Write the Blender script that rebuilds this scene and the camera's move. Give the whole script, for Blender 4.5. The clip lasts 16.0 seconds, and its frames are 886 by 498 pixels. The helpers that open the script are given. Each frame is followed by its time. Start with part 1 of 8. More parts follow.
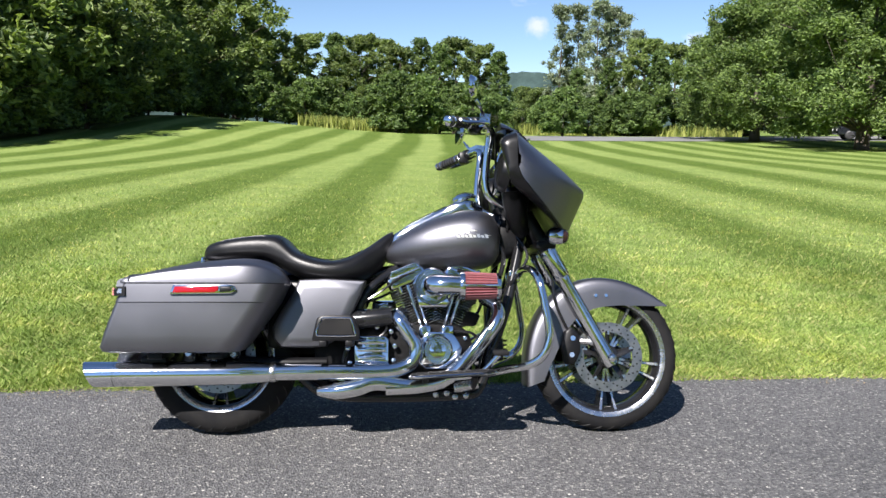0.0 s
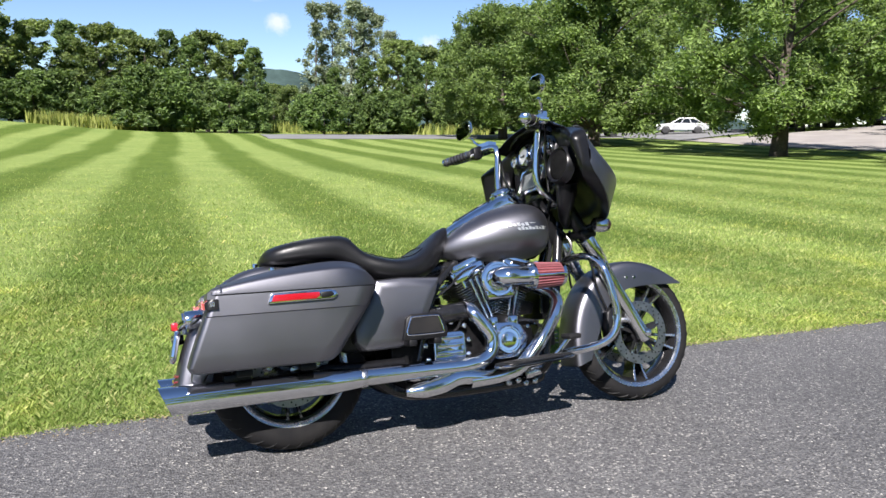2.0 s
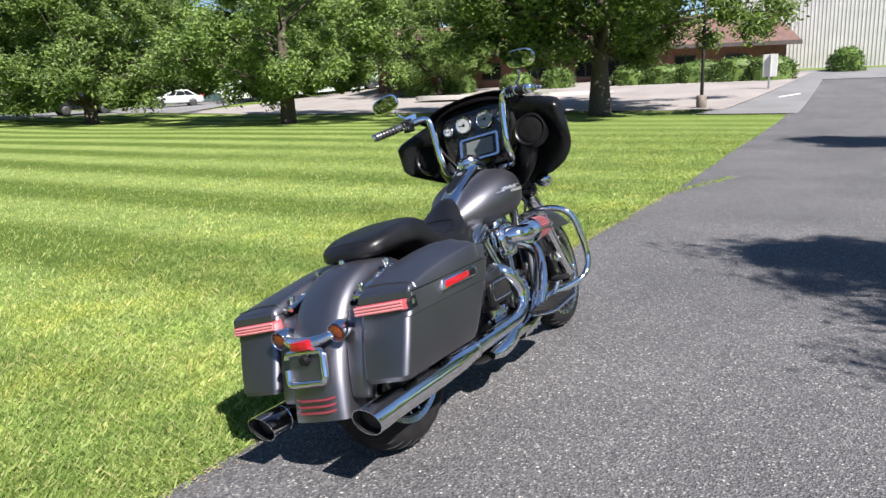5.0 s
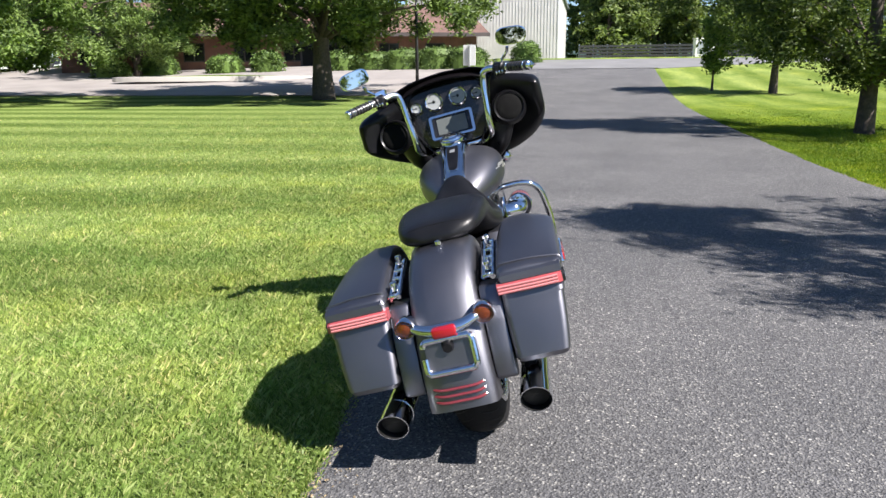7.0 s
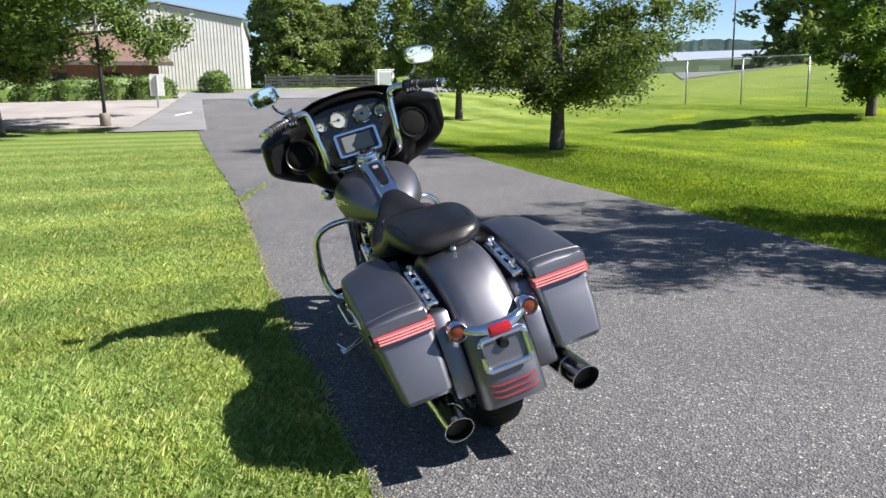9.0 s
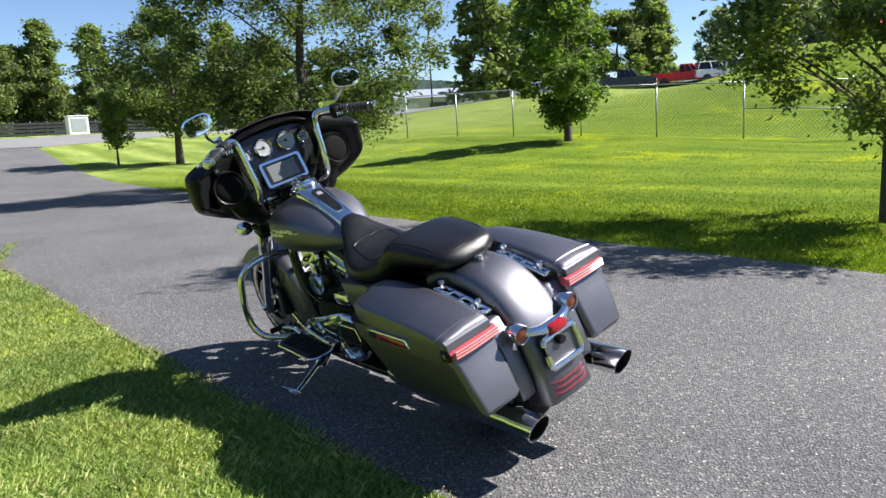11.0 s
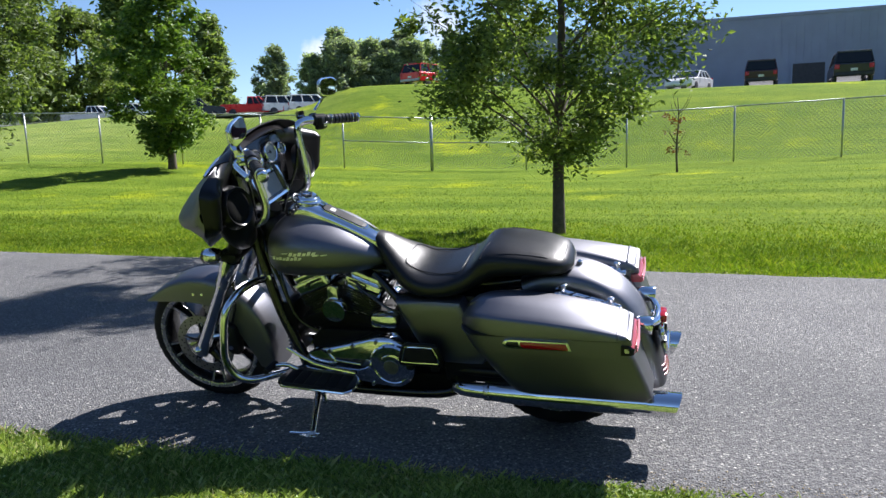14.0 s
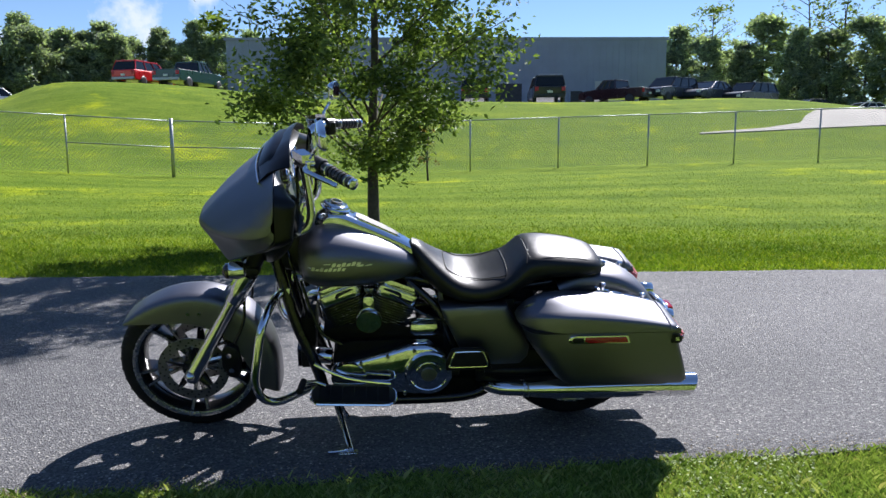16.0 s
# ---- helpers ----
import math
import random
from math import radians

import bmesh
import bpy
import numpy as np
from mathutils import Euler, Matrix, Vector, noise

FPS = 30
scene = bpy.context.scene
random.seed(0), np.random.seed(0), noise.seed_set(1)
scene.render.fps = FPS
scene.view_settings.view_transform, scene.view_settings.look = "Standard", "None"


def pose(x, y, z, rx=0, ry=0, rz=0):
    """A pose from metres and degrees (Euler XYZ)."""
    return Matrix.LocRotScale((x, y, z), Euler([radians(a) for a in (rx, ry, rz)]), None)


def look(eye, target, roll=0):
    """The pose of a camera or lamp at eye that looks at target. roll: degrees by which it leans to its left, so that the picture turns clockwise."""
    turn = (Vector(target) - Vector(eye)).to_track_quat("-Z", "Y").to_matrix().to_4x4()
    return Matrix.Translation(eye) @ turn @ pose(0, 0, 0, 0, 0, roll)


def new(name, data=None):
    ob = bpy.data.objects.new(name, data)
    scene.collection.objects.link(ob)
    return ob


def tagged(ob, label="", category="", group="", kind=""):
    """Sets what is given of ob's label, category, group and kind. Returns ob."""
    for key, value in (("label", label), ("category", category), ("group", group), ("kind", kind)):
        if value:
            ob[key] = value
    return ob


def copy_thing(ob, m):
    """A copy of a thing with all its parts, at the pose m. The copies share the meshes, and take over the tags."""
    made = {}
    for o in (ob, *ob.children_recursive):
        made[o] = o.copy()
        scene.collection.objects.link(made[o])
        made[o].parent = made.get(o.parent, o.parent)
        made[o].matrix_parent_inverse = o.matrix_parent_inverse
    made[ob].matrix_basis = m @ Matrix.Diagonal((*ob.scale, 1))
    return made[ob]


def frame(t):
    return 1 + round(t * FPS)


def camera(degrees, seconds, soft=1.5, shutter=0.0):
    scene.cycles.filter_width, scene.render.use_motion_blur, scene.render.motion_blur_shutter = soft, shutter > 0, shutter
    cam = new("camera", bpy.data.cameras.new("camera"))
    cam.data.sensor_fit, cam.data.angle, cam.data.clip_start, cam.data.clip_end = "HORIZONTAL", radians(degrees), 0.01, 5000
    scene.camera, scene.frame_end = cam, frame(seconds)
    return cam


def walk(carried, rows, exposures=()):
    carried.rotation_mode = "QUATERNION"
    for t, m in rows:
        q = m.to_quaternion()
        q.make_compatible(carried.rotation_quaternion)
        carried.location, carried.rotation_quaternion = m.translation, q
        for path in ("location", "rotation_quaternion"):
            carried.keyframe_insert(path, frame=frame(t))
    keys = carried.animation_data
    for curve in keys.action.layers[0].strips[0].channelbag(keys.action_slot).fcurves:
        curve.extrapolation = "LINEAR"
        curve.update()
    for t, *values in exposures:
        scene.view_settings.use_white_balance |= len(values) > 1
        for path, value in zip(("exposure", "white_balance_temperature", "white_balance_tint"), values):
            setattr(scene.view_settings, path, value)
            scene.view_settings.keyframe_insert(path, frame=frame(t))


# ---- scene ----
cam = camera(61.7, 16.0)
PATH = [
    (0, (0.148, 0.165, 1.309), (0.095, 2.137, 0.98), 0.6),
    (0.5, (-0.127, 0.13, 1.302), (-0.076, 2.103, 0.98), 1.1),
    (1, (-0.423, 0.171, 1.283), (-0.217, 2.134, 0.958), 1.3),
    (1.5, (-0.758, 0.221, 1.292), (-0.362, 2.155, 0.974), 1.0),
    (2, (-1.151, 0.286, 1.287), (-0.553, 2.166, 0.961), 0.7),
    (2.5, (-1.53, 0.408, 1.274), (-0.731, 2.21, 0.935), 0.2),
    (3, (-1.9, 0.554, 1.289), (-0.908, 2.256, 0.943), -0.3),
    (3.5, (-2.243, 0.707, 1.309), (-1.067, 2.285, 0.957), -0.7),
    (4, (-2.501, 0.94, 1.281), (-1.15, 2.369, 0.916), -1.2),
    (4.5, (-2.729, 1.223, 1.299), (-1.23, 2.489, 0.914), -1.5),
    (5, (-2.964, 1.54, 1.311), (-1.341, 2.634, 0.902), -1.7),
    (5.2, (-3.046, 1.678, 1.312), (-1.37, 2.685, 0.889), -1.7),
    (7.3, (-3.481, 2.992, 1.286), (-1.552, 3.255, 0.829), -0.4),
    (7.5, (-3.512, 3.095, 1.283), (-1.573, 3.282, 0.83), -0.4),
    (8, (-3.589, 3.341, 1.293), (-1.637, 3.322, 0.857), -0.4),
    (8.5, (-3.529, 3.602, 1.266), (-1.588, 3.369, 0.846), -0.5),
    (9, (-3.512, 3.935, 1.243), (-1.601, 3.498, 0.848), -1.0),
    (9.5, (-3.514, 4.238, 1.246), (-1.65, 3.613, 0.876), -1.7),
    (10, (-3.376, 4.497, 1.201), (-1.58, 3.691, 0.848), -2.3),
    (10.2, (-3.322, 4.591, 1.209), (-1.556, 3.719, 0.865), -2.6),
    (12.3, (-2.513, 5.558, 1.153), (-1.239, 4.046, 0.848), -2.6),
    (12.5, (-2.398, 5.658, 1.179), (-1.189, 4.094, 0.875), -2.4),
    (13, (-2.156, 5.845, 1.173), (-1.1, 4.173, 0.876), -2.2),
    (13.5, (-1.843, 5.996, 1.202), (-0.953, 4.229, 0.909), -1.9),
    (14, (-1.527, 6.187, 1.207), (-0.808, 4.343, 0.918), -1.7),
    (14.5, (-1.224, 6.324, 1.217), (-0.687, 4.419, 0.93), -1.3),
    (15, (-0.905, 6.377, 1.221), (-0.553, 4.429, 0.938), -0.9),
    (15.5, (-0.599, 6.437, 1.219), (-0.438, 4.463, 0.938), -0.6),
    (16, (-0.25, 6.48, 1.234), (-0.276, 4.5, 0.952), -0.2),
]
walk(cam, [(t, look(eye, target, roll)) for t, eye, target, roll in PATH], ((0.0, 1.18, 6450, 12), (3.0, 1.25, 6420, 14), (5.0, 1.27, 6420, 14), (9.0, 1.34, 6500, 12), (12.5, 1.36, 6350, 12), (16.0, 1.1, 6080, 14)))

# ---- world, sun, exposure ----
SUN_AZ, SUN_EL = radians(207.0), radians(46.0)
world = bpy.data.worlds.new("sky")
scene.world = world
world.use_nodes = True
wn, wl = world.node_tree.nodes, world.node_tree.links
wn.clear()
w_out = wn.new("ShaderNodeOutputWorld")
w_bg = wn.new("ShaderNodeBackground")
w_sky = wn.new("ShaderNodeTexSky")
w_sky.sky_type = "NISHITA"
w_sky.sun_disc = False
w_sky.sun_elevation = SUN_EL
w_sky.sun_rotation = SUN_AZ
w_sky.altitude = 3200.0
w_sky.air_density, w_sky.dust_density, w_sky.ozone_density = 1.25, 0.0, 4.0
w_co = wn.new("ShaderNodeTexCoord")
w_map = wn.new("ShaderNodeMapping")
w_map.inputs["Scale"].default_value = (2.6, 2.6, 7.5)
w_noi = wn.new("ShaderNodeTexNoise")
w_noi.inputs["Scale"].default_value = 1.7
w_noi.inputs["Detail"].default_value = 7.0
w_noi.inputs["Roughness"].default_value = 0.55
w_ramp = wn.new("ShaderNodeValToRGB")
w_ramp.color_ramp.elements[0].position, w_ramp.color_ramp.elements[1].position = 0.71, 0.84
w_mix = wn.new("ShaderNodeMix")
w_mix.data_type = "RGBA"
w_mix.inputs[7].default_value = (7.5, 7.8, 8.2, 1)
wl.new(w_co.outputs["Generated"], w_map.inputs["Vector"])
wl.new(w_map.outputs[0], w_noi.inputs["Vector"])
wl.new(w_noi.outputs[0], w_ramp.inputs[0])
wl.new(w_ramp.outputs[0], w_mix.inputs[0])
wl.new(w_sky.outputs[0], w_mix.inputs[6])


def sky_calc(kind, op, a, b):
    n = wn.new(kind)
    n.operation = op
    for socket, v in zip(n.inputs, (a, b)):
        if isinstance(v, (int, float, tuple)):
            socket.default_value = v
        else:
            wl.new(v, socket)
    return n.outputs["Value"]


w_puff = wn.new("ShaderNodeTexNoise")
w_puff.inputs["Scale"].default_value, w_puff.inputs["Detail"].default_value, w_puff.inputs["Roughness"].default_value = 22.0, 6.0, 0.6
wl.new(w_co.outputs["Generated"], w_puff.inputs["Vector"])
w_last = w_mix.outputs[2]
for bearing, rise, wide in ((5.2, 7.3, 0.02), (16.5, 6.2, 0.022), (159.0, 8.2, 0.06), (163.5, 10.4, 0.035), (150.5, 6.6, 0.04)):
    b, e = radians(bearing), radians(rise)
    near = sky_calc("ShaderNodeVectorMath", "DISTANCE", w_co.outputs["Generated"], (math.sin(b) * math.cos(e), math.cos(b) * math.cos(e), math.sin(e)))
    rag = sky_calc("ShaderNodeMath", "SUBTRACT", sky_calc("ShaderNodeMath", "MULTIPLY", near, 1.0 / wide), sky_calc("ShaderNodeMath", "MULTIPLY", w_puff.outputs[0], 2.6))
    edge = wn.new("ShaderNodeMapRange")
    for key, v in (("From Min", -0.55), ("From Max", -1.15), ("To Min", 0.0), ("To Max", 0.75)):
        edge.inputs[key].default_value = v
    wl.new(rag, edge.inputs["Value"])
    puff = wn.new("ShaderNodeMix")
    puff.data_type = "RGBA"
    puff.inputs[7].default_value = (7.5, 7.8, 8.2, 1)
    wl.new(edge.outputs[0], puff.inputs[0])
    wl.new(w_last, puff.inputs[6])
    w_last = puff.outputs[2]
wl.new(w_last, w_bg.inputs["Color"])
w_bg.inputs["Strength"].default_value = 0.061
wl.new(w_bg.outputs[0], w_out.inputs["Surface"])

sun_data = bpy.data.lights.new("sun", "SUN")
sun_data.energy, sun_data.angle, sun_data.color = 5.0, radians(0.53), (1.0, 0.955, 0.9)
sun = new("sun", sun_data)
sun.matrix_world = look((math.sin(SUN_AZ) * 50, math.cos(SUN_AZ) * 50, math.tan(SUN_EL) * 50), (0, 0, 0))


# ---- materials ----
def shader(name, color=(0.5, 0.5, 0.5), rough=0.5, metal=0.0, coat=0.0, spec=0.5):
    m = bpy.data.materials.new(name)
    m.use_nodes = True
    b = m.node_tree.nodes["Principled BSDF"]
    b.inputs["Base Color"].default_value = (*color, 1)
    b.inputs["Roughness"].default_value = rough
    b.inputs["Metallic"].default_value = metal
    b.inputs["Coat Weight"].default_value = coat
    b.inputs["Specular IOR Level"].default_value = spec
    return m


def node(m, kind, **values):
    n = m.node_tree.nodes.new(kind)
    for key, value in values.items():
        n.inputs[key.replace("_", " ")].default_value = value
    return n


def link(m, a, b):
    m.node_tree.links.new(a, b)


def where(m, scale=(1, 1, 1), kind="Object"):
    c = m.node_tree.nodes.new("ShaderNodeTexCoord")
    p = m.node_tree.nodes.new("ShaderNodeMapping")
    p.inputs["Scale"].default_value = scale
    link(m, c.outputs[kind], p.inputs["Vector"])
    return p.outputs[0]


def ramp(m, value, *stops):
    r = m.node_tree.nodes.new("ShaderNodeValToRGB")
    while len(r.color_ramp.elements) < len(stops):
        r.color_ramp.elements.new(0.5)
    for e, (p, c) in zip(r.color_ramp.elements, stops):
        e.position, e.color = p, (*c, 1) if len(c) == 3 else c
    link(m, value, r.inputs[0])
    return r.outputs[0]


def mixed(m, how, fac, a, b):
    n = m.node_tree.nodes.new("ShaderNodeMix")
    n.data_type, n.blend_type = "RGBA", how
    for socket, v in ((n.inputs[0], fac), (n.inputs[6], a), (n.inputs[7], b)):
        if isinstance(v, (int, float)):
            socket.default_value = v
        elif isinstance(v, tuple):
            socket.default_value = (*v, 1)
        else:
            link(m, v, socket)
    return n.outputs[2]


def bumped(m, height, strength=0.3, distance=0.01):
    b = node(m, "ShaderNodeBump", Strength=strength, Distance=distance)
    link(m, height, b.inputs["Height"])
    link(m, b.outputs[0], m.node_tree.nodes["Principled BSDF"].inputs["Normal"])


def bsdf(m):
    return m.node_tree.nodes["Principled BSDF"]


def worn(name, color, rough, metal=0.0, scale=6.0, amount=0.25, coat=0.0, fine=120.0, bump=0.05, spec=0.5):
    """A surface with broad stains and fine grain."""
    m = shader(name, color, rough, metal, coat, spec)
    big = node(m, "ShaderNodeTexNoise", Scale=scale, Detail=5.0)
    small = node(m, "ShaderNodeTexNoise", Scale=fine, Detail=3.0)
    link(m, where(m), big.inputs["Vector"])
    link(m, where(m), small.inputs["Vector"])
    lo, hi = tuple(c * (1 - amount) for c in color), tuple(min(1, c * (1 + amount)) for c in color)
    col = ramp(m, big.outputs[0], (0.3, lo), (0.7, hi))
    col = mixed(m, "OVERLAY", 0.25, col, ramp(m, small.outputs[0], (0.3, (0.35,) * 3), (0.7, (0.65,) * 3)))
    link(m, col, bsdf(m).inputs["Base Color"])
    r = node(m, "ShaderNodeMapRange", To_Min=max(0.02, rough * 0.8), To_Max=min(1, rough * 1.25))
    link(m, big.outputs[0], r.inputs["Value"])
    link(m, r.outputs[0], bsdf(m).inputs["Roughness"])
    if bump:
        bumped(m, small.outputs[0], bump, 0.002)
    return m


def asphalt_material():
    m = shader("asphalt", (0.1, 0.1, 0.105), 0.85)
    v = where(m)
    stones = node(m, "ShaderNodeTexVoronoi", Scale=115.0)
    link(m, v, stones.inputs["Vector"])
    chips = node(m, "ShaderNodeTexVoronoi", Scale=55.0)
    link(m, v, chips.inputs["Vector"])
    broad = node(m, "ShaderNodeTexNoise", Scale=0.55, Detail=6.0, Roughness=0.6)
    link(m, v, broad.inputs["Vector"])
    fine = node(m, "ShaderNodeTexNoise", Scale=210.0, Detail=3.0)
    link(m, v, fine.inputs["Vector"])
    sep = m.node_tree.nodes.new("ShaderNodeSeparateColor")
    link(m, stones.outputs["Color"], sep.inputs[0])
    base = ramp(m, sep.outputs[0], (0.0, (0.045, 0.045, 0.048)), (0.5, (0.1, 0.1, 0.104)), (0.9, (0.135, 0.134, 0.134)), (0.98, (0.27, 0.265, 0.25)))
    dark = ramp(m, stones.outputs["Distance"], (0.3, (1.0,) * 3), (0.8, (0.68,) * 3))
    base = mixed(m, "MULTIPLY", 0.75, base, dark)
    sep2 = m.node_tree.nodes.new("ShaderNodeSeparateColor")
    link(m, chips.outputs["Color"], sep2.inputs[0])
    pick = ramp(m, sep2.outputs[1], (0.955, (0.0,) * 3), (0.97, (1.0,) * 3))
    core = ramp(m, chips.outputs["Distance"], (0.22, (1.0,) * 3), (0.34, (0.0,) * 3))
    chip = mixed(m, "MULTIPLY", 1.0, pick, core)
    base = mixed(m, "MIX", chip, base, (0.42, 0.41, 0.38))
    base = mixed(m, "MULTIPLY", 1.0, base, ramp(m, broad.outputs[0], (0.3, (0.84, 0.84, 0.84)), (0.7, (1.36, 1.34, 1.31))))
    base = mixed(m, "OVERLAY", 0.35, base, ramp(m, fine.outputs[0], (0.3, (0.3,) * 3), (0.7, (0.7,) * 3)))
    link(m, base, bsdf(m).inputs["Base Color"])
    bumped(m, stones.outputs["Distance"], 0.8, 0.009)
    return m


def stripes(m):
    """Mowing stripes from 0 to 1: northward on the north lawn, along the drive on the south lawn."""
    geo = m.node_tree.nodes.new("ShaderNodeNewGeometry")
    xyz = m.node_tree.nodes.new("ShaderNodeSeparateXYZ")
    link(m, geo.outputs["Position"], xyz.inputs[0])
    wob = node(m, "ShaderNodeTexNoise", Scale=0.06, Detail=2.0)
    link(m, geo.outputs["Position"], wob.inputs["Vector"])

    def calc(op, a, b):
        n = m.node_tree.nodes.new("ShaderNodeMath")
        n.operation = op
        for s, val in zip(n.inputs, (a, b)):
            if isinstance(val, (int, float)):
                s.default_value = val
            else:
                link(m, val, s)
        return n.outputs[0]

    across = calc("ADD", calc("ADD", xyz.outputs[0], calc("MULTIPLY", xyz.outputs[1], 0.035)), calc("MULTIPLY", wob.outputs[0], 2.2))
    n_str = calc("SINE", calc("MULTIPLY", across, 2 * math.pi / 2.9), 0)
    along = calc("ADD", calc("SUBTRACT", xyz.outputs[1], calc("MULTIPLY", xyz.outputs[0], 0.06)), calc("MULTIPLY", wob.outputs[0], 2.5))
    s_str = calc("MULTIPLY", calc("SINE", calc("MULTIPLY", along, 2 * math.pi / 2.5), 0), 0.45)
    hill = node(m, "ShaderNodeMapRange", From_Min=-17.0, From_Max=-10.0, To_Min=0.12, To_Max=1.0)
    link(m, xyz.outputs[1], hill.inputs["Value"])
    s_str = calc("MULTIPLY", s_str, hill.outputs[0])
    side = calc("GREATER_THAN", xyz.outputs[1], 2.0)
    # Contrast painted weaker eastward, imitating how stripes catch less light seen crosswise.
    fade = node(m, "ShaderNodeMapRange", From_Min=2.0, From_Max=9.0, To_Min=0.0, To_Max=0.72)
    link(m, xyz.outputs[0], fade.inputs["Value"])
    deep = node(m, "ShaderNodeMapRange", From_Min=14.0, From_Max=26.0, To_Min=1.0, To_Max=0.0)
    link(m, xyz.outputs[1], deep.inputs["Value"])
    n_str = calc("MULTIPLY", n_str, calc("SUBTRACT", 1.0, calc("MULTIPLY", fade.outputs[0], deep.outputs[0])))
    stripe = calc("ADD", calc("MULTIPLY", n_str, side), calc("MULTIPLY", s_str, calc("SUBTRACT", 1.0, side)))
    soft = node(m, "ShaderNodeMapRange", From_Min=-0.5, From_Max=0.5)
    link(m, stripe, soft.inputs["Value"])
    verge = node(m, "ShaderNodeMapRange", From_Min=5.0, From_Max=6.6, To_Min=0.5, To_Max=0.0)
    link(m, xyz.outputs[1], verge.inputs["Value"])
    near = calc("MULTIPLY", verge.outputs[0], side)
    return geo, calc("MAXIMUM", soft.outputs[0], near), side


def lawn_material():
    m = shader("lawn", (0.1, 0.2, 0.03), 0.95, spec=0.04)
    geo, stripe, side = stripes(m)
    grain = node(m, "ShaderNodeTexNoise", Scale=11.0, Detail=9.0, Roughness=0.75)
    link(m, geo.outputs["Position"], grain.inputs["Vector"])
    patch = node(m, "ShaderNodeTexNoise", Scale=0.7, Detail=5.0, Roughness=0.6)
    link(m, geo.outputs["Position"], patch.inputs["Vector"])
    north = mixed(m, "MIX", stripe, (0.092, 0.142, 0.031), (0.195, 0.262, 0.082))
    # South colour holds the yellow-green glow of sun through backlit grass.
    south = mixed(m, "MIX", stripe, (0.094, 0.154, 0.016), (0.134, 0.198, 0.022))
    # Sunlit yellow-green patches, painted at random into the south lawn's colour.
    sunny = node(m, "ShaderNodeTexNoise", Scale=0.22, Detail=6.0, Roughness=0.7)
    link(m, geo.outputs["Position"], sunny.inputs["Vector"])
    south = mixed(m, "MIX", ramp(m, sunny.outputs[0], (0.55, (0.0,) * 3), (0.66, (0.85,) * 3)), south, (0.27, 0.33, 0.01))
    # Eastward the colour turns paler, a front-lit look painted in by position.
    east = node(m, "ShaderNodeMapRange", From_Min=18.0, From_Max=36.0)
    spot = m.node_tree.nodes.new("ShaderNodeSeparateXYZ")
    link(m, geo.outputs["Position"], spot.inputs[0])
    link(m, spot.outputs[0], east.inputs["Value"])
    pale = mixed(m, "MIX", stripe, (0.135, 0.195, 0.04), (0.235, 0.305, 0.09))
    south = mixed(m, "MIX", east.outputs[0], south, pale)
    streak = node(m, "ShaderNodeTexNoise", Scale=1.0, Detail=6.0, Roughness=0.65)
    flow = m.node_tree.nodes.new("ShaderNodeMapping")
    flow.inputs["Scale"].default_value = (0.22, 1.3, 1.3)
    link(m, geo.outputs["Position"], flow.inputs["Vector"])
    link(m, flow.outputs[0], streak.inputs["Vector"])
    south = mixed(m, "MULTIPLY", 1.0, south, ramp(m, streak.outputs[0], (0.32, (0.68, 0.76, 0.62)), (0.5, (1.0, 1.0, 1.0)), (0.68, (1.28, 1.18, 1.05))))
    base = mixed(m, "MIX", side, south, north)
    bare = node(m, "ShaderNodeTexNoise", Scale=3.3, Detail=6.0, Roughness=0.7)
    link(m, geo.outputs["Position"], bare.inputs["Vector"])
    base = mixed(m, "MIX", ramp(m, bare.outputs[0], (0.64, (0.0,) * 3), (0.76, (0.4,) * 3)), base, (0.18, 0.15, 0.08))
    base = mixed(m, "MULTIPLY", 1.0, base, ramp(m, patch.outputs[0], (0.3, (0.84, 0.88, 0.8)), (0.7, (1.2, 1.1, 1.1))))
    base = mixed(m, "MULTIPLY", 1.0, base, ramp(m, grain.outputs[0], (0.3, (0.42, 0.5, 0.4)), (0.5, (0.95, 0.95, 0.95)), (0.7, (1.45, 1.38, 1.25))))
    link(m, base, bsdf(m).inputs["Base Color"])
    bumped(m, grain.outputs[0], 0.8, 0.05)
    return m


def leafy(name, dark, light, glow=0.35):
    m = shader(name, dark, 0.55, spec=0.35)
    geo = m.node_tree.nodes.new("ShaderNodeNewGeometry")
    obj = m.node_tree.nodes.new("ShaderNodeObjectInfo")
    col = ramp(m, geo.outputs["Random Per Island"], (0.0, dark), (0.7, light), (1.0, tuple(min(1, c * 1.35) for c in light)))
    hue = node(m, "ShaderNodeHueSaturation")
    vary = node(m, "ShaderNodeMapRange", To_Min=0.78, To_Max=1.16)
    link(m, obj.outputs["Random"], vary.inputs["Value"])
    link(m, vary.outputs[0], hue.inputs["Value"])
    link(m, col, hue.inputs["Color"])
    link(m, hue.outputs[0], bsdf(m).inputs["Base Color"])
    tr = m.node_tree.nodes.new("ShaderNodeBsdfTranslucent")
    bright = mixed(m, "MULTIPLY", 1.0, hue.outputs[0], (1.5, 1.6, 0.7))
    link(m, bright, tr.inputs["Color"])
    mx = m.node_tree.nodes.new("ShaderNodeMixShader")
    mx.inputs[0].default_value = glow
    link(m, bsdf(m).outputs[0], mx.inputs[1])
    link(m, tr.outputs[0], mx.inputs[2])
    link(m, mx.outputs[0], m.node_tree.nodes["Material Output"].inputs["Surface"])
    return m


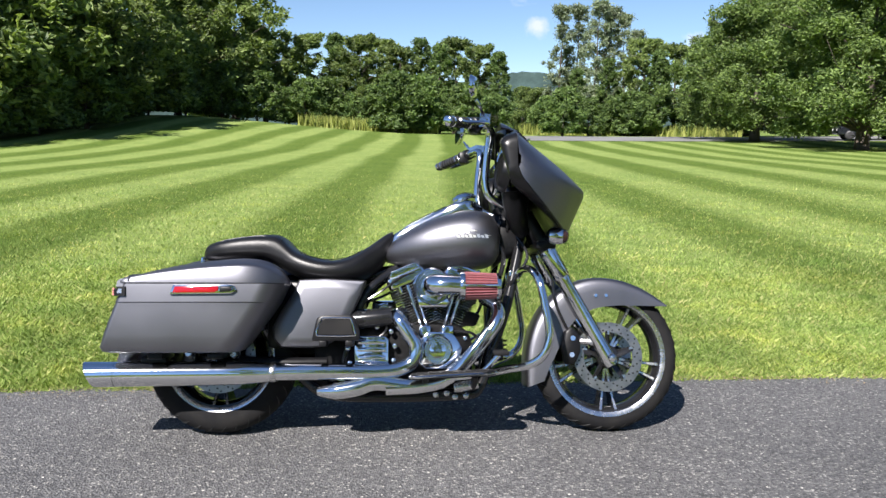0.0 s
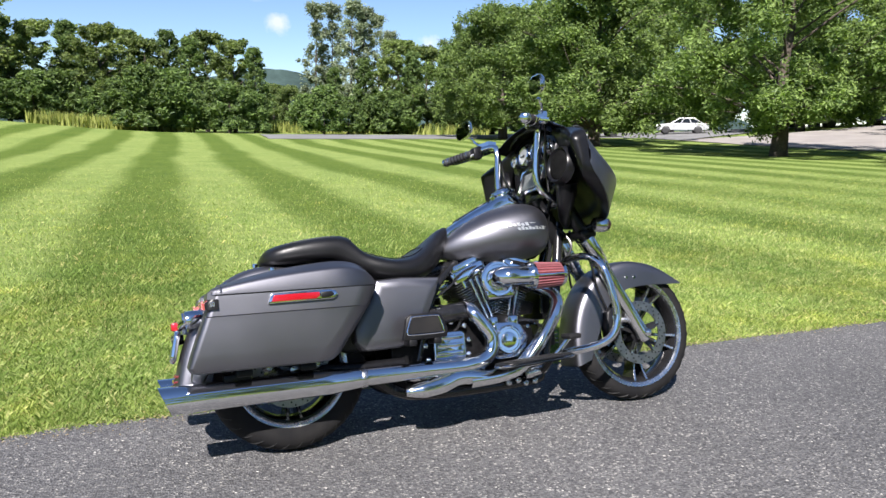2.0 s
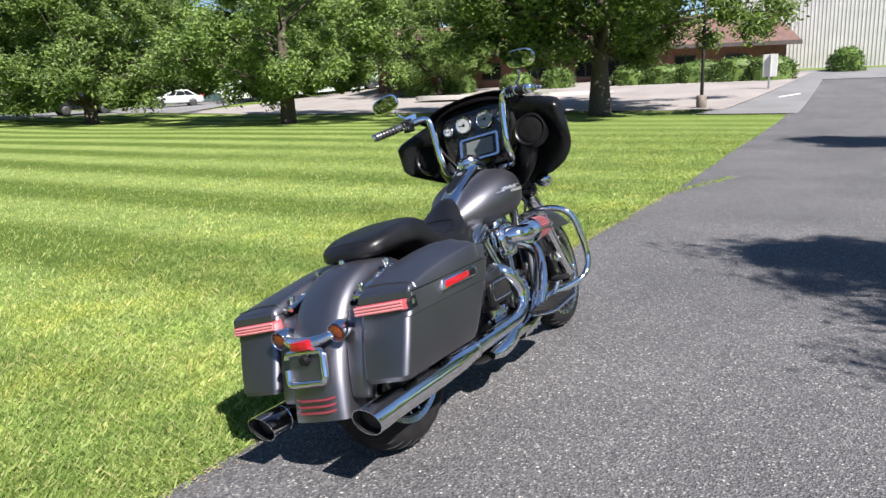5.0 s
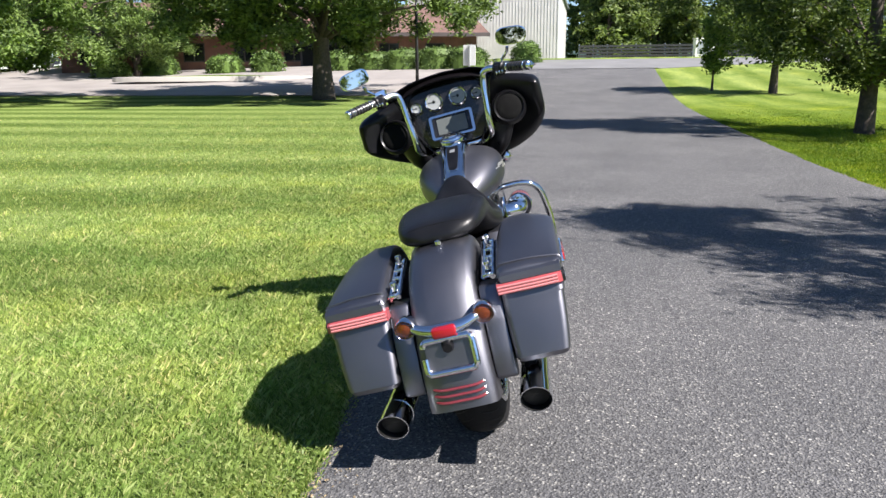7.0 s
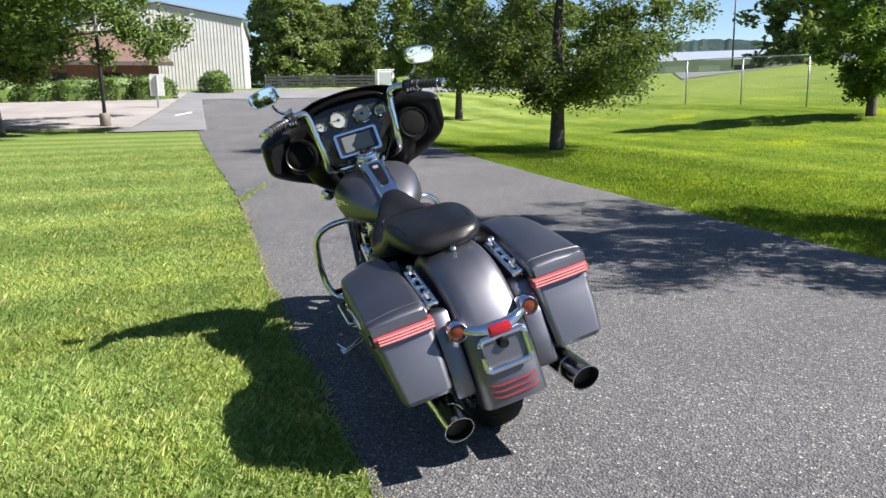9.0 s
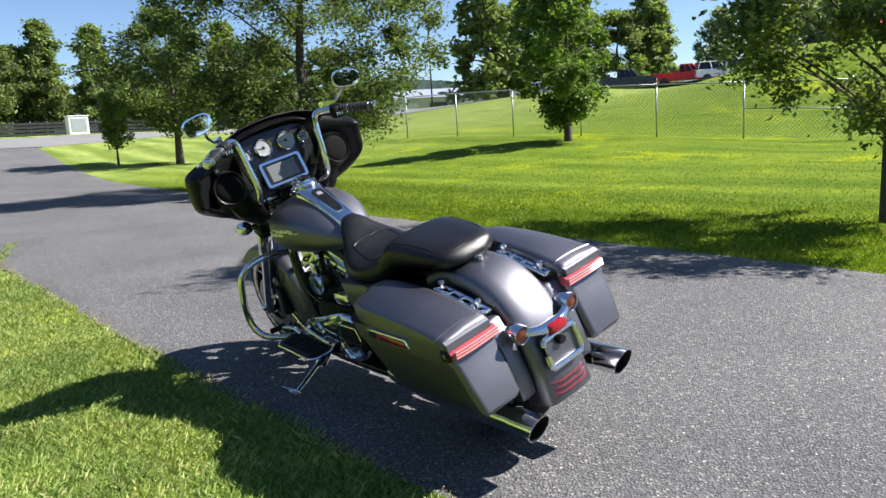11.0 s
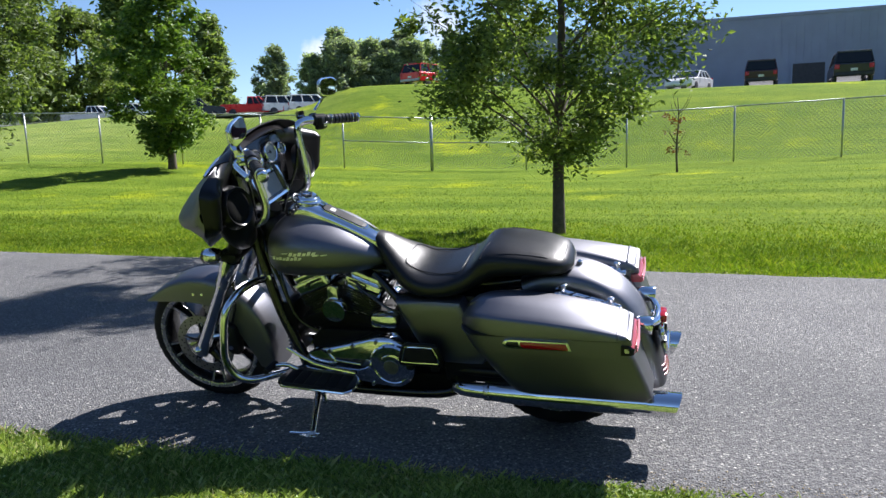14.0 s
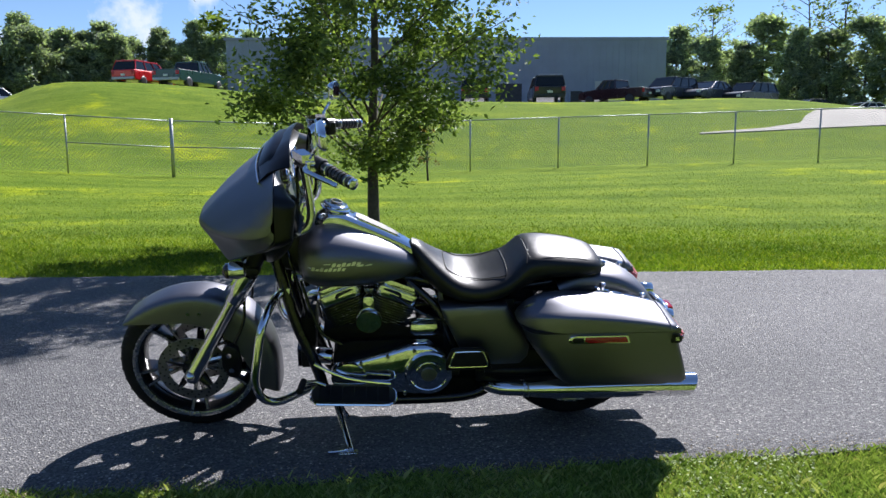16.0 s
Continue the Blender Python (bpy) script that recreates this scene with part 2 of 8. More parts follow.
def blade_material():
    """Grass blades, each of its own tone, that follow the mowing stripes."""
    m = shader("grass_blade", (0.1, 0.2, 0.03), 0.5, spec=0.22)
    geo, stripe, side = stripes(m)
    dark = ramp(m, geo.outputs["Random Per Island"], (0.0, (0.1, 0.16, 0.042)), (0.7, (0.25, 0.335, 0.11)), (0.9, (0.38, 0.44, 0.2)), (1.0, (0.5, 0.44, 0.25)))
    light = ramp(m, geo.outputs["Random Per Island"], (0.0, (0.15, 0.225, 0.06)), (0.7, (0.4, 0.5, 0.18)), (0.9, (0.58, 0.62, 0.33)), (1.0, (0.62, 0.55, 0.34)))
    col = mixed(m, "MIX", stripe, dark, light)
    # South blades carry the same painted backlit tone, turning front-lit pale eastward.
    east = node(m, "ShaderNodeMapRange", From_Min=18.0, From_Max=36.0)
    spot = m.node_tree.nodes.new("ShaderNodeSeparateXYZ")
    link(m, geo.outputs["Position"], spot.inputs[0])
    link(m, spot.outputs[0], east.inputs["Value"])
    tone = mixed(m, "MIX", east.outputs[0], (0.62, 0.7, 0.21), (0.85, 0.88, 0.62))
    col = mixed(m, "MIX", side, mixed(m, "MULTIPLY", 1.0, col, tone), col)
    col = mixed(m, "MULTIPLY", 1.0, col, (0.86, 0.87, 0.7))
    hue = node(m, "ShaderNodeTexNoise", Scale=1.1, Detail=4.0, Roughness=0.6)
    link(m, geo.outputs["Position"], hue.inputs["Vector"])
    col = mixed(m, "MULTIPLY", 1.0, col, ramp(m, hue.outputs[0], (0.32, (0.84, 0.95, 0.86)), (0.5, (1.0, 1.0, 1.0)), (0.66, (1.1, 1.04, 0.85))))
    bare = node(m, "ShaderNodeTexNoise", Scale=3.3, Detail=6.0, Roughness=0.7)
    link(m, geo.outputs["Position"], bare.inputs["Vector"])
    col = mixed(m, "MIX", ramp(m, bare.outputs[0], (0.64, (0.0,) * 3), (0.74, (0.5,) * 3)), col, (0.24, 0.2, 0.1))
    tuft = node(m, "ShaderNodeTexNoise", Scale=2.6, Detail=5.0, Roughness=0.65)
    link(m, geo.outputs["Position"], tuft.inputs["Vector"])
    col = mixed(m, "MULTIPLY", 1.0, col, ramp(m, tuft.outputs[0], (0.3, (0.66, 0.72, 0.64)), (0.52, (1.0, 1.0, 1.0)), (0.72, (1.3, 1.2, 1.1))))
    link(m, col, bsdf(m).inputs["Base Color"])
    tr = m.node_tree.nodes.new("ShaderNodeBsdfTranslucent")
    link(m, mixed(m, "MULTIPLY", 1.0, col, (1.25, 1.35, 0.6)), tr.inputs["Color"])
    mx = m.node_tree.nodes.new("ShaderNodeMixShader")
    mx.inputs[0].default_value = 0.32
    link(m, bsdf(m).outputs[0], mx.inputs[1])
    link(m, tr.outputs[0], mx.inputs[2])
    link(m, mx.outputs[0], m.node_tree.nodes["Material Output"].inputs["Surface"])
    return m


ASPHALT = asphalt_material()
LAWN = lawn_material()
CONCRETE = worn("concrete", (0.42, 0.4, 0.37), 0.85, scale=0.8, amount=0.15, fine=60)
FAR_ROAD = worn("worn_road", (0.17, 0.17, 0.17), 0.9, scale=0.4, amount=0.15, fine=40)
GRAVEL = worn("gravel", (0.27, 0.25, 0.22), 0.95, scale=0.6, amount=0.2, fine=25, bump=0.3)
BARK = worn("bark", (0.085, 0.066, 0.053), 0.9, scale=14, amount=0.4, fine=45, bump=0.8)
LEAF_OAK = leafy("oak_leaf", (0.042, 0.076, 0.022), (0.168, 0.235, 0.068), 0.36)
LEAF_PEAR = leafy("pear_leaf", (0.038, 0.066, 0.02), (0.15, 0.2, 0.058), 0.42)
LEAF_FAR = leafy("wood_leaf", (0.046, 0.078, 0.026), (0.18, 0.23, 0.075), 0.38)
LEAF_WOOD = leafy("shade_wood_leaf", (0.035, 0.07, 0.022), (0.14, 0.205, 0.062), 0.36)
# Greyer, paler leaf: distance haze is mixed into its colour.
LEAF_HAZE = leafy("hazy_far_leaf", (0.115, 0.15, 0.118), (0.27, 0.325, 0.225), 0.46)
LEAF_LIGHT = leafy("light_leaf", (0.06, 0.12, 0.025), (0.16, 0.24, 0.05), 0.35)
LEAF_GREY = leafy("grey_leaf", (0.08, 0.11, 0.065), (0.24, 0.28, 0.18), 0.3)
LEAF_HEDGE = leafy("hedge_leaf", (0.03, 0.06, 0.014), (0.1, 0.16, 0.035), 0.2)
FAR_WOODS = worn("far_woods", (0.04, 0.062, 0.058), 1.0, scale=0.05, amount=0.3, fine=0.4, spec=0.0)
WEED = leafy("weed_leaf", (0.12, 0.17, 0.03), (0.3, 0.32, 0.09), 0.3)
BLADE = blade_material()
CLOVER = leafy("clover_leaf", (0.085, 0.14, 0.03), (0.26, 0.34, 0.1), 0.25)
GALV = worn("galvanised_steel", (0.42, 0.44, 0.45), 0.45, 0.7, scale=20, amount=0.15)


# ---- mesh tools ----
def mesh_np(name, verts, faces, smooth=False):
    """A mesh from arrays of vertices and of equal-sized faces."""
    verts, faces = np.asarray(verts, dtype=np.float32), np.asarray(faces, dtype=np.int32)
    me = bpy.data.meshes.new(name)
    k = faces.shape[1]
    me.vertices.add(len(verts))
    me.vertices.foreach_set("co", verts.ravel())
    me.loops.add(faces.size)
    me.loops.foreach_set("vertex_index", faces.ravel())
    me.polygons.add(len(faces))
    me.polygons.foreach_set("loop_start", np.arange(0, faces.size, k, dtype=np.int32))
    me.polygons.foreach_set("loop_total", np.full(len(faces), k, dtype=np.int32))
    me.polygons.foreach_set("use_smooth", np.full(len(faces), smooth))
    me.update(calc_edges=True)
    return me


def thing(name, label, category, m=None, group="", kind=""):
    ob = tagged(new(name), label, category, group, kind)
    if m is not None:
        ob.matrix_basis = m
    return ob


def part(name, bm, material, parent, label="", smooth=False):
    """Links a bmesh (or a ready mesh) as one mesh object under a thing or a part, or at top level."""
    if isinstance(bm, bmesh.types.BMesh):
        me = bpy.data.meshes.new(name)
        bmesh.ops.recalc_face_normals(bm, faces=bm.faces)
        for f in bm.faces:
            f.smooth = smooth
        bm.to_mesh(me)
        bm.free()
    else:
        me = bm
    if material is not None:
        me.materials.append(material)
    ob = new(name, me)
    ob.parent = parent
    if label:
        ob["label"] = label
    return ob


def box(x0, x1, y0, y1, z0, z1, bevel=0.0, seg=2, bm=None):
    bm = bm or bmesh.new()
    r = bmesh.ops.create_cube(bm, size=1.0, matrix=Matrix.Translation(((x0 + x1) / 2, (y0 + y1) / 2, (z0 + z1) / 2)) @ Matrix.Diagonal((x1 - x0, y1 - y0, z1 - z0, 1)))
    if bevel:
        edges = {e for v in r["verts"] for e in v.link_edges}
        bmesh.ops.bevel(bm, geom=list(edges), offset=bevel, segments=seg, affect="EDGES", profile=0.5)
    return bm


def smooth_path(pts, per=8):
    """Catmull-Rom through the points."""
    p = [Vector(q) for q in pts]
    if len(p) < 3:
        return p
    out = []
    for i in range(len(p) - 1):
        a, b, c, d = p[max(i - 1, 0)], p[i], p[i + 1], p[min(i + 2, len(p) - 1)]
        for k in range(per):
            t = k / per
            out.append(0.5 * ((2 * b) + (c - a) * t + (2 * a - 5 * b + 4 * c - d) * t * t + (3 * b - a - 3 * c + d) * t ** 3))
    return out + [p[-1]]


def tube(pts, radius, sides=12, per=8, caps=True, bm=None, flat=1.0):
    """A round bar along a path; radius is a number or one for each given point."""
    bm = bm or bmesh.new()
    path = smooth_path(pts, per)
    radii = radius if isinstance(radius, (list, tuple)) else [radius] * len(pts)
    rad = [np.interp(i / max(1, len(path) - 1) * (len(pts) - 1), range(len(pts)), radii) for i in range(len(path))]
    rings, up = [], None
    for i, p in enumerate(path):
        d = (path[min(i + 1, len(path) - 1)] - path[max(i - 1, 0)]).normalized()
        if up is None:
            up = d.orthogonal().normalized()
        up = (up - d * up.dot(d)).normalized()
        side = d.cross(up)
        rings.append([bm.verts.new(p + (up * math.cos(a) + side * math.sin(a) * flat) * rad[i]) for a in (2 * math.pi * k / sides for k in range(sides))])
    for a, b in zip(rings, rings[1:]):
        for k in range(sides):
            bm.faces.new((a[k], a[(k + 1) % sides], b[(k + 1) % sides], b[k]))
    if caps:
        bm.faces.new(rings[0])
        bm.faces.new(rings[-1])
    return bm


def loft(rings, closed=True, caps=True, bm=None):
    """Skins equal rings of points."""
    bm = bm or bmesh.new()
    vs = [[bm.verts.new(q) for q in r] for r in rings]
    n = len(rings[0])
    for a, b in zip(vs, vs[1:]):
        for k in range(n if closed else n - 1):
            bm.faces.new((a[k], a[(k + 1) % n], b[(k + 1) % n], b[k]))
    if caps and closed:
        bm.faces.new(vs[0])
        bm.faces.new(vs[-1])
    return bm


def lathe(profile, centre=(0, 0, 0), axis="Y", sides=48, bm=None, closed=False):
    """Turns a profile of (radius, height) about an axis."""
    bm = bm or bmesh.new()
    c, rings = Vector(centre), []
    for r, h in profile:
        ring = []
        for k in range(sides):
            a = 2 * math.pi * k / sides
            u, v = r * math.cos(a), r * math.sin(a)
            ring.append(bm.verts.new(c + Vector({"Y": (u, h, v), "Z": (u, v, h), "X": (h, u, v)}[axis])))
        rings.append(ring)
    pairs = list(zip(rings, rings[1:])) + ([(rings[-1], rings[0])] if closed else [])
    for a, b in pairs:
        for k in range(sides):
            bm.faces.new((a[k], a[(k + 1) % sides], b[(k + 1) % sides], b[k]))
    if not closed:
        for r in (rings[0], rings[-1]):
            bm.faces.new(r)
    return bm


def slab(outline, z0, z1, bevel=0.0, seg=2, plane="XY"):
    """A flat plate from an outline."""
    bm = bmesh.new()

    def at(u, v, h):
        return {"XY": (u, v, h), "XZ": (u, h, v), "YZ": (h, u, v)}[plane]

    a = [bm.verts.new(at(u, v, z0)) for u, v in outline]
    b = [bm.verts.new(at(u, v, z1)) for u, v in outline]
    n = len(outline)
    bm.faces.new(a)
    bm.faces.new(b)
    for k in range(n):
        bm.faces.new((a[k], a[(k + 1) % n], b[(k + 1) % n], b[k]))
    bmesh.ops.recalc_face_normals(bm, faces=bm.faces)
    if bevel:
        bmesh.ops.bevel(bm, geom=list(bm.edges), offset=bevel, segments=seg, affect="EDGES", profile=0.5, clamp_overlap=True)
    return bm


# ---- the ground ----
def ease(a, b, v):
    t = np.clip((v - a) / (b - a), 0, 1)
    return t * t * (3 - 2 * t)


def height(x, y):
    x, y = np.asarray(x, float), np.asarray(y, float)
    z = 2.7 * ease(24, 76, x) * ease(-60, -5, y) * (1 - ease(45, 90, y)) + 0.5 * ease(35, 70, y)
    z = z + 1.55 * np.exp(-(((x + 24) / 13) ** 2) - ((y - 58) / 17) ** 2)
    south = ease(-5, -17, y)
    z = z + south * (0.12 + 0.055 * np.clip(x - 7, 0, 40) * (1 - ease(20, 60, x)) + 0.03 * np.clip(1 - x, 0, 40))
    slope = ease(-19, -41, y)
    z = z + slope * (3.7 - 0.4 * ease(2, -12, x) + 0.6 * np.exp(-(((x - 17) / 9) ** 2)) - 1.0 * ease(24, 36, x) - 1.6 * ease(-18, -34, x))
    u = x + 0.6 * y
    z = z - 1.3 * ease(-1.5, 3.5, u) * (1 - ease(9, 17, u)) * np.exp(-((y + 37) / 8) ** 2)
    return z


def ground_z(x, y):
    return float(height(x, y))


def build_ground():
    lines = np.concatenate([np.linspace(-1500, -130, 12)[:-1], np.arange(-130, -40, 5.0), np.arange(-40, 40, 2.0), np.arange(40, 130, 5.0), np.linspace(130, 1500, 12)])
    gx, gy = np.meshgrid(lines, lines, indexing="ij")
    gz = height(gx, gy) - 0.03
    far = np.hypot(gx, gy)
    gz = gz * (1 - ease(120, 500, far)) - 0.0
    n = len(lines)
    idx = np.arange(n * n).reshape(n, n)
    faces = np.stack([idx[:-1, :-1], idx[1:, :-1], idx[1:, 1:], idx[:-1, 1:]], -1).reshape(-1, 4)
    me = mesh_np("ground", np.stack([gx, gy, gz], -1).reshape(-1, 3), faces, True)
    tagged(part("ground", me, LAWN, None), "mown green lawn with light and dark mowing stripes", "lawn", kind="structure")


build_ground()


def north_edge(x):
    return float(np.interp(x, [-40, -2.1, -0.5, 2, 7, 15, 31, 60], [2.6, 3.6, 3.78, 4.05, 4.42, 5.3, 7.0, 9.5]))


def south_edge(x):
    return float(np.interp(x, [-40, -4.7, -1.5, 1, 4, 8, 20, 60], [-0.6, -0.68, -0.62, -0.58, -0.5, -0.4, -0.6, -2.0]))


def paved(name, rows, material, label, category, lift=0.0, thick=0.05):
    """A paved strip draped on the ground; rows of (left point, right point)."""
    bm = bmesh.new()
    top, low = [], []
    for a, b in rows:
        pts = [(a[0] + (b[0] - a[0]) * f, a[1] + (b[1] - a[1]) * f) for f in (0, 0.03, 0.25, 0.5, 0.75, 0.97, 1)]
        drop = (0.012, 0, 0, 0, 0, 0, 0.012)
        top.append([bm.verts.new((x, y, ground_z(x, y) + lift - d)) for (x, y), d in zip(pts, drop)])
        low.append([bm.verts.new((x, y, ground_z(x, y) + lift - thick)) for x, y in (pts[0], pts[-1])])
    for i in range(len(rows) - 1):
        for k in range(6):
            bm.faces.new((top[i][k], top[i][k + 1], top[i + 1][k + 1], top[i + 1][k]))
        bm.faces.new((top[i][0], top[i + 1][0], low[i + 1][0], low[i][0]))
        bm.faces.new((top[i][6], top[i + 1][6], low[i + 1][1], low[i][1]))
    return tagged(part(name, bm, material, None), label, category, kind="structure")


drive_xs = [-40 + 1.0 * i for i in range(34)] + [-6 + 0.08 * i for i in range(226)] + [12.2 + 0.8 * i for i in range(60)]


def ragged(x, k):
    return 0.035 * noise.noise((x * 1.7, k, 0.3)) + 0.022 * noise.noise((x * 6.0, k, 1.3)) + 0.012 * noise.noise((x * 17.0, k, 4.3))


paved("driveway", [((x, north_edge(x) + ragged(x, 1)), (x, south_edge(x) + ragged(x, 9))) for x in drive_xs], ASPHALT, "weathered grey asphalt driveway with pale stone chips", "driveway")


# ---- trees ----
def leaf_cloud(centres, radii, count, size, seed, flat=0.6, curl=0.25):
    """Small bent leaves scattered in clumps: two triangles each, joined."""
    g = np.random.default_rng(seed)
    pick = g.integers(0, len(centres), count)
    d = np.clip(g.normal(size=(count, 3)) * 0.46, -1.2, 1.2)
    d[:, 2] *= 0.8
    p = centres[pick] + d * radii[pick][:, None]
    a = g.normal(size=(count, 3))
    a[:, 2] *= flat
    a /= np.linalg.norm(a, axis=1)[:, None]
    b = g.normal(size=(count, 3))
    b -= a * np.sum(a * b, 1)[:, None]
    b /= np.linalg.norm(b, axis=1)[:, None]
    nrm = np.cross(a, b)
    s = size * g.uniform(0.6, 1.3, count)[:, None]
    v = np.stack([p - a * s, p + b * s * 0.45 + nrm * s * curl, p + a * s, p - b * s * 0.45 + nrm * s * curl], 1)
    f = np.arange(count * 4).reshape(count, 4)
    return v.reshape(-1, 3), f


def limb(bm, path, r0, r1, sides=7):
    n = len(path)
    tube(path, [r0 + (r1 - r0) * i / (n - 1) for i in range(n)], sides=sides, per=3, bm=bm)


def tree_parts(seed, tall, wide, clear, girth, leaves, size, leaf, shape="round", clump=None, lean=0.0, gaps=0.0, limbs=9):
    """Meshes of a tree at the origin: trunk with limbs, crown of leaf clumps."""
    r = random.Random(seed)
    bm = bmesh.new()
    top = tall * (0.9 if shape != "round" else 0.8)
    kink = [(0, 0, -0.15)]
    for i in range(1, 6):
        f = i / 5
        kink.append((lean * f + r.uniform(-1, 1) * 0.02 * tall * f, r.uniform(-1, 1) * 0.02 * tall * f, top * f))
    path = [Vector(q) for q in kink]
    tube(kink, [girth * 1.5, girth * 0.95, girth * 0.75, girth * 0.5, girth * 0.28, girth * 0.08], sides=10, per=4, bm=bm)
    tips = []

    def spine(z):
        f = max(0, min(0.999, z / top)) * 5
        i = int(f)
        return path[i].lerp(path[i + 1], f - i)

    def reach(f):
        if shape == "cone":
            return wide * (1.02 - f) ** 0.8
        if shape == "tall":
            return wide * (0.55 + 0.45 * math.sin(math.pi * min(1, f * 0.9 + 0.1))) * (1 - 0.55 * f)
        if shape == "vase":
            return wide * min(1.0, 0.2 + 4.2 * f) * min(1.0, (1.04 - f) / 0.6)
        if shape == "flame":
            return wide * min(1.0, 0.3 + 3.0 * f) * (1.02 - f) ** 0.62
        return wide * math.sin(math.pi * (0.16 + 0.84 * f) ** 0.8) ** 0.75 if f < 1 else 0.1

    n = limbs * 3
    for i in range(n):
        f = (i + r.random()) / n
        z = clear + (tall - clear) * f
        a = i * 2.4 + r.uniform(-0.5, 0.5)
        out = max(0.15, reach(f)) * r.uniform(0.72, 1.12)
        start = spine(max(clear * 0.75, z - out * (0.55 if shape != "cone" else 0.1)))
        end = spine(z) + Vector((math.cos(a) * out, math.sin(a) * out, (0.1 if shape != "cone" else -0.12 * out)))
        mid = start.lerp(end, 0.5) + Vector((0, 0, 0.08 * out))
        if i % 3 == 0 or f < 0.25:
            limb(bm, [start, mid, end], girth * (0.34 - 0.2 * f), girth * 0.04, 6)
        for k in range(5):
            t = r.uniform(0.35, 1.0)
            q = start.lerp(end, t) + Vector((r.uniform(-1, 1), r.uniform(-1, 1), r.uniform(-0.7, 0.8))) * out * 0.22
            tips.append(q)
            if k == 0:
                limb(bm, [start.lerp(end, t * 0.7), q], girth * 0.07, girth * 0.02, 4)
    if gaps:
        tips = [q for q in tips if noise.noise(q * (1.6 / wide) + Vector((seed, 0, 0))) > -0.45 + gaps]
    centres = np.array([tuple(q) for q in tips])
    c = clump or wide * 0.27
    radii = np.array([c * r.uniform(0.5, 1.25) for _ in tips])
    v, fcs = leaf_cloud(centres, radii, leaves, size, seed)
    keep = v.reshape(-1, 4, 3)[:, :, 2].min(1) > 0.25
    v = v.reshape(-1, 4, 3)[keep].reshape(-1, 3)
    fcs = np.arange(len(v)).reshape(-1, 4)
    return bm, mesh_np("crown", v, fcs)


def tree(name, label, seed, x, y, turn=0, scale=1.0, category="tree", group="", **shape):
    leaf = shape["leaf"]
    ob = thing(name, label, category, pose(x, y, ground_z(x, y) - 0.03, 0, 0, turn) @ Matrix.Scale(scale, 4), group)
    bm, crown = tree_parts(seed, **shape)
    part("trunk", bm, BARK, ob, smooth=True)
    part("crown", crown, leaf, ob)
    return ob


def polar(bearing, dist, eye=(0.15, 0.16)):
    b = radians(bearing)
    return eye[0] + dist * math.sin(b), eye[1] + dist * math.cos(b)


def again(ob, x, y, turn, scale=1.0, label=""):
    c = copy_thing(ob, pose(x, y, ground_z(x, y) - 0.03, 0, 0, turn))
    c.scale = (scale, scale, scale)
    if label:
        c["label"] = label
    return c


PEAR = "dark green ornamental pear tree on the mown lawn"
tree("pear_tree", PEAR + " beside the driveway", 11, 0.53, -3.25, 180, tall=7.2, wide=2.25, clear=1.15, lean=0.0, girth=0.062, leaves=50000, size=0.043, leaf=LEAF_PEAR, shape="vase", clump=0.36, limbs=19, group="pear trees by the driveway", gaps=0.14)
tree("pear_tree", "dark green ornamental pear tree with a thick short trunk", 12, 13.64, -2.89, 75, tall=8.2, wide=3.5, clear=1.4, girth=0.145, leaves=85000, size=0.056, leaf=LEAF_PEAR, shape="vase", clump=0.55, limbs=16, group="pear trees by the driveway", gaps=0.04)
tree("pear_tree", "dark green ornamental pear tree farther down the driveway", 13, 34.0, -5.6, 140, tall=7.6, wide=3.1, clear=1.9, girth=0.15, leaves=24000, size=0.1, leaf=LEAF_PEAR, shape="vase", clump=0.6, limbs=12, group="pear trees by the driveway")
tree("young_maple_tree", "young bright green maple in front of the chain-link fence", 14, 16.3, -14.3, 10, tall=7.4, wide=2.1, clear=0.8, girth=0.11, leaves=20000, size=0.1, leaf=LEAF_LIGHT, shape="flame", clump=0.42, limbs=13, gaps=0.05)
tree("young_maple_tree", "small young tree at the bend of the lawn", 15, 36.0, -3.2, 10, tall=3.6, wide=0.8, clear=1.0, girth=0.05, leaves=3500, size=0.1, leaf=LEAF_LIGHT, shape="tall", clump=0.3, limbs=6)

OAK = "large leafy oak tree with a stout trunk on the lawn"
tree("oak_tree", "large leafy oak with a stout trunk beside the forecourt", 21, 31.0, 15.2, 0, tall=14.0, wide=8.6, clear=3.7, girth=0.4, leaves=135000, size=0.13, leaf=LEAF_OAK, clump=0.85, limbs=26, group="oaks along the lawn edge")
oak_g = tree("oak_tree", OAK, 22, 26.5, 31.3, 60, tall=13.5, wide=7.9, clear=2.2, girth=0.32, leaves=105000, size=0.115, leaf=LEAF_OAK, clump=0.78, limbs=19, group="oaks along the lawn edge")
oak_a = tree("oak_tree", OAK, 23, 24.2, 46.2, 10, tall=13.0, wide=6.9, clear=1.5, girth=0.32, leaves=76000, size=0.14, leaf=LEAF_OAK, clump=0.85, limbs=20, group="oaks along the lawn edge")
again(oak_a, 22.2, 57.8, 130, 0.94)
again(oak_g, 29.0, 78.0, 200, 1.0)
again(oak_g, 41.0, 82.0, 300, 1.05)
again(oak_g, 47.0, 52.0, 100, 0.85)
again(oak_a, 55.5, 52.0, 20, 0.8)
again(oak_g, 48.5, 36.0, 170, 0.8)
again(oak_a, 45.0, 68.0, 250, 1.2)
again(oak_a, 37.0, 74.0, 40, 1.1)
again(oak_g, 58.0, 62.0, 310, 1.25)
again(oak_a, 66.0, 48.0, 80, 1.15)
again(oak_g, 72.0, 38.0, 10, 1.1)

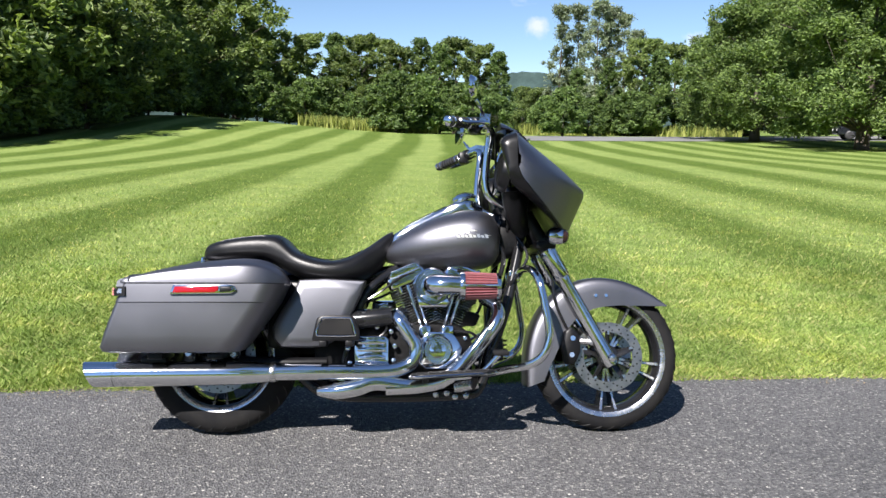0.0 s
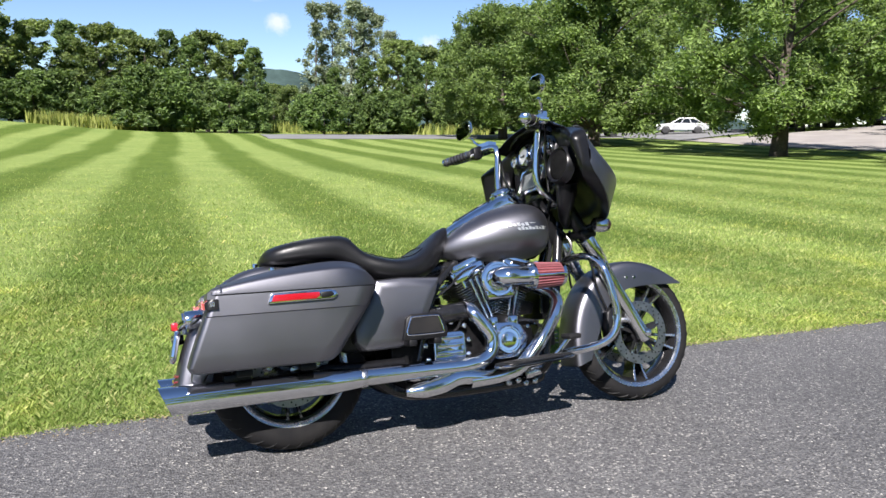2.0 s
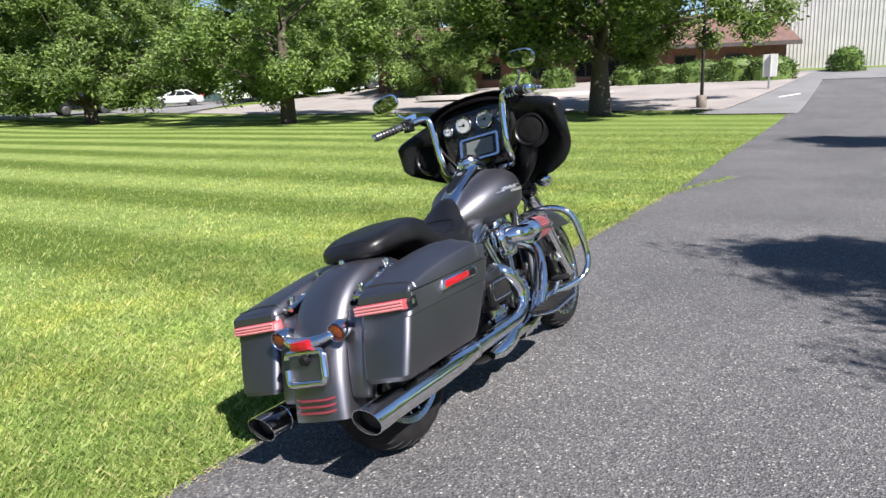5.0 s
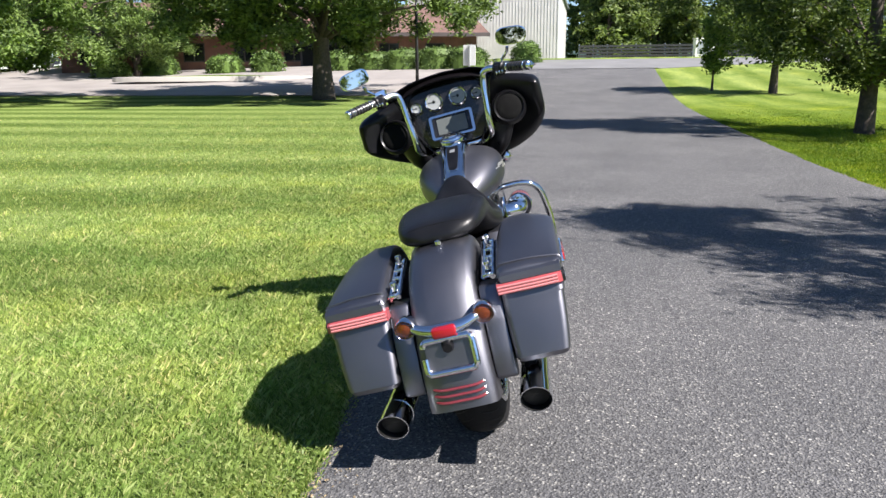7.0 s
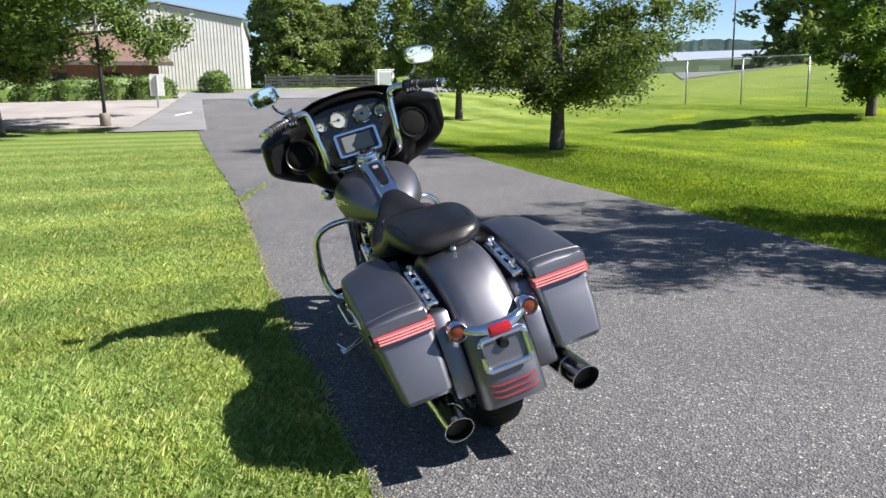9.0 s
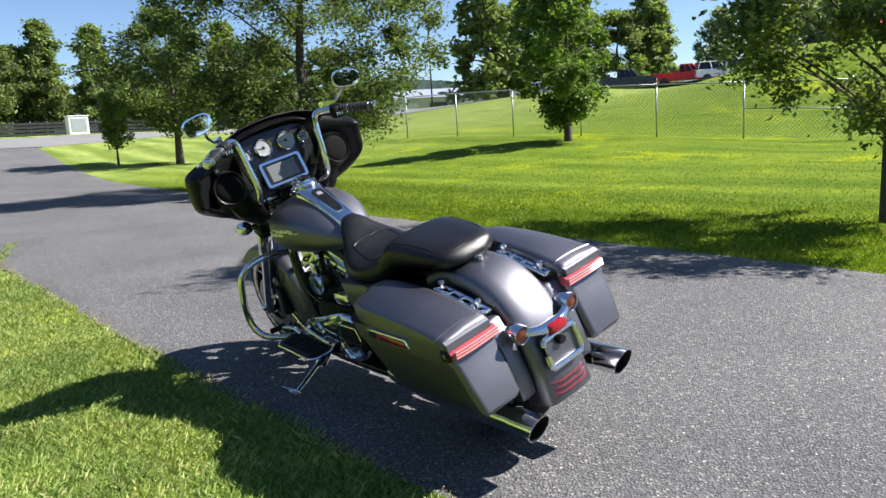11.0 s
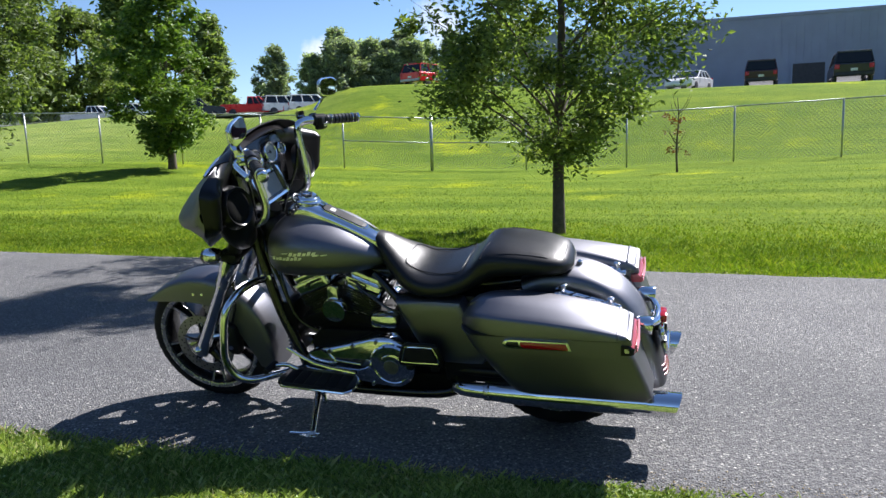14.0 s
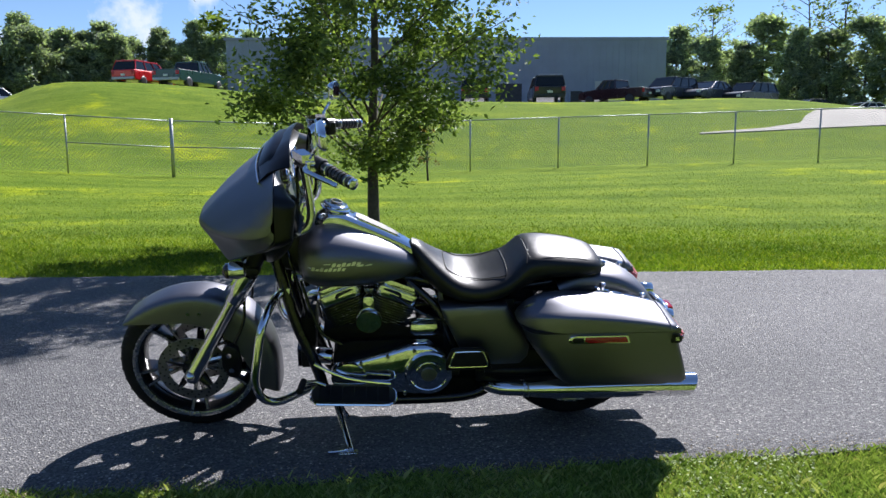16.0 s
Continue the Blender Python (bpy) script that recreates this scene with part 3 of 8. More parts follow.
WOOD = "broad leafy tree in the dense woodland edge"
wood_a = tree("woodland_tree", WOOD, 31, *polar(-19.3, 78), 0, 1.3, tall=10.6, wide=4.0, clear=0.9, girth=0.2, leaves=34000, size=0.17, leaf=LEAF_FAR, clump=0.62, limbs=20, gaps=0.12, group="woodland edge")
wood_b = tree("woodland_tree", WOOD, 32, *polar(-21, 68), 0, 1.25, tall=10.0, wide=4.3, clear=0.7, girth=0.2, leaves=34000, size=0.17, leaf=LEAF_FAR, clump=0.66, limbs=20, gaps=0.1, group="woodland edge")
wood_c = tree("woodland_tree", "tall open-crowned tree in the woodland edge", 33, *polar(-17.0, 71), 0, tall=13.6, wide=4.6, clear=3.4, girth=0.28, leaves=13000, size=0.24, leaf=LEAF_FAR, clump=0.85, limbs=13, gaps=0.25, group="woodland edge")
wood_d = tree("poplar_tree", "tall slender grey-green poplar", 34, *polar(7.0, 80), 0, tall=14.0, wide=2.1, clear=2.0, girth=0.13, leaves=7500, size=0.15, leaf=LEAF_GREY, shape="tall", clump=0.5, limbs=13, gaps=0.2, group="woodland edge")
wood_e = tree("woodland_tree", "round-topped leafy tree in the woodland edge", 36, *polar(-7.8, 72), 0, 1.05, tall=9.9, wide=2.5, clear=1.6, girth=0.15, leaves=15000, size=0.145, leaf=LEAF_FAR, clump=0.4, limbs=15, gaps=0.24, group="woodland edge")
wood_f = tree("woodland_tree", "narrow leafy tree in the woodland edge", 37, *polar(-3.4, 76), 0, 1.0, tall=9.8, wide=2.3, clear=1.1, girth=0.13, leaves=13000, size=0.145, leaf=LEAF_WOOD, shape="flame", clump=0.4, limbs=14, gaps=0.22, group="woodland edge")
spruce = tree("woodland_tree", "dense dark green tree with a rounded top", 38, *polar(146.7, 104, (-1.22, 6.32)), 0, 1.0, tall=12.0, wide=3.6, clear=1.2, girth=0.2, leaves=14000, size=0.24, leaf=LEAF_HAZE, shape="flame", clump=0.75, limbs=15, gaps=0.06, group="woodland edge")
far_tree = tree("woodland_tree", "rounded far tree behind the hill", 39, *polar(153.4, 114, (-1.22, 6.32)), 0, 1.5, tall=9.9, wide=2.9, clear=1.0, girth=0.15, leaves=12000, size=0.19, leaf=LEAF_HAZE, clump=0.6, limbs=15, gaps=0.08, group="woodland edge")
shrub_a = tree("shrub", "dense dark green shrub along the lawn's far edge", 35, *polar(7.4, 67), 0, tall=4.6, wide=2.2, clear=0.3, girth=0.08, leaves=7000, size=0.17, leaf=LEAF_WOOD, clump=0.5, limbs=10, category="shrub", group="woodland edge shrubs", gaps=0.1)
for b, d, turn, s, src in ((-47, 42, 20, 1.45, wood_b), (-41, 44, 80, 1.4, wood_a), (-35.5, 46, 140, 1.5, wood_b), (-31, 50, 200, 1.4, wood_a), (-27.5, 53, 260, 1.3, wood_b), (-24.3, 60, 320, 1.3, wood_a),
                           (5.6, 150, 0, 0.9, wood_a), (4.4, 155, 0, 1.0, wood_b), (20.0, 82, 120, 1.05, wood_a), (23.0, 84, 180, 1.1, wood_b), (27, 90, 0, 1.1, wood_a), (31, 92, 50, 1.1, wood_b), (36, 95, 100, 1.1, wood_a), (41, 95, 150, 1.1, wood_b)):
    again(src, *polar(b, d), turn, s)


def stands(src, tall, eye, rows):
    """Copies of a tree at bearings and distances from a place, each as tall as given."""
    for k, (b, d, top) in enumerate(rows):
        x, y = polar(b, d, eye)
        again(src, x, y, 67 * k + 20, (top - ground_z(x, y)) / tall)


N0 = (0.15, 0.16)
stands(wood_c, 13.2, N0, ((-14.9, 75, 11.4), (-18.6, 80, 13.5)))
stands(wood_e, 8.8, N0, ((-11.7, 74, 10.2), (-6.4, 78, 10.4), (-9.0, 80, 8.6), (-5.0, 73, 9.0), (-0.8, 78, 10.5), (1.1, 74, 9.4), (13.2, 76, 10.2), (15.4, 80, 10.0), (17.6, 82, 9.6)))
stands(wood_f, 9.0, N0, ((-13.2, 79, 8.2), (-9.8, 77, 10.0), (-1.9, 72, 8.6), (2.6, 72, 8.0), (14.2, 74, 8.2), (16.9, 76, 9.0), (18.8, 80, 9.4), (10.6, 75, 7.6), (8.4, 74, 6.6)))
stands(wood_d, 13.0, N0, ((8.2, 82, 13.8), (9.7, 78, 13.6), (10.7, 80, 13.3), (11.7, 80, 12.6), (12.7, 77, 10.6)))
for b, d, turn, s in ((-50, 37, 10, 1.5), (-45, 38, 70, 1.3), (-40.5, 40, 130, 1.4), (-37, 41, 190, 1.2), (-33.5, 44, 250, 1.3), (-30, 47, 310, 1.2), (-27, 50, 20, 1.25), (-25, 55, 90, 1.2), (-23, 62, 40, 1.0), (-20.5, 64, 100, 0.9), (-18, 66, 30, 1.1), (-15.5, 67, 80, 1.0), (-13.5, 68, 120, 0.75), (-12, 69, 10, 1.0), (-10.6, 71, 60, 1.1), (-8.4, 70, 60, 0.8), (-7.2, 70, 70, 1.0), (-5.2, 66, 130, 1.25), (-3.6, 67, 20, 1.2), (-1.9, 69, 170, 0.8), (-0.4, 71, 33, 1.1), (0.6, 68, 200, 1.0), (2.4, 69, 250, 0.85),
                      (6.2, 76, 300, 0.9), (9.3, 70, 340, 0.8), (11.3, 74, 20, 0.9), (12.4, 73, 80, 1.0), (13.3, 74, 55, 0.9), (16.2, 76, 95, 0.9), (18.6, 76, 15, 0.8), (25, 78, 45, 0.9), (28.5, 80, 85, 0.9)):
    again(shrub_a, *polar(b, d), turn, s)

# east and south horizons
pine = tree("pine_tree", "tall dark green pine behind the buildings", 41, 96, -2, 0, tall=13.5, wide=3.6, clear=1.2, girth=0.25, leaves=9000, size=0.3, leaf=LEAF_FAR, shape="cone", clump=0.8, limbs=13, group="far pines")
E9 = (-3.5, 3.94)
for b, d, turn, s, src in ((90.6, 104, 40, 1.35, pine), (92.0, 99, 200, 1.2, pine), (93.6, 101, 90, 1.15, wood_a), (95.4, 106, 140, 1.3, wood_b), (97.3, 104, 20, 1.1, pine), (100.3, 98, 190, 1.0, pine), (102.5, 104, 240, 1.0, wood_a), (105.5, 100, 290, 1.0, wood_b), (109, 96, 340, 1.0, pine), (112, 104, 30, 1.1, wood_a), (116, 100, 80, 1.0, wood_b),
                           (128.3, 88, 20, 1.5, pine), (131.5, 94, 60, 1.5, wood_a), (134.5, 98, 100, 1.35, pine), (138.0, 100, 150, 1.3, wood_a), (140.3, 102, 250, 1.2, pine),
                           (216, 82, 180, 1.1, wood_a), (221, 80, 230, 1.1, wood_b), (228, 72, 20, 1.1, wood_a), (235, 66, 70, 1.1, wood_b), (243, 62, 120, 1.1, wood_a), (251, 58, 170, 1.15, wood_b), (260, 56, 220, 1.1, wood_a), (269, 55, 270, 1.15, wood_b), (278, 55, 320, 1.1, wood_a), (287, 54, 10, 1.15, wood_b), (296, 52, 60, 1.2, wood_a), (304, 50, 110, 1.2, wood_b)):
    again(src, *polar(b, d, E9), turn, s)
S14, S16 = (-1.22, 6.32), (-0.25, 6.48)
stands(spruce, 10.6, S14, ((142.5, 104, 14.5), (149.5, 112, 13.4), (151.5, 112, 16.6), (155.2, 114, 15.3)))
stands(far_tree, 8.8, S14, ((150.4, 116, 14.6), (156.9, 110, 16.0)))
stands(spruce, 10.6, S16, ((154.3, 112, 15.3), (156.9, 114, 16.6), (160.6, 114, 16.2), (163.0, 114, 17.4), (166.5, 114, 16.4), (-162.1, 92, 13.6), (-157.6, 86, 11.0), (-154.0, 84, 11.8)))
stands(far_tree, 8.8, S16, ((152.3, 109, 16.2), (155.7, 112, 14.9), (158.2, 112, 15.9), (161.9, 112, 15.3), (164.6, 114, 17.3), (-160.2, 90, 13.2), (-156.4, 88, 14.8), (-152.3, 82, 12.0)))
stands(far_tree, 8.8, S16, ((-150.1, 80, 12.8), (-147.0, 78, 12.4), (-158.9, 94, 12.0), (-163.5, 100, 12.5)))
bare = tree("bare_tree", "half-dead tree with bare grey upper branches", 47, *polar(-159.9, 94, (-0.25, 6.48)), 0, tall=17.0, wide=4.2, clear=4.0, girth=0.24, leaves=900, size=0.25, leaf=LEAF_FAR, clump=0.6, limbs=16, group="bare trees behind the hill")
for x, y, turn, s in ((*polar(-153.5, 86, (-0.25, 6.48)), 120, 1.0), (*polar(-151.5, 84, (-0.25, 6.48)), 240, 0.95)):
    again(bare, x, y, turn, s)


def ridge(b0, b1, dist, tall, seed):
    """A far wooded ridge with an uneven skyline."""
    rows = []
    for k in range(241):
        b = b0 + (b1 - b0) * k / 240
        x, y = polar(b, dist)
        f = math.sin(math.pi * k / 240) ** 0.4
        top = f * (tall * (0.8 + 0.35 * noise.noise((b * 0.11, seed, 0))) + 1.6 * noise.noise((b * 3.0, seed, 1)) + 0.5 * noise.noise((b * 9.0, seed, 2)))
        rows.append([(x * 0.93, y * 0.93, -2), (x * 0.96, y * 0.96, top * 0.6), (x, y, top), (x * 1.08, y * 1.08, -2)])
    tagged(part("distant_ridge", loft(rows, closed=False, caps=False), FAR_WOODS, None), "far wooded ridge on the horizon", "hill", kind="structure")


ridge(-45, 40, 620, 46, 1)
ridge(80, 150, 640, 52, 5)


def weeds():
    """A ragged strip of tall weeds along the far edge of the north lawn."""
    g = np.random.default_rng(5)
    n = 9000
    b = np.radians(np.where(g.random(n) < 0.55, g.uniform(-12.5, -2.0, n), g.uniform(2.5, 20, n)))
    d = g.uniform(67.5, 71.5, n) + np.where(b > 0, 6.0, -1.0)
    x, y = 0.15 + d * np.sin(b), 0.16 + d * np.cos(b)
    z = height(x, y) - 0.05
    h = g.uniform(0.4, 1.3, n)
    w = g.uniform(0.04, 0.12, n)
    a = g.uniform(0, math.pi, n)
    dx, dy = np.cos(a) * w, np.sin(a) * w
    lx, ly = g.normal(0, 0.15, n), g.normal(0, 0.15, n)
    v = np.stack([np.stack([x - dx, y - dy, z], 1), np.stack([x + dx, y + dy, z], 1), np.stack([x + lx, y + ly, z + h], 1)], 1).reshape(-1, 3)
    tagged(part("tall_weeds", mesh_np("tall_weeds", v, np.arange(3 * n).reshape(n, 3)), WEED, None), "strip of tall yellow-green weeds at the lawn's far edge", "weeds", kind="stuff")


weeds()


# ---- grass ----
def grass(name, seed, spots, tall, thick, label):
    """Bent blades, two triangles each, joined: spots is an array of x, y."""
    g = np.random.default_rng(seed)
    n = len(spots)
    x, y = spots[:, 0], spots[:, 1]
    z = height(x, y) - 0.035
    clump = np.array([noise.noise((a * 2.1, b * 2.1, 0.0)) for a, b in spots[:: 16]])
    h = tall * g.uniform(0.45, 1.25, n) * (1 + 0.35 * np.repeat(clump, 16)[:n])
    h = h * np.where(g.random(n) < 0.05, 1.5, 1.0)
    a = g.uniform(0, 2 * math.pi, n)
    w = thick * g.uniform(0.6, 1.3, n)
    lean = g.uniform(0.15, 1.0, n) * h
    fx, fy = np.cos(a), np.sin(a)
    sx, sy = -fy * w, fx * w
    p0 = np.stack([x - sx, y - sy, z], 1)
    p1 = np.stack([x + sx, y + sy, z], 1)
    p2 = np.stack([x + fx * lean * 0.35 + sx * 0.7, y + fy * lean * 0.35 + sy * 0.7, z + h * 0.65], 1)
    p3 = np.stack([x + fx * lean, y + fy * lean, z + h], 1)
    v = np.stack([p0, p1, p2, p3], 1).reshape(-1, 3)
    me = mesh_np(name, v, np.arange(4 * n).reshape(n, 4))
    return tagged(part(name, me, BLADE, None), label, "grass", kind="stuff")


def strewn(seed, n, x0, x1, near, far, edge, sign, bias=1.6):
    g = np.random.default_rng(seed)
    x = g.uniform(x0, x1, n) + g.normal(0, 0.07 * (x1 - x0), n)
    t = 1 - (1 - g.random(n)) ** (1 / bias)
    e = np.interp(x, np.linspace(x0, x1, 300), [edge(q) for q in np.linspace(x0, x1, 300)])
    y = e + sign * (near + (far - near) * t)
    o = np.argsort((np.floor(x * 2) * 1000 + y * 2))
    return np.stack([x, y], 1)[o]


grass("grass_verge", 1, strewn(1, 420000, -4.5, 5.0, -0.03, 4.0, north_edge, 1, 2.4), 0.034, 0.0015, "short green grass blades along the asphalt edge")
g = np.random.default_rng(77)
crack = np.stack([g.uniform(6.4, 8.4, 900), np.zeros(900)], 1)
crack[:, 1] = 4.35 - (crack[:, 0] - 6.4) * 0.16 + g.normal(0, 0.035, 900)
grass("crack_grass", 5, crack, 0.05, 0.006, "thin line of grass in a crack of the asphalt")
grass("grass_lawn", 2, strewn(2, 260000, -9, 18, 0.0, 22, north_edge, 1, 3.4), 0.038, 0.003, "short mown green grass blades")
grass("grass_verge", 3, strewn(3, 150000, -6, 16, -0.03, 4.5, south_edge, -1, 2.2), 0.04, 0.0028, "short green grass blades along the asphalt edge")
grass("grass_lawn", 4, strewn(4, 120000, -14, 24, 0.0, 20, south_edge, -1, 2.8), 0.03, 0.006, "short mown green grass blades")



def clover():
    """Low broad-leaved weeds in patches along the verge."""
    g = np.random.default_rng(12)
    n = 42000
    x = g.uniform(-5, 5, n)
    y = np.interp(x, np.linspace(-6, 6, 60), [north_edge(q) for q in np.linspace(-6, 6, 60)]) + 0.02 + 1.7 * g.random(n) ** 1.6
    keep = np.array([noise.noise((a * 1.7 + 9, b * 1.7, 3.0)) > -0.08 for a, b in zip(x, y)])
    x, y = x[keep], y[keep]
    n = len(x)
    z = height(x, y) + g.uniform(-0.018, 0.0, n)
    a = g.uniform(0, 2 * math.pi, n)
    r = g.uniform(0.0035, 0.008, n)
    tip = g.normal(0, 0.35, (n, 2))
    v = []
    for k, q in ((0, 1.2), (1.57, 0.7), (3.14, 1.2), (4.71, 0.7)):
        dx, dy = np.cos(a + k) * r * q, np.sin(a + k) * r * q
        v.append(np.stack([x + dx, y + dy, z + dx * tip[:, 0] + dy * tip[:, 1]], 1))
    me = mesh_np("clover", np.stack(v, 1).reshape(-1, 3), np.arange(4 * n).reshape(n, 4))
    tagged(part("clover", me, CLOVER, None), "patches of low pale green clover along the verge", "clover", kind="stuff")


clover()


def edge_debris():
    """Soil crumbs and dry clippings strewn along the asphalt's grassy edge."""
    g = np.random.default_rng(21)
    n = 5200
    x = g.uniform(-4.5, 7, n)
    south = g.random(n) < 0.3
    e = np.where(south, np.interp(x, np.linspace(-6, 8, 80), [south_edge(q) + ragged(q, 9) for q in np.linspace(-6, 8, 80)]), np.interp(x, np.linspace(-6, 8, 80), [north_edge(q) + ragged(q, 1) for q in np.linspace(-6, 8, 80)]))
    y = e + np.where(south, 1, -1) * np.abs(g.normal(0.0, 0.05, n)) * (0.6 + 0.8 * (np.sin(x * 3.1) > 0))
    r = g.uniform(0.0016, 0.0052, n)
    a = g.uniform(0, 2 * math.pi, n)
    slim = np.where(g.random(n) < 0.4, 0.25, 0.8)
    z = height(x, y) + 0.001
    v = []
    for k, q, up in ((0, 1.6, 0.0), (1.57, 1.0, 0.5), (3.14, 1.6, 0.0), (4.71, 1.0, 0.5)):
        w = r * q * (1.0 if k in (0, 3.14) else slim)
        v.append(np.stack([x + np.cos(a + k) * w, y + np.sin(a + k) * w, z + up * r], 1))
    v.append(np.stack([x, y, z + r * 0.9], 1))
    pts = np.stack(v, 1).reshape(-1, 3)
    base = np.arange(n)[:, None, None] * 5
    faces = (base + np.array([(0, 1, 4), (1, 2, 4), (2, 3, 4), (3, 0, 4)])[None]).reshape(-1, 3)
    tagged(part("edge_debris", mesh_np("edge_debris", pts, faces), leafy("dry_crumb", (0.07, 0.05, 0.03), (0.3, 0.23, 0.13), 0.05), None), "soil crumbs and dry clippings along the asphalt edge", "debris", kind="stuff")


edge_debris()


# ---- chain-link fence ----
def fence_line():
    stops = [(38, -11.6), (35, -12.1), (32, -12.6), (29, -13.1), (26, -13.7), (23.1, -14.4), (20.2, -15.1), (17.2, -15.9), (14.3, -16.7), (11.4, -17.5), (8.3, -18.2), (5.1, -19.0), (1.8, -19.8), (-1.6, -20.5), (-4.8, -20.6), (-8, -20.4), (-11.05, -20.2), (-14, -20), (-17, -20), (-20.1, -20), (-23.2, -20), (-26.3, -20)]
    fence = thing("chain_link_fence", "galvanised chain-link fence between the lawn and the grassy hill", "fence")
    tall = 1.8
    wire = bmesh.new()
    for i, (x, y) in enumerate(stops):
        z = ground_z(x, y) - 0.1
        r = 0.06 if i == 10 else 0.03
        part("post", tube([(x, y, z), (x, y, z + tall + 0.12 + (0.06 if i == 10 else 0))], r, 8, 1), GALV, fence, smooth=True)
        if i + 1 < len(stops):
            x2, y2 = stops[i + 1]
            z2 = ground_z(x2, y2)
            a, b = Vector((x, y, ground_z(x, y) + tall)), Vector((x2, y2, z2 + tall))
            part("top_rail", tube([a, b], 0.021, 6, 1), GALV, fence, smooth=True)
            if i in (9, 10):
                part("middle_rail", tube([a - Vector((0, 0, 0.85)), b - Vector((0, 0, 0.85))], 0.02, 6, 1), GALV, fence, smooth=True)
            # diamond mesh of wires
            span = (Vector((x2, y2, 0)) - Vector((x, y, 0))).length
            pitch = 0.13
            n = int((span + tall) / pitch)
            for sign in (1, -1):
                for k in range(n):
                    u0, v0 = (k * pitch - tall, 0.0)
                    u1, v1 = u0 + tall, tall
                    if u0 < 0:
                        v0, u0 = -u0, 0.0
                    if u1 > span:
                        v1, u1 = v1 - (u1 - span), span
                    if v1 - v0 < 0.02:
                        continue
                    pts = []
                    for u, v in ((u0, v0), (u1, v1)):
                        f = u / span
                        if sign < 0:
                            f = 1 - f
                        q = a.lerp(b, f)
                        pts.append(Vector((q.x, q.y, q.z - tall + v + 0.02)))
                    w = 0.0058
                    t = (pts[1] - pts[0]).normalized()
                    s = Vector((-t.z * (x2 - x) / span, -t.z * (y2 - y) / span, abs(t.x * (x2 - x) / span + t.y * (y2 - y) / span) * sign))
                    o = Vector((0, 0, w))
                    q = [wire.verts.new(pts[0] - o), wire.verts.new(pts[1] - o), wire.verts.new(pts[1] + o), wire.verts.new(pts[0] + o)]
                    wire.faces.new(q)
    ob = part("wire_mesh", wire, GALV, fence, "galvanised diamond wire mesh")
    ob["kind"] = "stuff"


fence_line()


# ---- roads and forecourt ----
FORECOURT = worn("old_concrete", (0.265, 0.242, 0.224), 0.9, scale=0.5, amount=0.15, fine=40)
paved("access_road", [((52 + 1.2 * k, 9 + 0.3 * k), (52 + 1.6 * k, -2 - 3.4 * k)) for k in range(10)], FAR_ROAD, "worn grey asphalt access road", "road", 0.03)
paved("forecourt", [((33.0 + 0.02 * (y - 8), y), (60, y)) for y in range(10, 52, 2)], FORECOURT, "pale concrete forecourt before the brick building", "forecourt", 0.05)
paved("drive_apron", [((x, 10.6), (x, north_edge(x) - 0.4)) for x in (30.5, 31.5, 33, 36, 40, 44, 48, 52, 56)], FAR_ROAD, "worn asphalt apron joining the driveway and the forecourt", "driveway", 0.02)
paved("back_lane", [((3, 54), (3, 62.5)), ((10, 55), (10, 64)), ((16, 56.2), (17, 66)), ((24, 58.5), (26, 69)), ((30, 59), (34, 73)), ((33.8, 56), (46, 70)), ((33.9, 50), (58, 60))], FAR_ROAD, "worn grey lane along the lawn's far edge", "road", 0.04)
paved("parking_lot", [((24, -56), (30, -66)), ((32, -50), (40, -60)), ((40, -44), (48, -54)), ((48, -37), (58, -46)), ((54, -30), (66, -36))], FAR_ROAD, "grey parking lot with a row of parked vehicles", "parking lot", 0.05)
paved("hill_lot", [((24, -45.5), (24, -62)), ((10, -44.8), (10, -64)), ((0, -44.5), (0, -64)), ((-12, -44.5), (-12, -64)), ((-24, -44.5), (-24, -64))], FAR_ROAD, "asphalt yard in front of the grey warehouse", "yard", 0.05)
paved("gravel_track", [((-60, -27.5), (-60, -37)), ((-40, -28.6), (-41, -37.5)), ((-30, -28.8), (-31, -36.5)), ((-25, -28.7), (-25.5, -35)), ((-21.4, -28.4), (-20.6, -33)), ((-18.9, -28.0), (-18.9, -30.9)), ((-17.6, -27.9), (-17.8, -29.2)), ((-15.6, -27.7), (-15.7, -28.3)), ((-12.4, -27.5), (-12.45, -27.7))], GRAVEL, "pale gravel track up the hill", "track", 0.02, 0.12)

BRICK = worn("brown_brick", (0.2, 0.1, 0.07), 0.85, scale=1.5, amount=0.25, fine=18, bump=0.3)
ROOF_BROWN = worn("brown_roofing", (0.13, 0.075, 0.06), 0.8, scale=2.0, amount=0.25, fine=14, bump=0.3)
WHITE_METAL = worn("white_sheet_metal", (0.5, 0.49, 0.47), 0.5, scale=0.8, amount=0.08)
GREY_METAL = worn("grey_sheet_metal", (0.25, 0.285, 0.35), 0.55, scale=0.5, amount=0.1)
DARKGLASS = shader("dark_glass", (0.012, 0.014, 0.016), 0.06)
TRIM = worn("white_trim", (0.7, 0.7, 0.68), 0.6, scale=3, amount=0.08)
FOOTING = worn("stained_concrete", (0.17, 0.14, 0.12), 0.9, scale=6, amount=0.35, fine=40, bump=0.3)
DARKMETAL = worn("dark_metal", (0.03, 0.03, 0.032), 0.5, scale=6, amount=0.3)
DARKTRIM = worn("dark_trim", (0.06, 0.05, 0.045), 0.8, scale=3, amount=0.3)


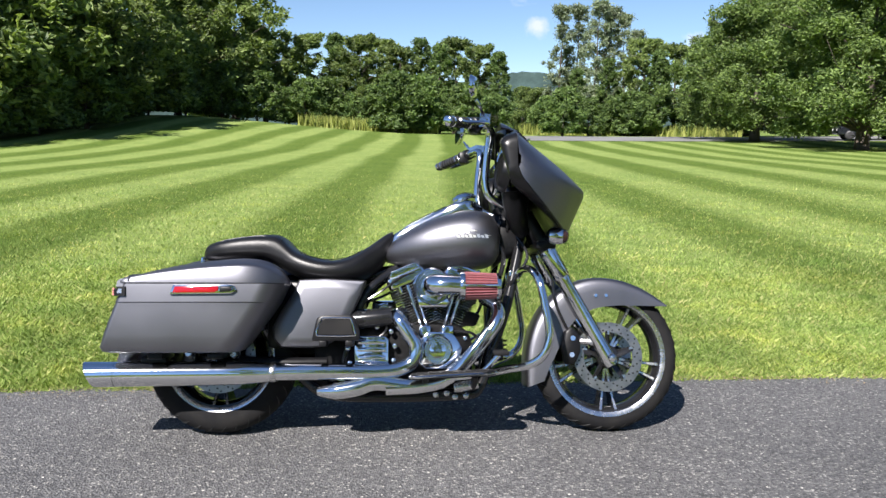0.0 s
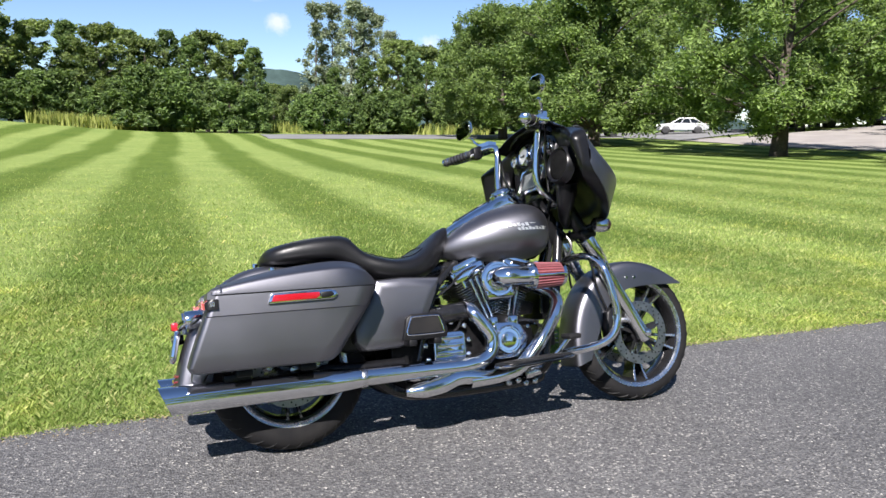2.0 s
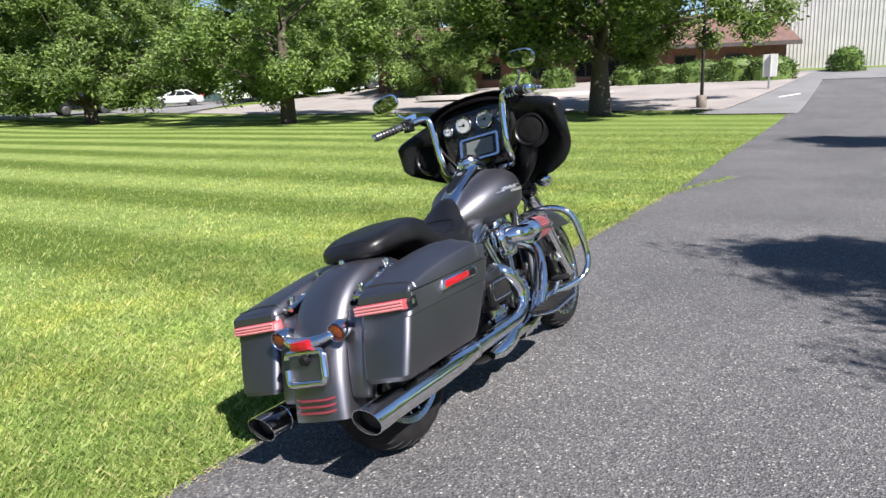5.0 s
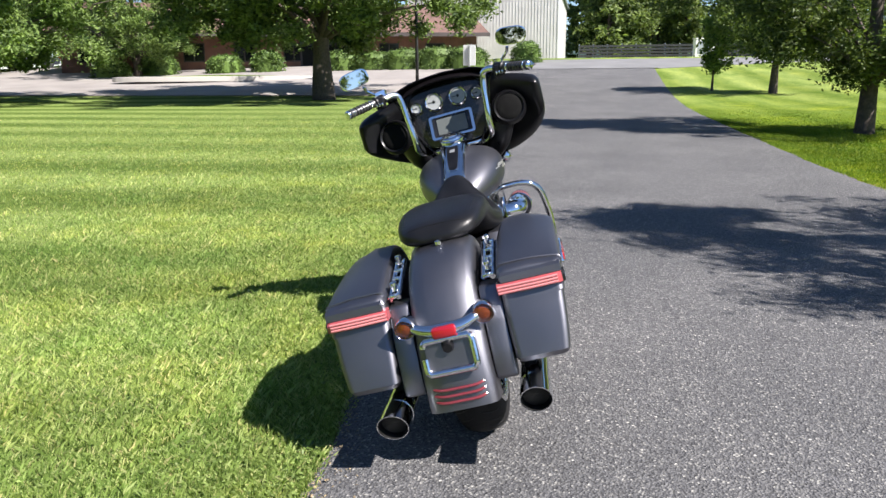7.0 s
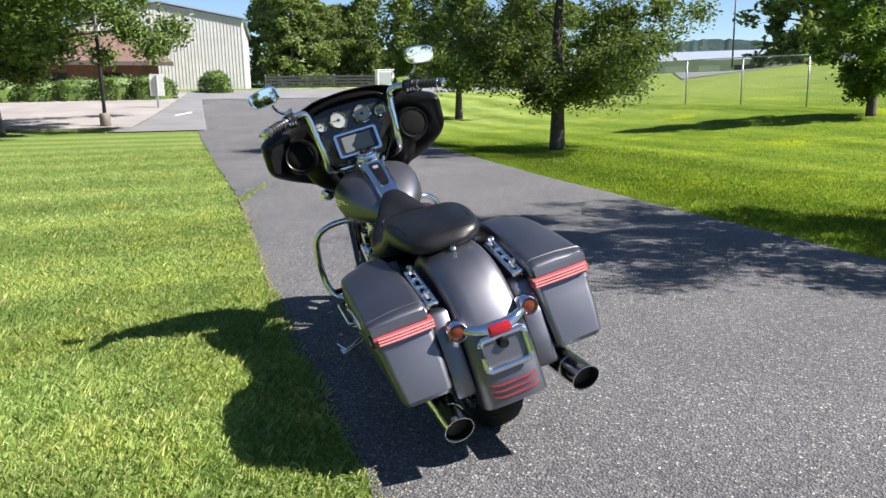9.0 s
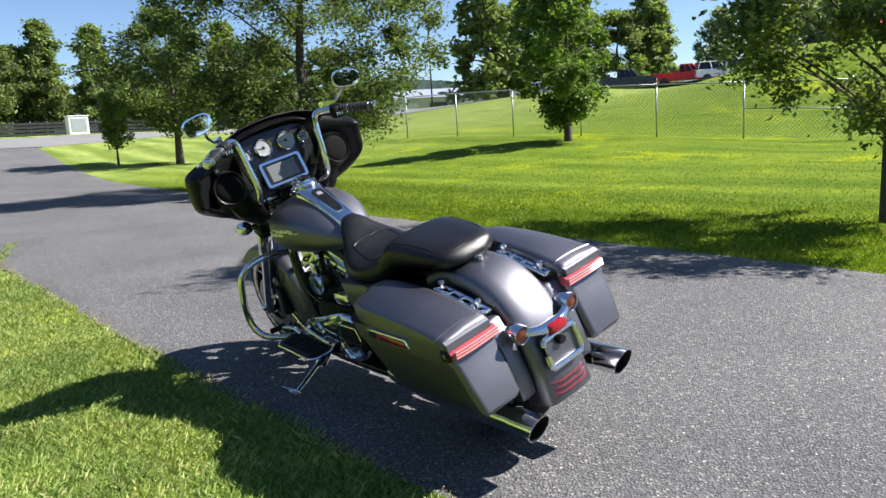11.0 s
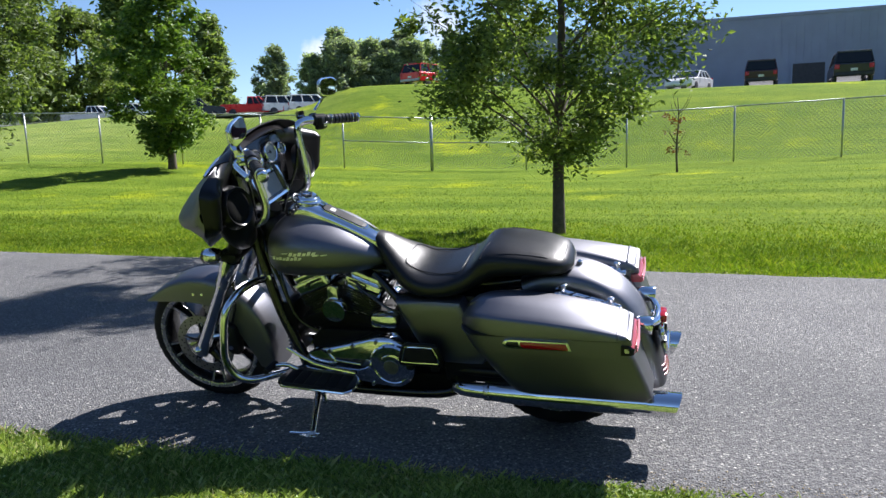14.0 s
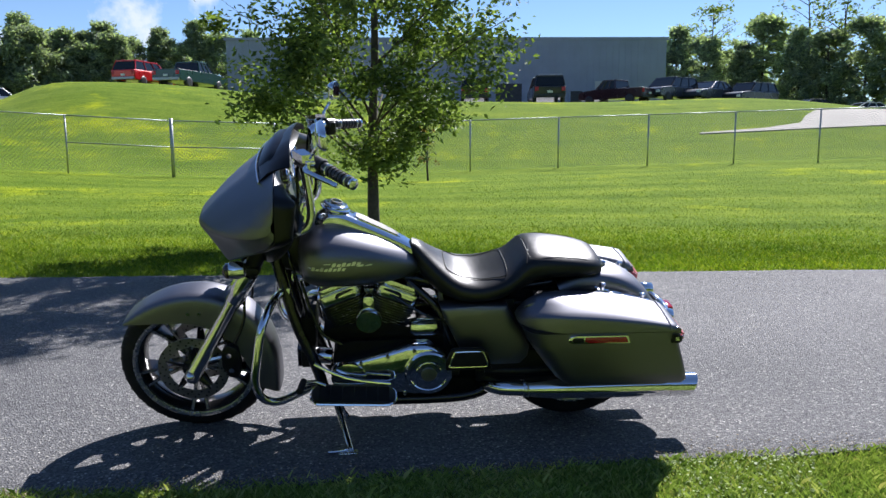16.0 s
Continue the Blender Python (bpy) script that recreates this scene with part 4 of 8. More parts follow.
def facade_pose(a, b):
    """Stands x along the wall from a to b, with y outwards to the right of that way."""
    d = Vector((b[0] - a[0], b[1] - a[1], 0))
    return Matrix.Translation((*a, min(ground_z(*a), ground_z(*b)))) @ Matrix.Rotation(math.atan2(d.y, d.x), 4, "Z"), d.length


# brown brick office with a mansard roof
m, length = facade_pose((50.5, 44), (63, 12.5))
office = thing("office_building", "low brown brick office building with a mansard roof", "building", m)
part("wall", box(0, length, 0, 14, -0.5, 3.1), BRICK, office)
# Front eave given extra depth, added to cast shade on the wall.
part("roof", loft([[(-0.6, -2.1, 3.1), (length + 0.6, -2.1, 3.1), (length + 0.6, 14.6, 3.1), (-0.6, 14.6, 3.1)], [(0.9, 1.3, 5.6), (length - 0.9, 1.3, 5.6), (length - 0.9, 12.6, 5.6), (0.9, 12.6, 5.6)]]), ROOF_BROWN, office)
part("fascia", box(-0.65, length + 0.65, -2.16, -2.1, 2.8, 3.12, 0.01), DARKTRIM, office)
for k in range(8):
    x = 2.2 + k * 4.0
    if abs(x - length * 0.62) < 2.6:
        continue
    # Frames coloured dark, carrying the shade that lies over the office front.
    w = part("window", box(x - 0.85, x + 0.85, -0.06, 0.02, 0.85, 2.35, 0.01), DARKTRIM, office)
    for q in (-0.41, 0.41):
        part("pane", box(x + q - 0.36, x + q + 0.36, -0.075, -0.055, 0.95, 2.25), DARKGLASS, w)
xe = length * 0.62
porch = part("entrance", box(xe - 2.3, xe + 2.3, -0.08, 0.04, 0, 2.7, 0.01), DARKMETAL, office, "dark recessed glazed entrance")
for q in (-1.65, -0.55, 0.55, 1.65):
    part("door" if abs(q) < 1 else "side_light", box(xe + q - 0.48, xe + q + 0.48, -0.1, -0.075, 0.05, 2.15), DARKGLASS, porch)
    if abs(q) < 1:
        part("door_handle", box(xe + q * 0.35 - 0.03, xe + q * 0.35 + 0.03, -0.16, -0.12, 0.85, 1.35, 0.01), GALV, porch)

# white metal building, gable to the west
m, length = facade_pose((71.5, 20.5), (71.5, 5.8))
shed = thing("metal_building", "white ribbed metal building with a low gable", "building", m)
part("wall", slab([(0, -0.8), (length, -0.8), (length, 6.3), (length / 2, 7.7), (0, 6.3)], 0, 24, 0, 2, "XZ"), WHITE_METAL, shed)
for k in range(48):
    x = 0.15 + k * length / 48
    top = 6.3 + 1.4 * (1 - abs(x - length / 2) / (length / 2))
    part("siding_rib", box(x, x + 0.06, -0.035, 0.0, -0.5, top - 0.05), WHITE_METAL, shed)
part("roof", slab([(-0.3, 6.3), (length / 2, 7.78), (length + 0.3, 6.3), (length + 0.3, 6.42), (length / 2, 7.92), (-0.3, 6.42)], -0.3, 24.3, 0, 2, "XZ"), GREY_METAL, shed)
for x in (0.0, length):
    part("corner_trim", box(x - 0.08, x + 0.08, -0.05, 0.05, -0.6, 6.3), TRIM, shed)

# grey warehouse on the hill
length = 41.3
ware = thing("warehouse", "long flat-roofed blue-grey metal warehouse on the hill", "building", pose(-22.3, -65, ground_z(-22.3, -65)))
WZ = ground_z(-5, -64) - ground_z(-22.3, -65)
part("wall", box(0, length, -26, 0, -3, WZ + 7.0), GREY_METAL, ware)
part("parapet", box(-0.15, length + 0.15, -26.1, 0.12, WZ + 7.0, WZ + 7.25), GREY_METAL, ware)
for k in range(69):
    x = 0.2 + k * 0.6
    part("cladding_rib", box(x, x + 0.07, 0.0, 0.035, WZ - 1.5, WZ + 7.0), GREY_METAL, ware)


def along(x):
    return x + 22.3


# The open bay is a dark panel standing in for the shade inside.
for x0, x1, h, mat, nm in ((-8.7, -6.2, 3.0, DARKMETAL, "open_bay"), (-18.2, -15.6, 3.2, WHITE_METAL, "roller_door"), (-14.4, -13.3, 2.3, DARKMETAL, "door"), (3, 5.6, 3.2, WHITE_METAL, "roller_door"), (9, 10.1, 2.2, TRIM, "door")):
    b = part(nm, box(along(x0), along(x1), 0.0, 0.06, WZ - 0.4, WZ + h, 0.01), mat, ware)
    for q in (along(x0) - 0.06, along(x1) + 0.06):
        part("jamb", box(q - 0.07, q + 0.07, 0.0, 0.1, WZ - 0.4, WZ + h + 0.1), GREY_METAL, b)


# long white shed far beyond the fence
fx, fy = polar(121.0, 128, (-3.5, 4.24))
far_shed = thing("far_shed", "long low white building far beyond the fence", "building", pose(fx, fy, ground_z(fx, fy), 0, 0, 62))
part("wall", box(-16, 16, -5, 5, -3, 3.6, 0.02), WHITE_METAL, far_shed)
part("roof", slab([(-5.4, 3.6), (0, 5.2), (5.4, 3.6)], -16.4, 16.4, 0, 2, "YZ"), GREY_METAL, far_shed)
for k in range(6):
    part("bay_door", box(-14.4 + 5 * k, -11.4 + 5 * k, 5.0, 5.06, 0, 2.8, 0.01), DARKMETAL if k % 3 == 1 else TRIM, far_shed)
    part("end_window", box(16.0, 16.05, -4.2 + 1.5 * k, -3.4 + 1.5 * k, 1.1, 2.2), DARKGLASS, far_shed)

# ---- street furniture ----
def lamp_post(x, y, tall, base):
    ob = thing("lamp_post", "tall black lamp post on a concrete footing" if base else "tall dark lamp post beyond the fence", "lamp post", pose(x, y, ground_z(x, y) - 0.03))
    if base:
        part("footing", lathe([(0.24, -0.2), (0.24, 0.6), (0.21, 0.66), (0.1, 0.67)], axis="Z", sides=20), FOOTING, ob, "weathered concrete footing", True)
    part("pole", tube([(0, 0, 0.3), (0, 0, tall)], [0.085, 0.06], 14, 1), DARKMETAL, ob, smooth=True)
    head = part("lamp_head", box(-0.55, 0.2, -0.18, 0.18, tall, tall + 0.16, 0.03), DARKMETAL, ob)
    part("lens", box(-0.5, -0.05, -0.14, 0.14, tall - 0.02, tall + 0.01), TRIM, head)


lamp_post(34.0, 11.3, 6.0, True)
lamp_post(59, -38, 7.5, False)

sign = thing("notice_board", "small white notice board on a metal post", "sign", pose(45.5, 10.45, ground_z(45.5, 10.45), 0, 0, 80))
part("post", box(-0.05, 0.05, -0.05, 0.05, -0.2, 2.0), GALV, sign)
part("panel", box(-0.42, 0.42, -0.08, -0.05, 0.75, 2.05, 0.01), TRIM, sign, "white panel with unreadable grey lines")
for k in range(5):
    part("text_line", box(-0.3, 0.3 - 0.07 * (k % 3), -0.086, -0.08, 1.75 - 0.19 * k, 1.82 - 0.19 * k), GREY_METAL, sign)
paved("parking_line", [((40.0, 8.9), (40.15, 9.0)), ((41.9, 8.15), (42.05, 8.25))], TRIM, "white painted parking line", "road marking", 0.035, 0.03)
cab = thing("utility_cabinet", "white utility cabinet beside the road", "cabinet", pose(75, -8.1, ground_z(75, -8.1), 0, 0, 8))
part("body", box(-0.5, 0.5, -0.9, 0.9, -0.1, 1.6, 0.04), TRIM, cab)
part("lid", box(-0.56, 0.56, -0.96, 0.96, 1.6, 1.7, 0.03), TRIM, cab)
part("cabinet_door", box(-0.53, -0.5, -0.7, 0.7, 0.2, 1.45, 0.01), GALV, cab)

# dark slatted screen at the far end of the access road
scr = thing("screen_fence", "long dark slatted fence below the trees", "fence")
for k in range(30):
    y = 4 - k * 1.6
    z = ground_z(87, y)
    part("post", box(86.95, 87.05, y - 0.05, y + 0.05, z - 0.2, z + 1.7), GREY_METAL, scr)
    for j in range(4):
        part("slat", box(86.9, 86.95, y - 1.6, y, z + 0.25 + 0.36 * j, z + 0.5 + 0.36 * j), DARKMETAL, scr)

# hedges and shrubs before the office
def bush(name, label, seed, x, y, wide, deep, tall, n, turn=0, leaf=LEAF_HEDGE, square=3.0):
    g = np.random.default_rng(seed)
    k = 160
    a, b = g.uniform(0, 2 * math.pi, k), np.arccos(g.uniform(-0.15, 1, k))
    c, s = np.cos(a), np.sin(a)
    sq = (np.abs(c) ** square + np.abs(s) ** square) ** (-1 / square)
    pts = np.stack([c * sq * np.sin(b) * wide / 2, s * sq * np.sin(b) * deep / 2, np.clip(np.cos(b), 0.0, 1.0) ** 0.6 * tall * 0.92], 1)
    v, f = leaf_cloud(pts, np.full(k, min(wide, deep, tall) * 0.16), n, 0.1, seed)
    ob = thing(name, label, "shrub", pose(x, y, ground_z(x, y), 0, 0, turn), "clipped shrubs before the office")
    core = loft([[(wide * 0.44 * f * math.cos(t), deep * 0.44 * f * math.sin(t), z) for t in np.linspace(0, 2 * math.pi, 15)[:-1]] for f, z in ((1, 0), (1, tall * 0.6), (0.75, tall * 0.85), (0.2, tall * 0.92))])
    part("core", core, LEAF_HEDGE, ob)
    part("foliage", mesh_np("foliage", v, f), leaf, ob)


HEDGE = "clipped round green hedge before the brick office"
for k, (b, d, w, t) in enumerate(((70.4, 59, 3.0, 1.5), (72.8, 58.5, 3.4, 1.4), (75.2, 58, 3.6, 1.6), (77.6, 57.5, 3.6, 1.7), (79.7, 57, 3.0, 1.7), (84.2, 64, 4.0, 1.7), (62, 61, 2.6, 1.4), (65, 60.5, 2.4, 1.6), (57.5, 62, 2.8, 1.5), (54.5, 62, 2.6, 1.3))):
    x, y = polar(b, d, (-2.96, 1.54))
    bush("hedge", HEDGE if d < 63 else "low dark shrub at the corner of the white building", 60 + k, x, y, w, 2.0, t, 2600, 110 if d < 63 else 20)

# low kerbed planting island on the forecourt
isl = thing("planting_island", "low grassy island with a stone kerb", "planting bed", pose(44, 27, ground_z(44, 27), 0, 0, 110))
part("kerb", lathe([(1.0, 0), (1.0, 0.3), (0.9, 0.32), (0.9, 0)], axis="Z", sides=40, closed=True), CONCRETE, isl).scale = (7, 1.6, 1)
part("turf", lathe([(0.92, 0), (0.92, 0.26), (0.002, 0.42)], axis="Z", sides=40), LAWN, isl, "grass turf").scale = (7, 1.6, 1)

# bare sapling before the fence
sap = thing("sapling", "thin half-bare sapling before the fence", "tree", pose(-0.1, -16.0, ground_z(-0.1, -16.0) - 0.03))
bm = bmesh.new()
r = random.Random(3)
limb(bm, [(0, 0, 0), (0.03, 0, 0.7), (-0.02, 0.03, 1.5), (0.02, 0, 2.1)], 0.035, 0.008)
for k in range(14):
    z = r.uniform(0.45, 1.9)
    a = r.uniform(0, 6.28)
    o = r.uniform(0.15, 0.4)
    limb(bm, [(0, 0, z), (math.cos(a) * o * 0.6, math.sin(a) * o * 0.6, z + 0.2), (math.cos(a) * o, math.sin(a) * o, z + 0.5)], 0.012, 0.003, 5)
part("trunk", bm, BARK, sap, smooth=True)
v, f = leaf_cloud(np.array([(r.uniform(-0.3, 0.3), r.uniform(-0.3, 0.3), r.uniform(0.5, 1.6)) for _ in range(14)]), np.full(14, 0.12), 160, 0.05, 9)
part("leaves", mesh_np("leaves", v, f), leafy("rusty_leaf", (0.12, 0.05, 0.02), (0.2, 0.09, 0.03)), sap, "few rusty leaves")


# ---- parked vehicles ----
def car_paint(name, color):
    return worn(name, color, 0.28, 0.1, scale=2, amount=0.06, coat=0.5, bump=0.0)


CAR_RED, CAR_BLACK, CAR_WHITE, CAR_SILVER, CAR_GREEN, CAR_MAROON, CAR_GREY = (car_paint("car_" + n, c) for n, c in (("red", (0.62, 0.015, 0.018)), ("black", (0.012, 0.014, 0.02)), ("white", (0.75, 0.75, 0.74)), ("silver", (0.4, 0.41, 0.42)), ("green", (0.02, 0.06, 0.045)), ("maroon", (0.03, 0.007, 0.012)), ("grey", (0.03, 0.035, 0.047))))
TAIL = shader("tail_lamp_red", (0.45, 0.015, 0.015), 0.2)
HEADLAMP = shader("head_lamp", (0.75, 0.76, 0.78), 0.1)
SIDES = {
    "pickup": (5.5, 1.95, [(-2.72, 0.55), (-2.72, 1.08), (-0.45, 1.1), (-0.4, 1.12), (1.15, 1.12), (2.45, 1.02), (2.7, 0.9), (2.74, 0.5), (2.5, 0.38), (-2.5, 0.42)], [(-0.5, 1.1), (-0.38, 1.74), (0.65, 1.78), (1.25, 1.12)], (-1.7, 1.75)),
    "suv": (4.8, 1.9, [(-2.35, 0.55), (-2.38, 1.08), (1.05, 1.08), (2.15, 0.98), (2.36, 0.85), (2.4, 0.48), (2.2, 0.36), (-2.2, 0.4)], [(-2.3, 1.06), (-2.05, 1.7), (0.4, 1.75), (1.15, 1.08)], (-1.45, 1.45)),
    "sedan": (4.6, 1.8, [(-2.25, 0.5), (-2.28, 0.92), (-1.6, 0.98), (0.95, 0.94), (2.0, 0.82), (2.26, 0.68), (2.28, 0.4), (2.1, 0.3), (-2.1, 0.34)], [(-1.75, 0.94), (-1.0, 1.4), (0.2, 1.43), (1.05, 0.93)], (-1.35, 1.4)),
}


def vehicle(kind, name, label, category, paint, x, y, turn, scale=1.0):
    length, width, side, cab, axles = SIDES[kind]
    ob = thing(name, label, category, pose(x, y, ground_z(x, y) + 0.05, 0, 0, turn) @ Matrix.Scale(scale, 4), "parked vehicles")
    h = width / 2
    body = part("body", slab(side, -h, h, 0.07, 3, "XZ"), paint, ob, smooth=False)
    rings = []
    for f, k in ((0.0, 0.95), (1.0, 0.8)):
        z = cab[0][1] + (cab[1][1] - cab[0][1]) * f
        xa = cab[0][0] + (cab[1][0] - cab[0][0]) * f
        xb = cab[3][0] + (cab[2][0] - cab[3][0]) * f
        rings.append([(xa, -h * k, z), (xb, -h * k, z), (xb, h * k, z), (xa, h * k, z)])
    bm = loft(rings)
    bmesh.ops.bevel(bm, geom=list(bm.edges), offset=0.05, segments=2, affect="EDGES")
    glass = part("cabin_glass", bm, DARKGLASS, ob, "dark tinted glass")
    zt = cab[1][1]
    part("roof", box(cab[1][0] - 0.03, cab[2][0] + 0.03, -h * 0.82, h * 0.82, zt - 0.06, zt + 0.035, 0.03), paint, ob)
    for f0 in (0.02, 0.36, 0.68, 0.97):
        for s in (-1, 1):
            xa = cab[0][0] + (cab[3][0] - cab[0][0]) * f0
            xb = cab[1][0] + (cab[2][0] - cab[1][0]) * f0
            part("pillar", tube([(xa, s * h * 0.955, cab[0][1]), (xb, s * h * 0.81, zt)], 0.045, 6, 1), paint, ob)
    if kind == "pickup":
        part("bed", box(-2.6, -0.55, -h * 0.86, h * 0.86, 1.07, 1.125, 0.02), DARKMETAL, ob, "open black load bed")
    xr, xf = side[0][0], max(p[0] for p in side)
    for s in (-1, 1):
        part("tail_lamp", box(xr - 0.035, xr + 0.05, min(s * h * 0.72, s * h * 0.96), max(s * h * 0.72, s * h * 0.96), 0.78, 1.02, 0.02), TAIL, ob)
        part("head_lamp", box(xf - 0.22, xf + 0.0, min(s * h * 0.6, s * h * 0.93), max(s * h * 0.6, s * h * 0.93), 0.62, 0.8, 0.03), HEADLAMP, ob)
        for a in axles:
            y0 = s * h * 0.9
            w = part("wheel", lathe([(0.2, y0 - 0.05 * s), (0.22, y0 + 0.11 * s), (0.05, y0 + 0.1 * s)], (a, 0, 0.34), sides=20), GALV, ob, "silver alloy wheel", True)
            part("tyre", lathe([(0.2, y0 - 0.12 * s), (0.35, y0 - 0.1 * s), (0.36, y0), (0.35, y0 + 0.1 * s), (0.22, y0 + 0.115 * s)], (a, 0, 0.34), sides=24), DARKMETAL, w, smooth=True)
    part("rear_bumper", box(xr - 0.08, xr + 0.1, -h * 0.94, h * 0.94, 0.42, 0.6, 0.03), DARKMETAL if paint in (CAR_BLACK, CAR_MAROON) else GALV, ob)
    part("rear_plate", box(xr - 0.045, xr - 0.02, -0.16, 0.16, 0.66, 0.8), TRIM, ob)
    return ob


for args in (("suv", "suv_car", "bright red car parked on the grassy hill", "car", CAR_RED, 19.7, -46.5, 254, 0.98),
             ("pickup", "pickup_truck", "dark green pickup truck parked on the hill", "truck", CAR_GREEN, 16.7, -47, 255, 1.08),
             ("sedan", "sedan_car", "white sedan parked before the warehouse", "car", CAR_WHITE, 1.2, -47, 75),
             ("suv", "suv_car", "dark maroon van parked before the warehouse", "car", CAR_MAROON, -3.2, -47, 268),
             ("suv", "suv_car", "black SUV parked before the warehouse", "car", CAR_BLACK, -8.2, -46.6, 268, 1.12),
             ("pickup", "pickup_truck", "maroon pickup truck with an open bed", "truck", CAR_MAROON, -13.4, -47.3, 312, 0.98),
             ("suv", "suv_car", "dark grey SUV with a sunlit windscreen", "car", CAR_GREY, -17.2, -47.6, 40, 1.06),
             ("sedan", "sedan_car", "dark grey sedan in the yard row", "car", CAR_GREY, -20.2, -48.2, 40, 1.1),
             ("suv", "suv_car", "black SUV at the end of the yard row", "car", CAR_BLACK, -23.4, -48.6, 35, 1.02),
             ("sedan", "sedan_car", "dark sedan parked by the gravel track", "car", CAR_BLACK, -29.5, -52, 10),
             ("sedan", "sedan_car", "pale sedan parked beyond the gravel track", "car", CAR_SILVER, -35, -54, 0),
             ("pickup", "pickup_truck", "red pickup truck seen side-on in the parking lot", "truck", CAR_RED, 38.6, -50.8, 215),
             ("suv", "suv_car", "white SUV in the parking lot", "car", CAR_WHITE, 36.2, -52.6, 230),
             ("suv", "suv_car", "white SUV in the parking lot", "car", CAR_WHITE, 34.6, -54.2, 230),
             ("pickup", "pickup_truck", "white pickup truck at the edge of the parking lot", "truck", CAR_WHITE, 51.5, -45.5, 200),
             ("sedan", "sedan_car", "white car in the parking lot", "car", CAR_WHITE, 46.0, -44.5, 215),
             ("pickup", "pickup_truck", "dark pickup truck in the parking lot", "truck", CAR_GREY, 42.4, -47.5, 215),
             ("suv", "suv_car", "black SUV parked in the shade of an oak", "car", CAR_BLACK, 31.3, 59.0, 165),
             ("suv", "suv_car", "white SUV parked on the forecourt", "car", CAR_WHITE, 51.0, 55.0, 150),
             ("sedan", "sedan_car", "dark grey sedan parked on the forecourt", "car", CAR_GREY, 55.4, 50.8, 140),
             ("sedan", "sedan_car", "silver sedan parked under the trees", "car", CAR_SILVER, 39.8, 58.5, 150)):
    vehicle(*args)


# ---- the motorcycle ----
def paint_material():
    m = worn("satin_grey_paint", (0.176, 0.177, 0.199), 0.43, 1.0, scale=3.0, amount=0.05, fine=900, bump=0.02)
    return m


def chrome_material(name, color, rough):
    m = shader(name, color, rough, 1.0)
    smear = node(m, "ShaderNodeTexNoise", Scale=35.0, Detail=4.0)
    link(m, where(m), smear.inputs["Vector"])
    r = node(m, "ShaderNodeMapRange", To_Min=rough * 0.6, To_Max=rough * 1.7)
    link(m, smear.outputs[0], r.inputs["Value"])
    link(m, r.outputs[0], bsdf(m).inputs["Roughness"])
    return m


def tyre_material():
    m = shader("tyre_rubber", (0.014, 0.014, 0.015), 0.78)
    bsdf(m).inputs["Specular IOR Level"].default_value = 0.22
    w = node(m, "ShaderNodeTexWave", Scale=14.0, Distortion=2.0)
    link(m, where(m), w.inputs["Vector"])
    dust = node(m, "ShaderNodeTexNoise", Scale=9.0, Detail=5.0)
    link(m, where(m), dust.inputs["Vector"])
    link(m, ramp(m, dust.outputs[0], (0.4, (0.007, 0.007, 0.008)), (0.8, (0.018, 0.017, 0.016))), bsdf(m).inputs["Base Color"])
    bumped(m, w.outputs[0], 0.05, 0.003)
    return m


PAINT = paint_material()
CHROME = chrome_material("chrome", (0.78, 0.79, 0.81), 0.06)
STEEL = chrome_material("machined_steel", (0.62, 0.62, 0.63), 0.22)
BLACK = worn("gloss_black", (0.012, 0.012, 0.013), 0.16, scale=12, amount=0.3, bump=0.0)
BLACKSATIN = worn("satin_black", (0.006, 0.006, 0.007), 0.38, scale=20, amount=0.35, bump=0.05, spec=0.28)
GRIP = worn("grip_rubber", (0.07, 0.07, 0.072), 0.3, 0.6, scale=40, amount=0.3, fine=500, bump=0.2)
RUBBER = tyre_material()
# Soot inside the pipes; also the painted shade of holes and grooves.
SOOT_SHADE = worn("soot_shade", (0.008, 0.008, 0.008), 0.6, scale=30, amount=0.4)
LEATHER = worn("black_vinyl", (0.007, 0.007, 0.008), 0.36, scale=9, amount=0.25, fine=420, bump=0.22)
bsdf(LEATHER).inputs["Specular IOR Level"].default_value = 0.38
LINER = worn("liner_black", (0.006, 0.006, 0.007), 0.3, scale=12, amount=0.3, bump=0.0, spec=0.3)
MESHBLACK = worn("black_metal_mesh", (0.006, 0.006, 0.006), 0.8, scale=20, amount=0.3, fine=700, bump=0.3, spec=0.08)
DISC = worn("dull_disc_steel", (0.34, 0.335, 0.33), 0.34, 1.0, scale=30, amount=0.15, fine=500, bump=0.05)
ENGINE = worn("wrinkle_black", (0.004, 0.004, 0.0045), 0.5, scale=40, amount=0.4, fine=600, bump=0.2, spec=0.1)
REDLENS = shader("red_lens", (0.3, 0.006, 0.012), 0.1, coat=0.8)
PINKLENS = shader("deep_red_lens", (0.36, 0.07, 0.075), 0.1, coat=0.9)
PALELENS = shader("pale_red_lens", (0.6, 0.21, 0.21), 0.12, coat=0.9)
SMOKE = shader("smoked_amber_lens", (0.25, 0.053, 0.013), 0.14, coat=0.6)
bsdf(SMOKE).inputs["Transmission Weight"].default_value = 0.55
STRIPLENS = shader("dark_red_lens", (0.17, 0.028, 0.034), 0.1, coat=0.8)
DARKLENS = shader("dark_smoked_lens", (0.03, 0.014, 0.008), 0.12, coat=0.6)
FILTER = worn("red_filter_gauze", (0.13, 0.02, 0.026), 0.8, scale=30, amount=0.3, fine=300, bump=0.4)
LIT_PLEAT = worn("lit_pink_pleat", (0.22, 0.075, 0.085), 0.6, scale=40, amount=0.2)
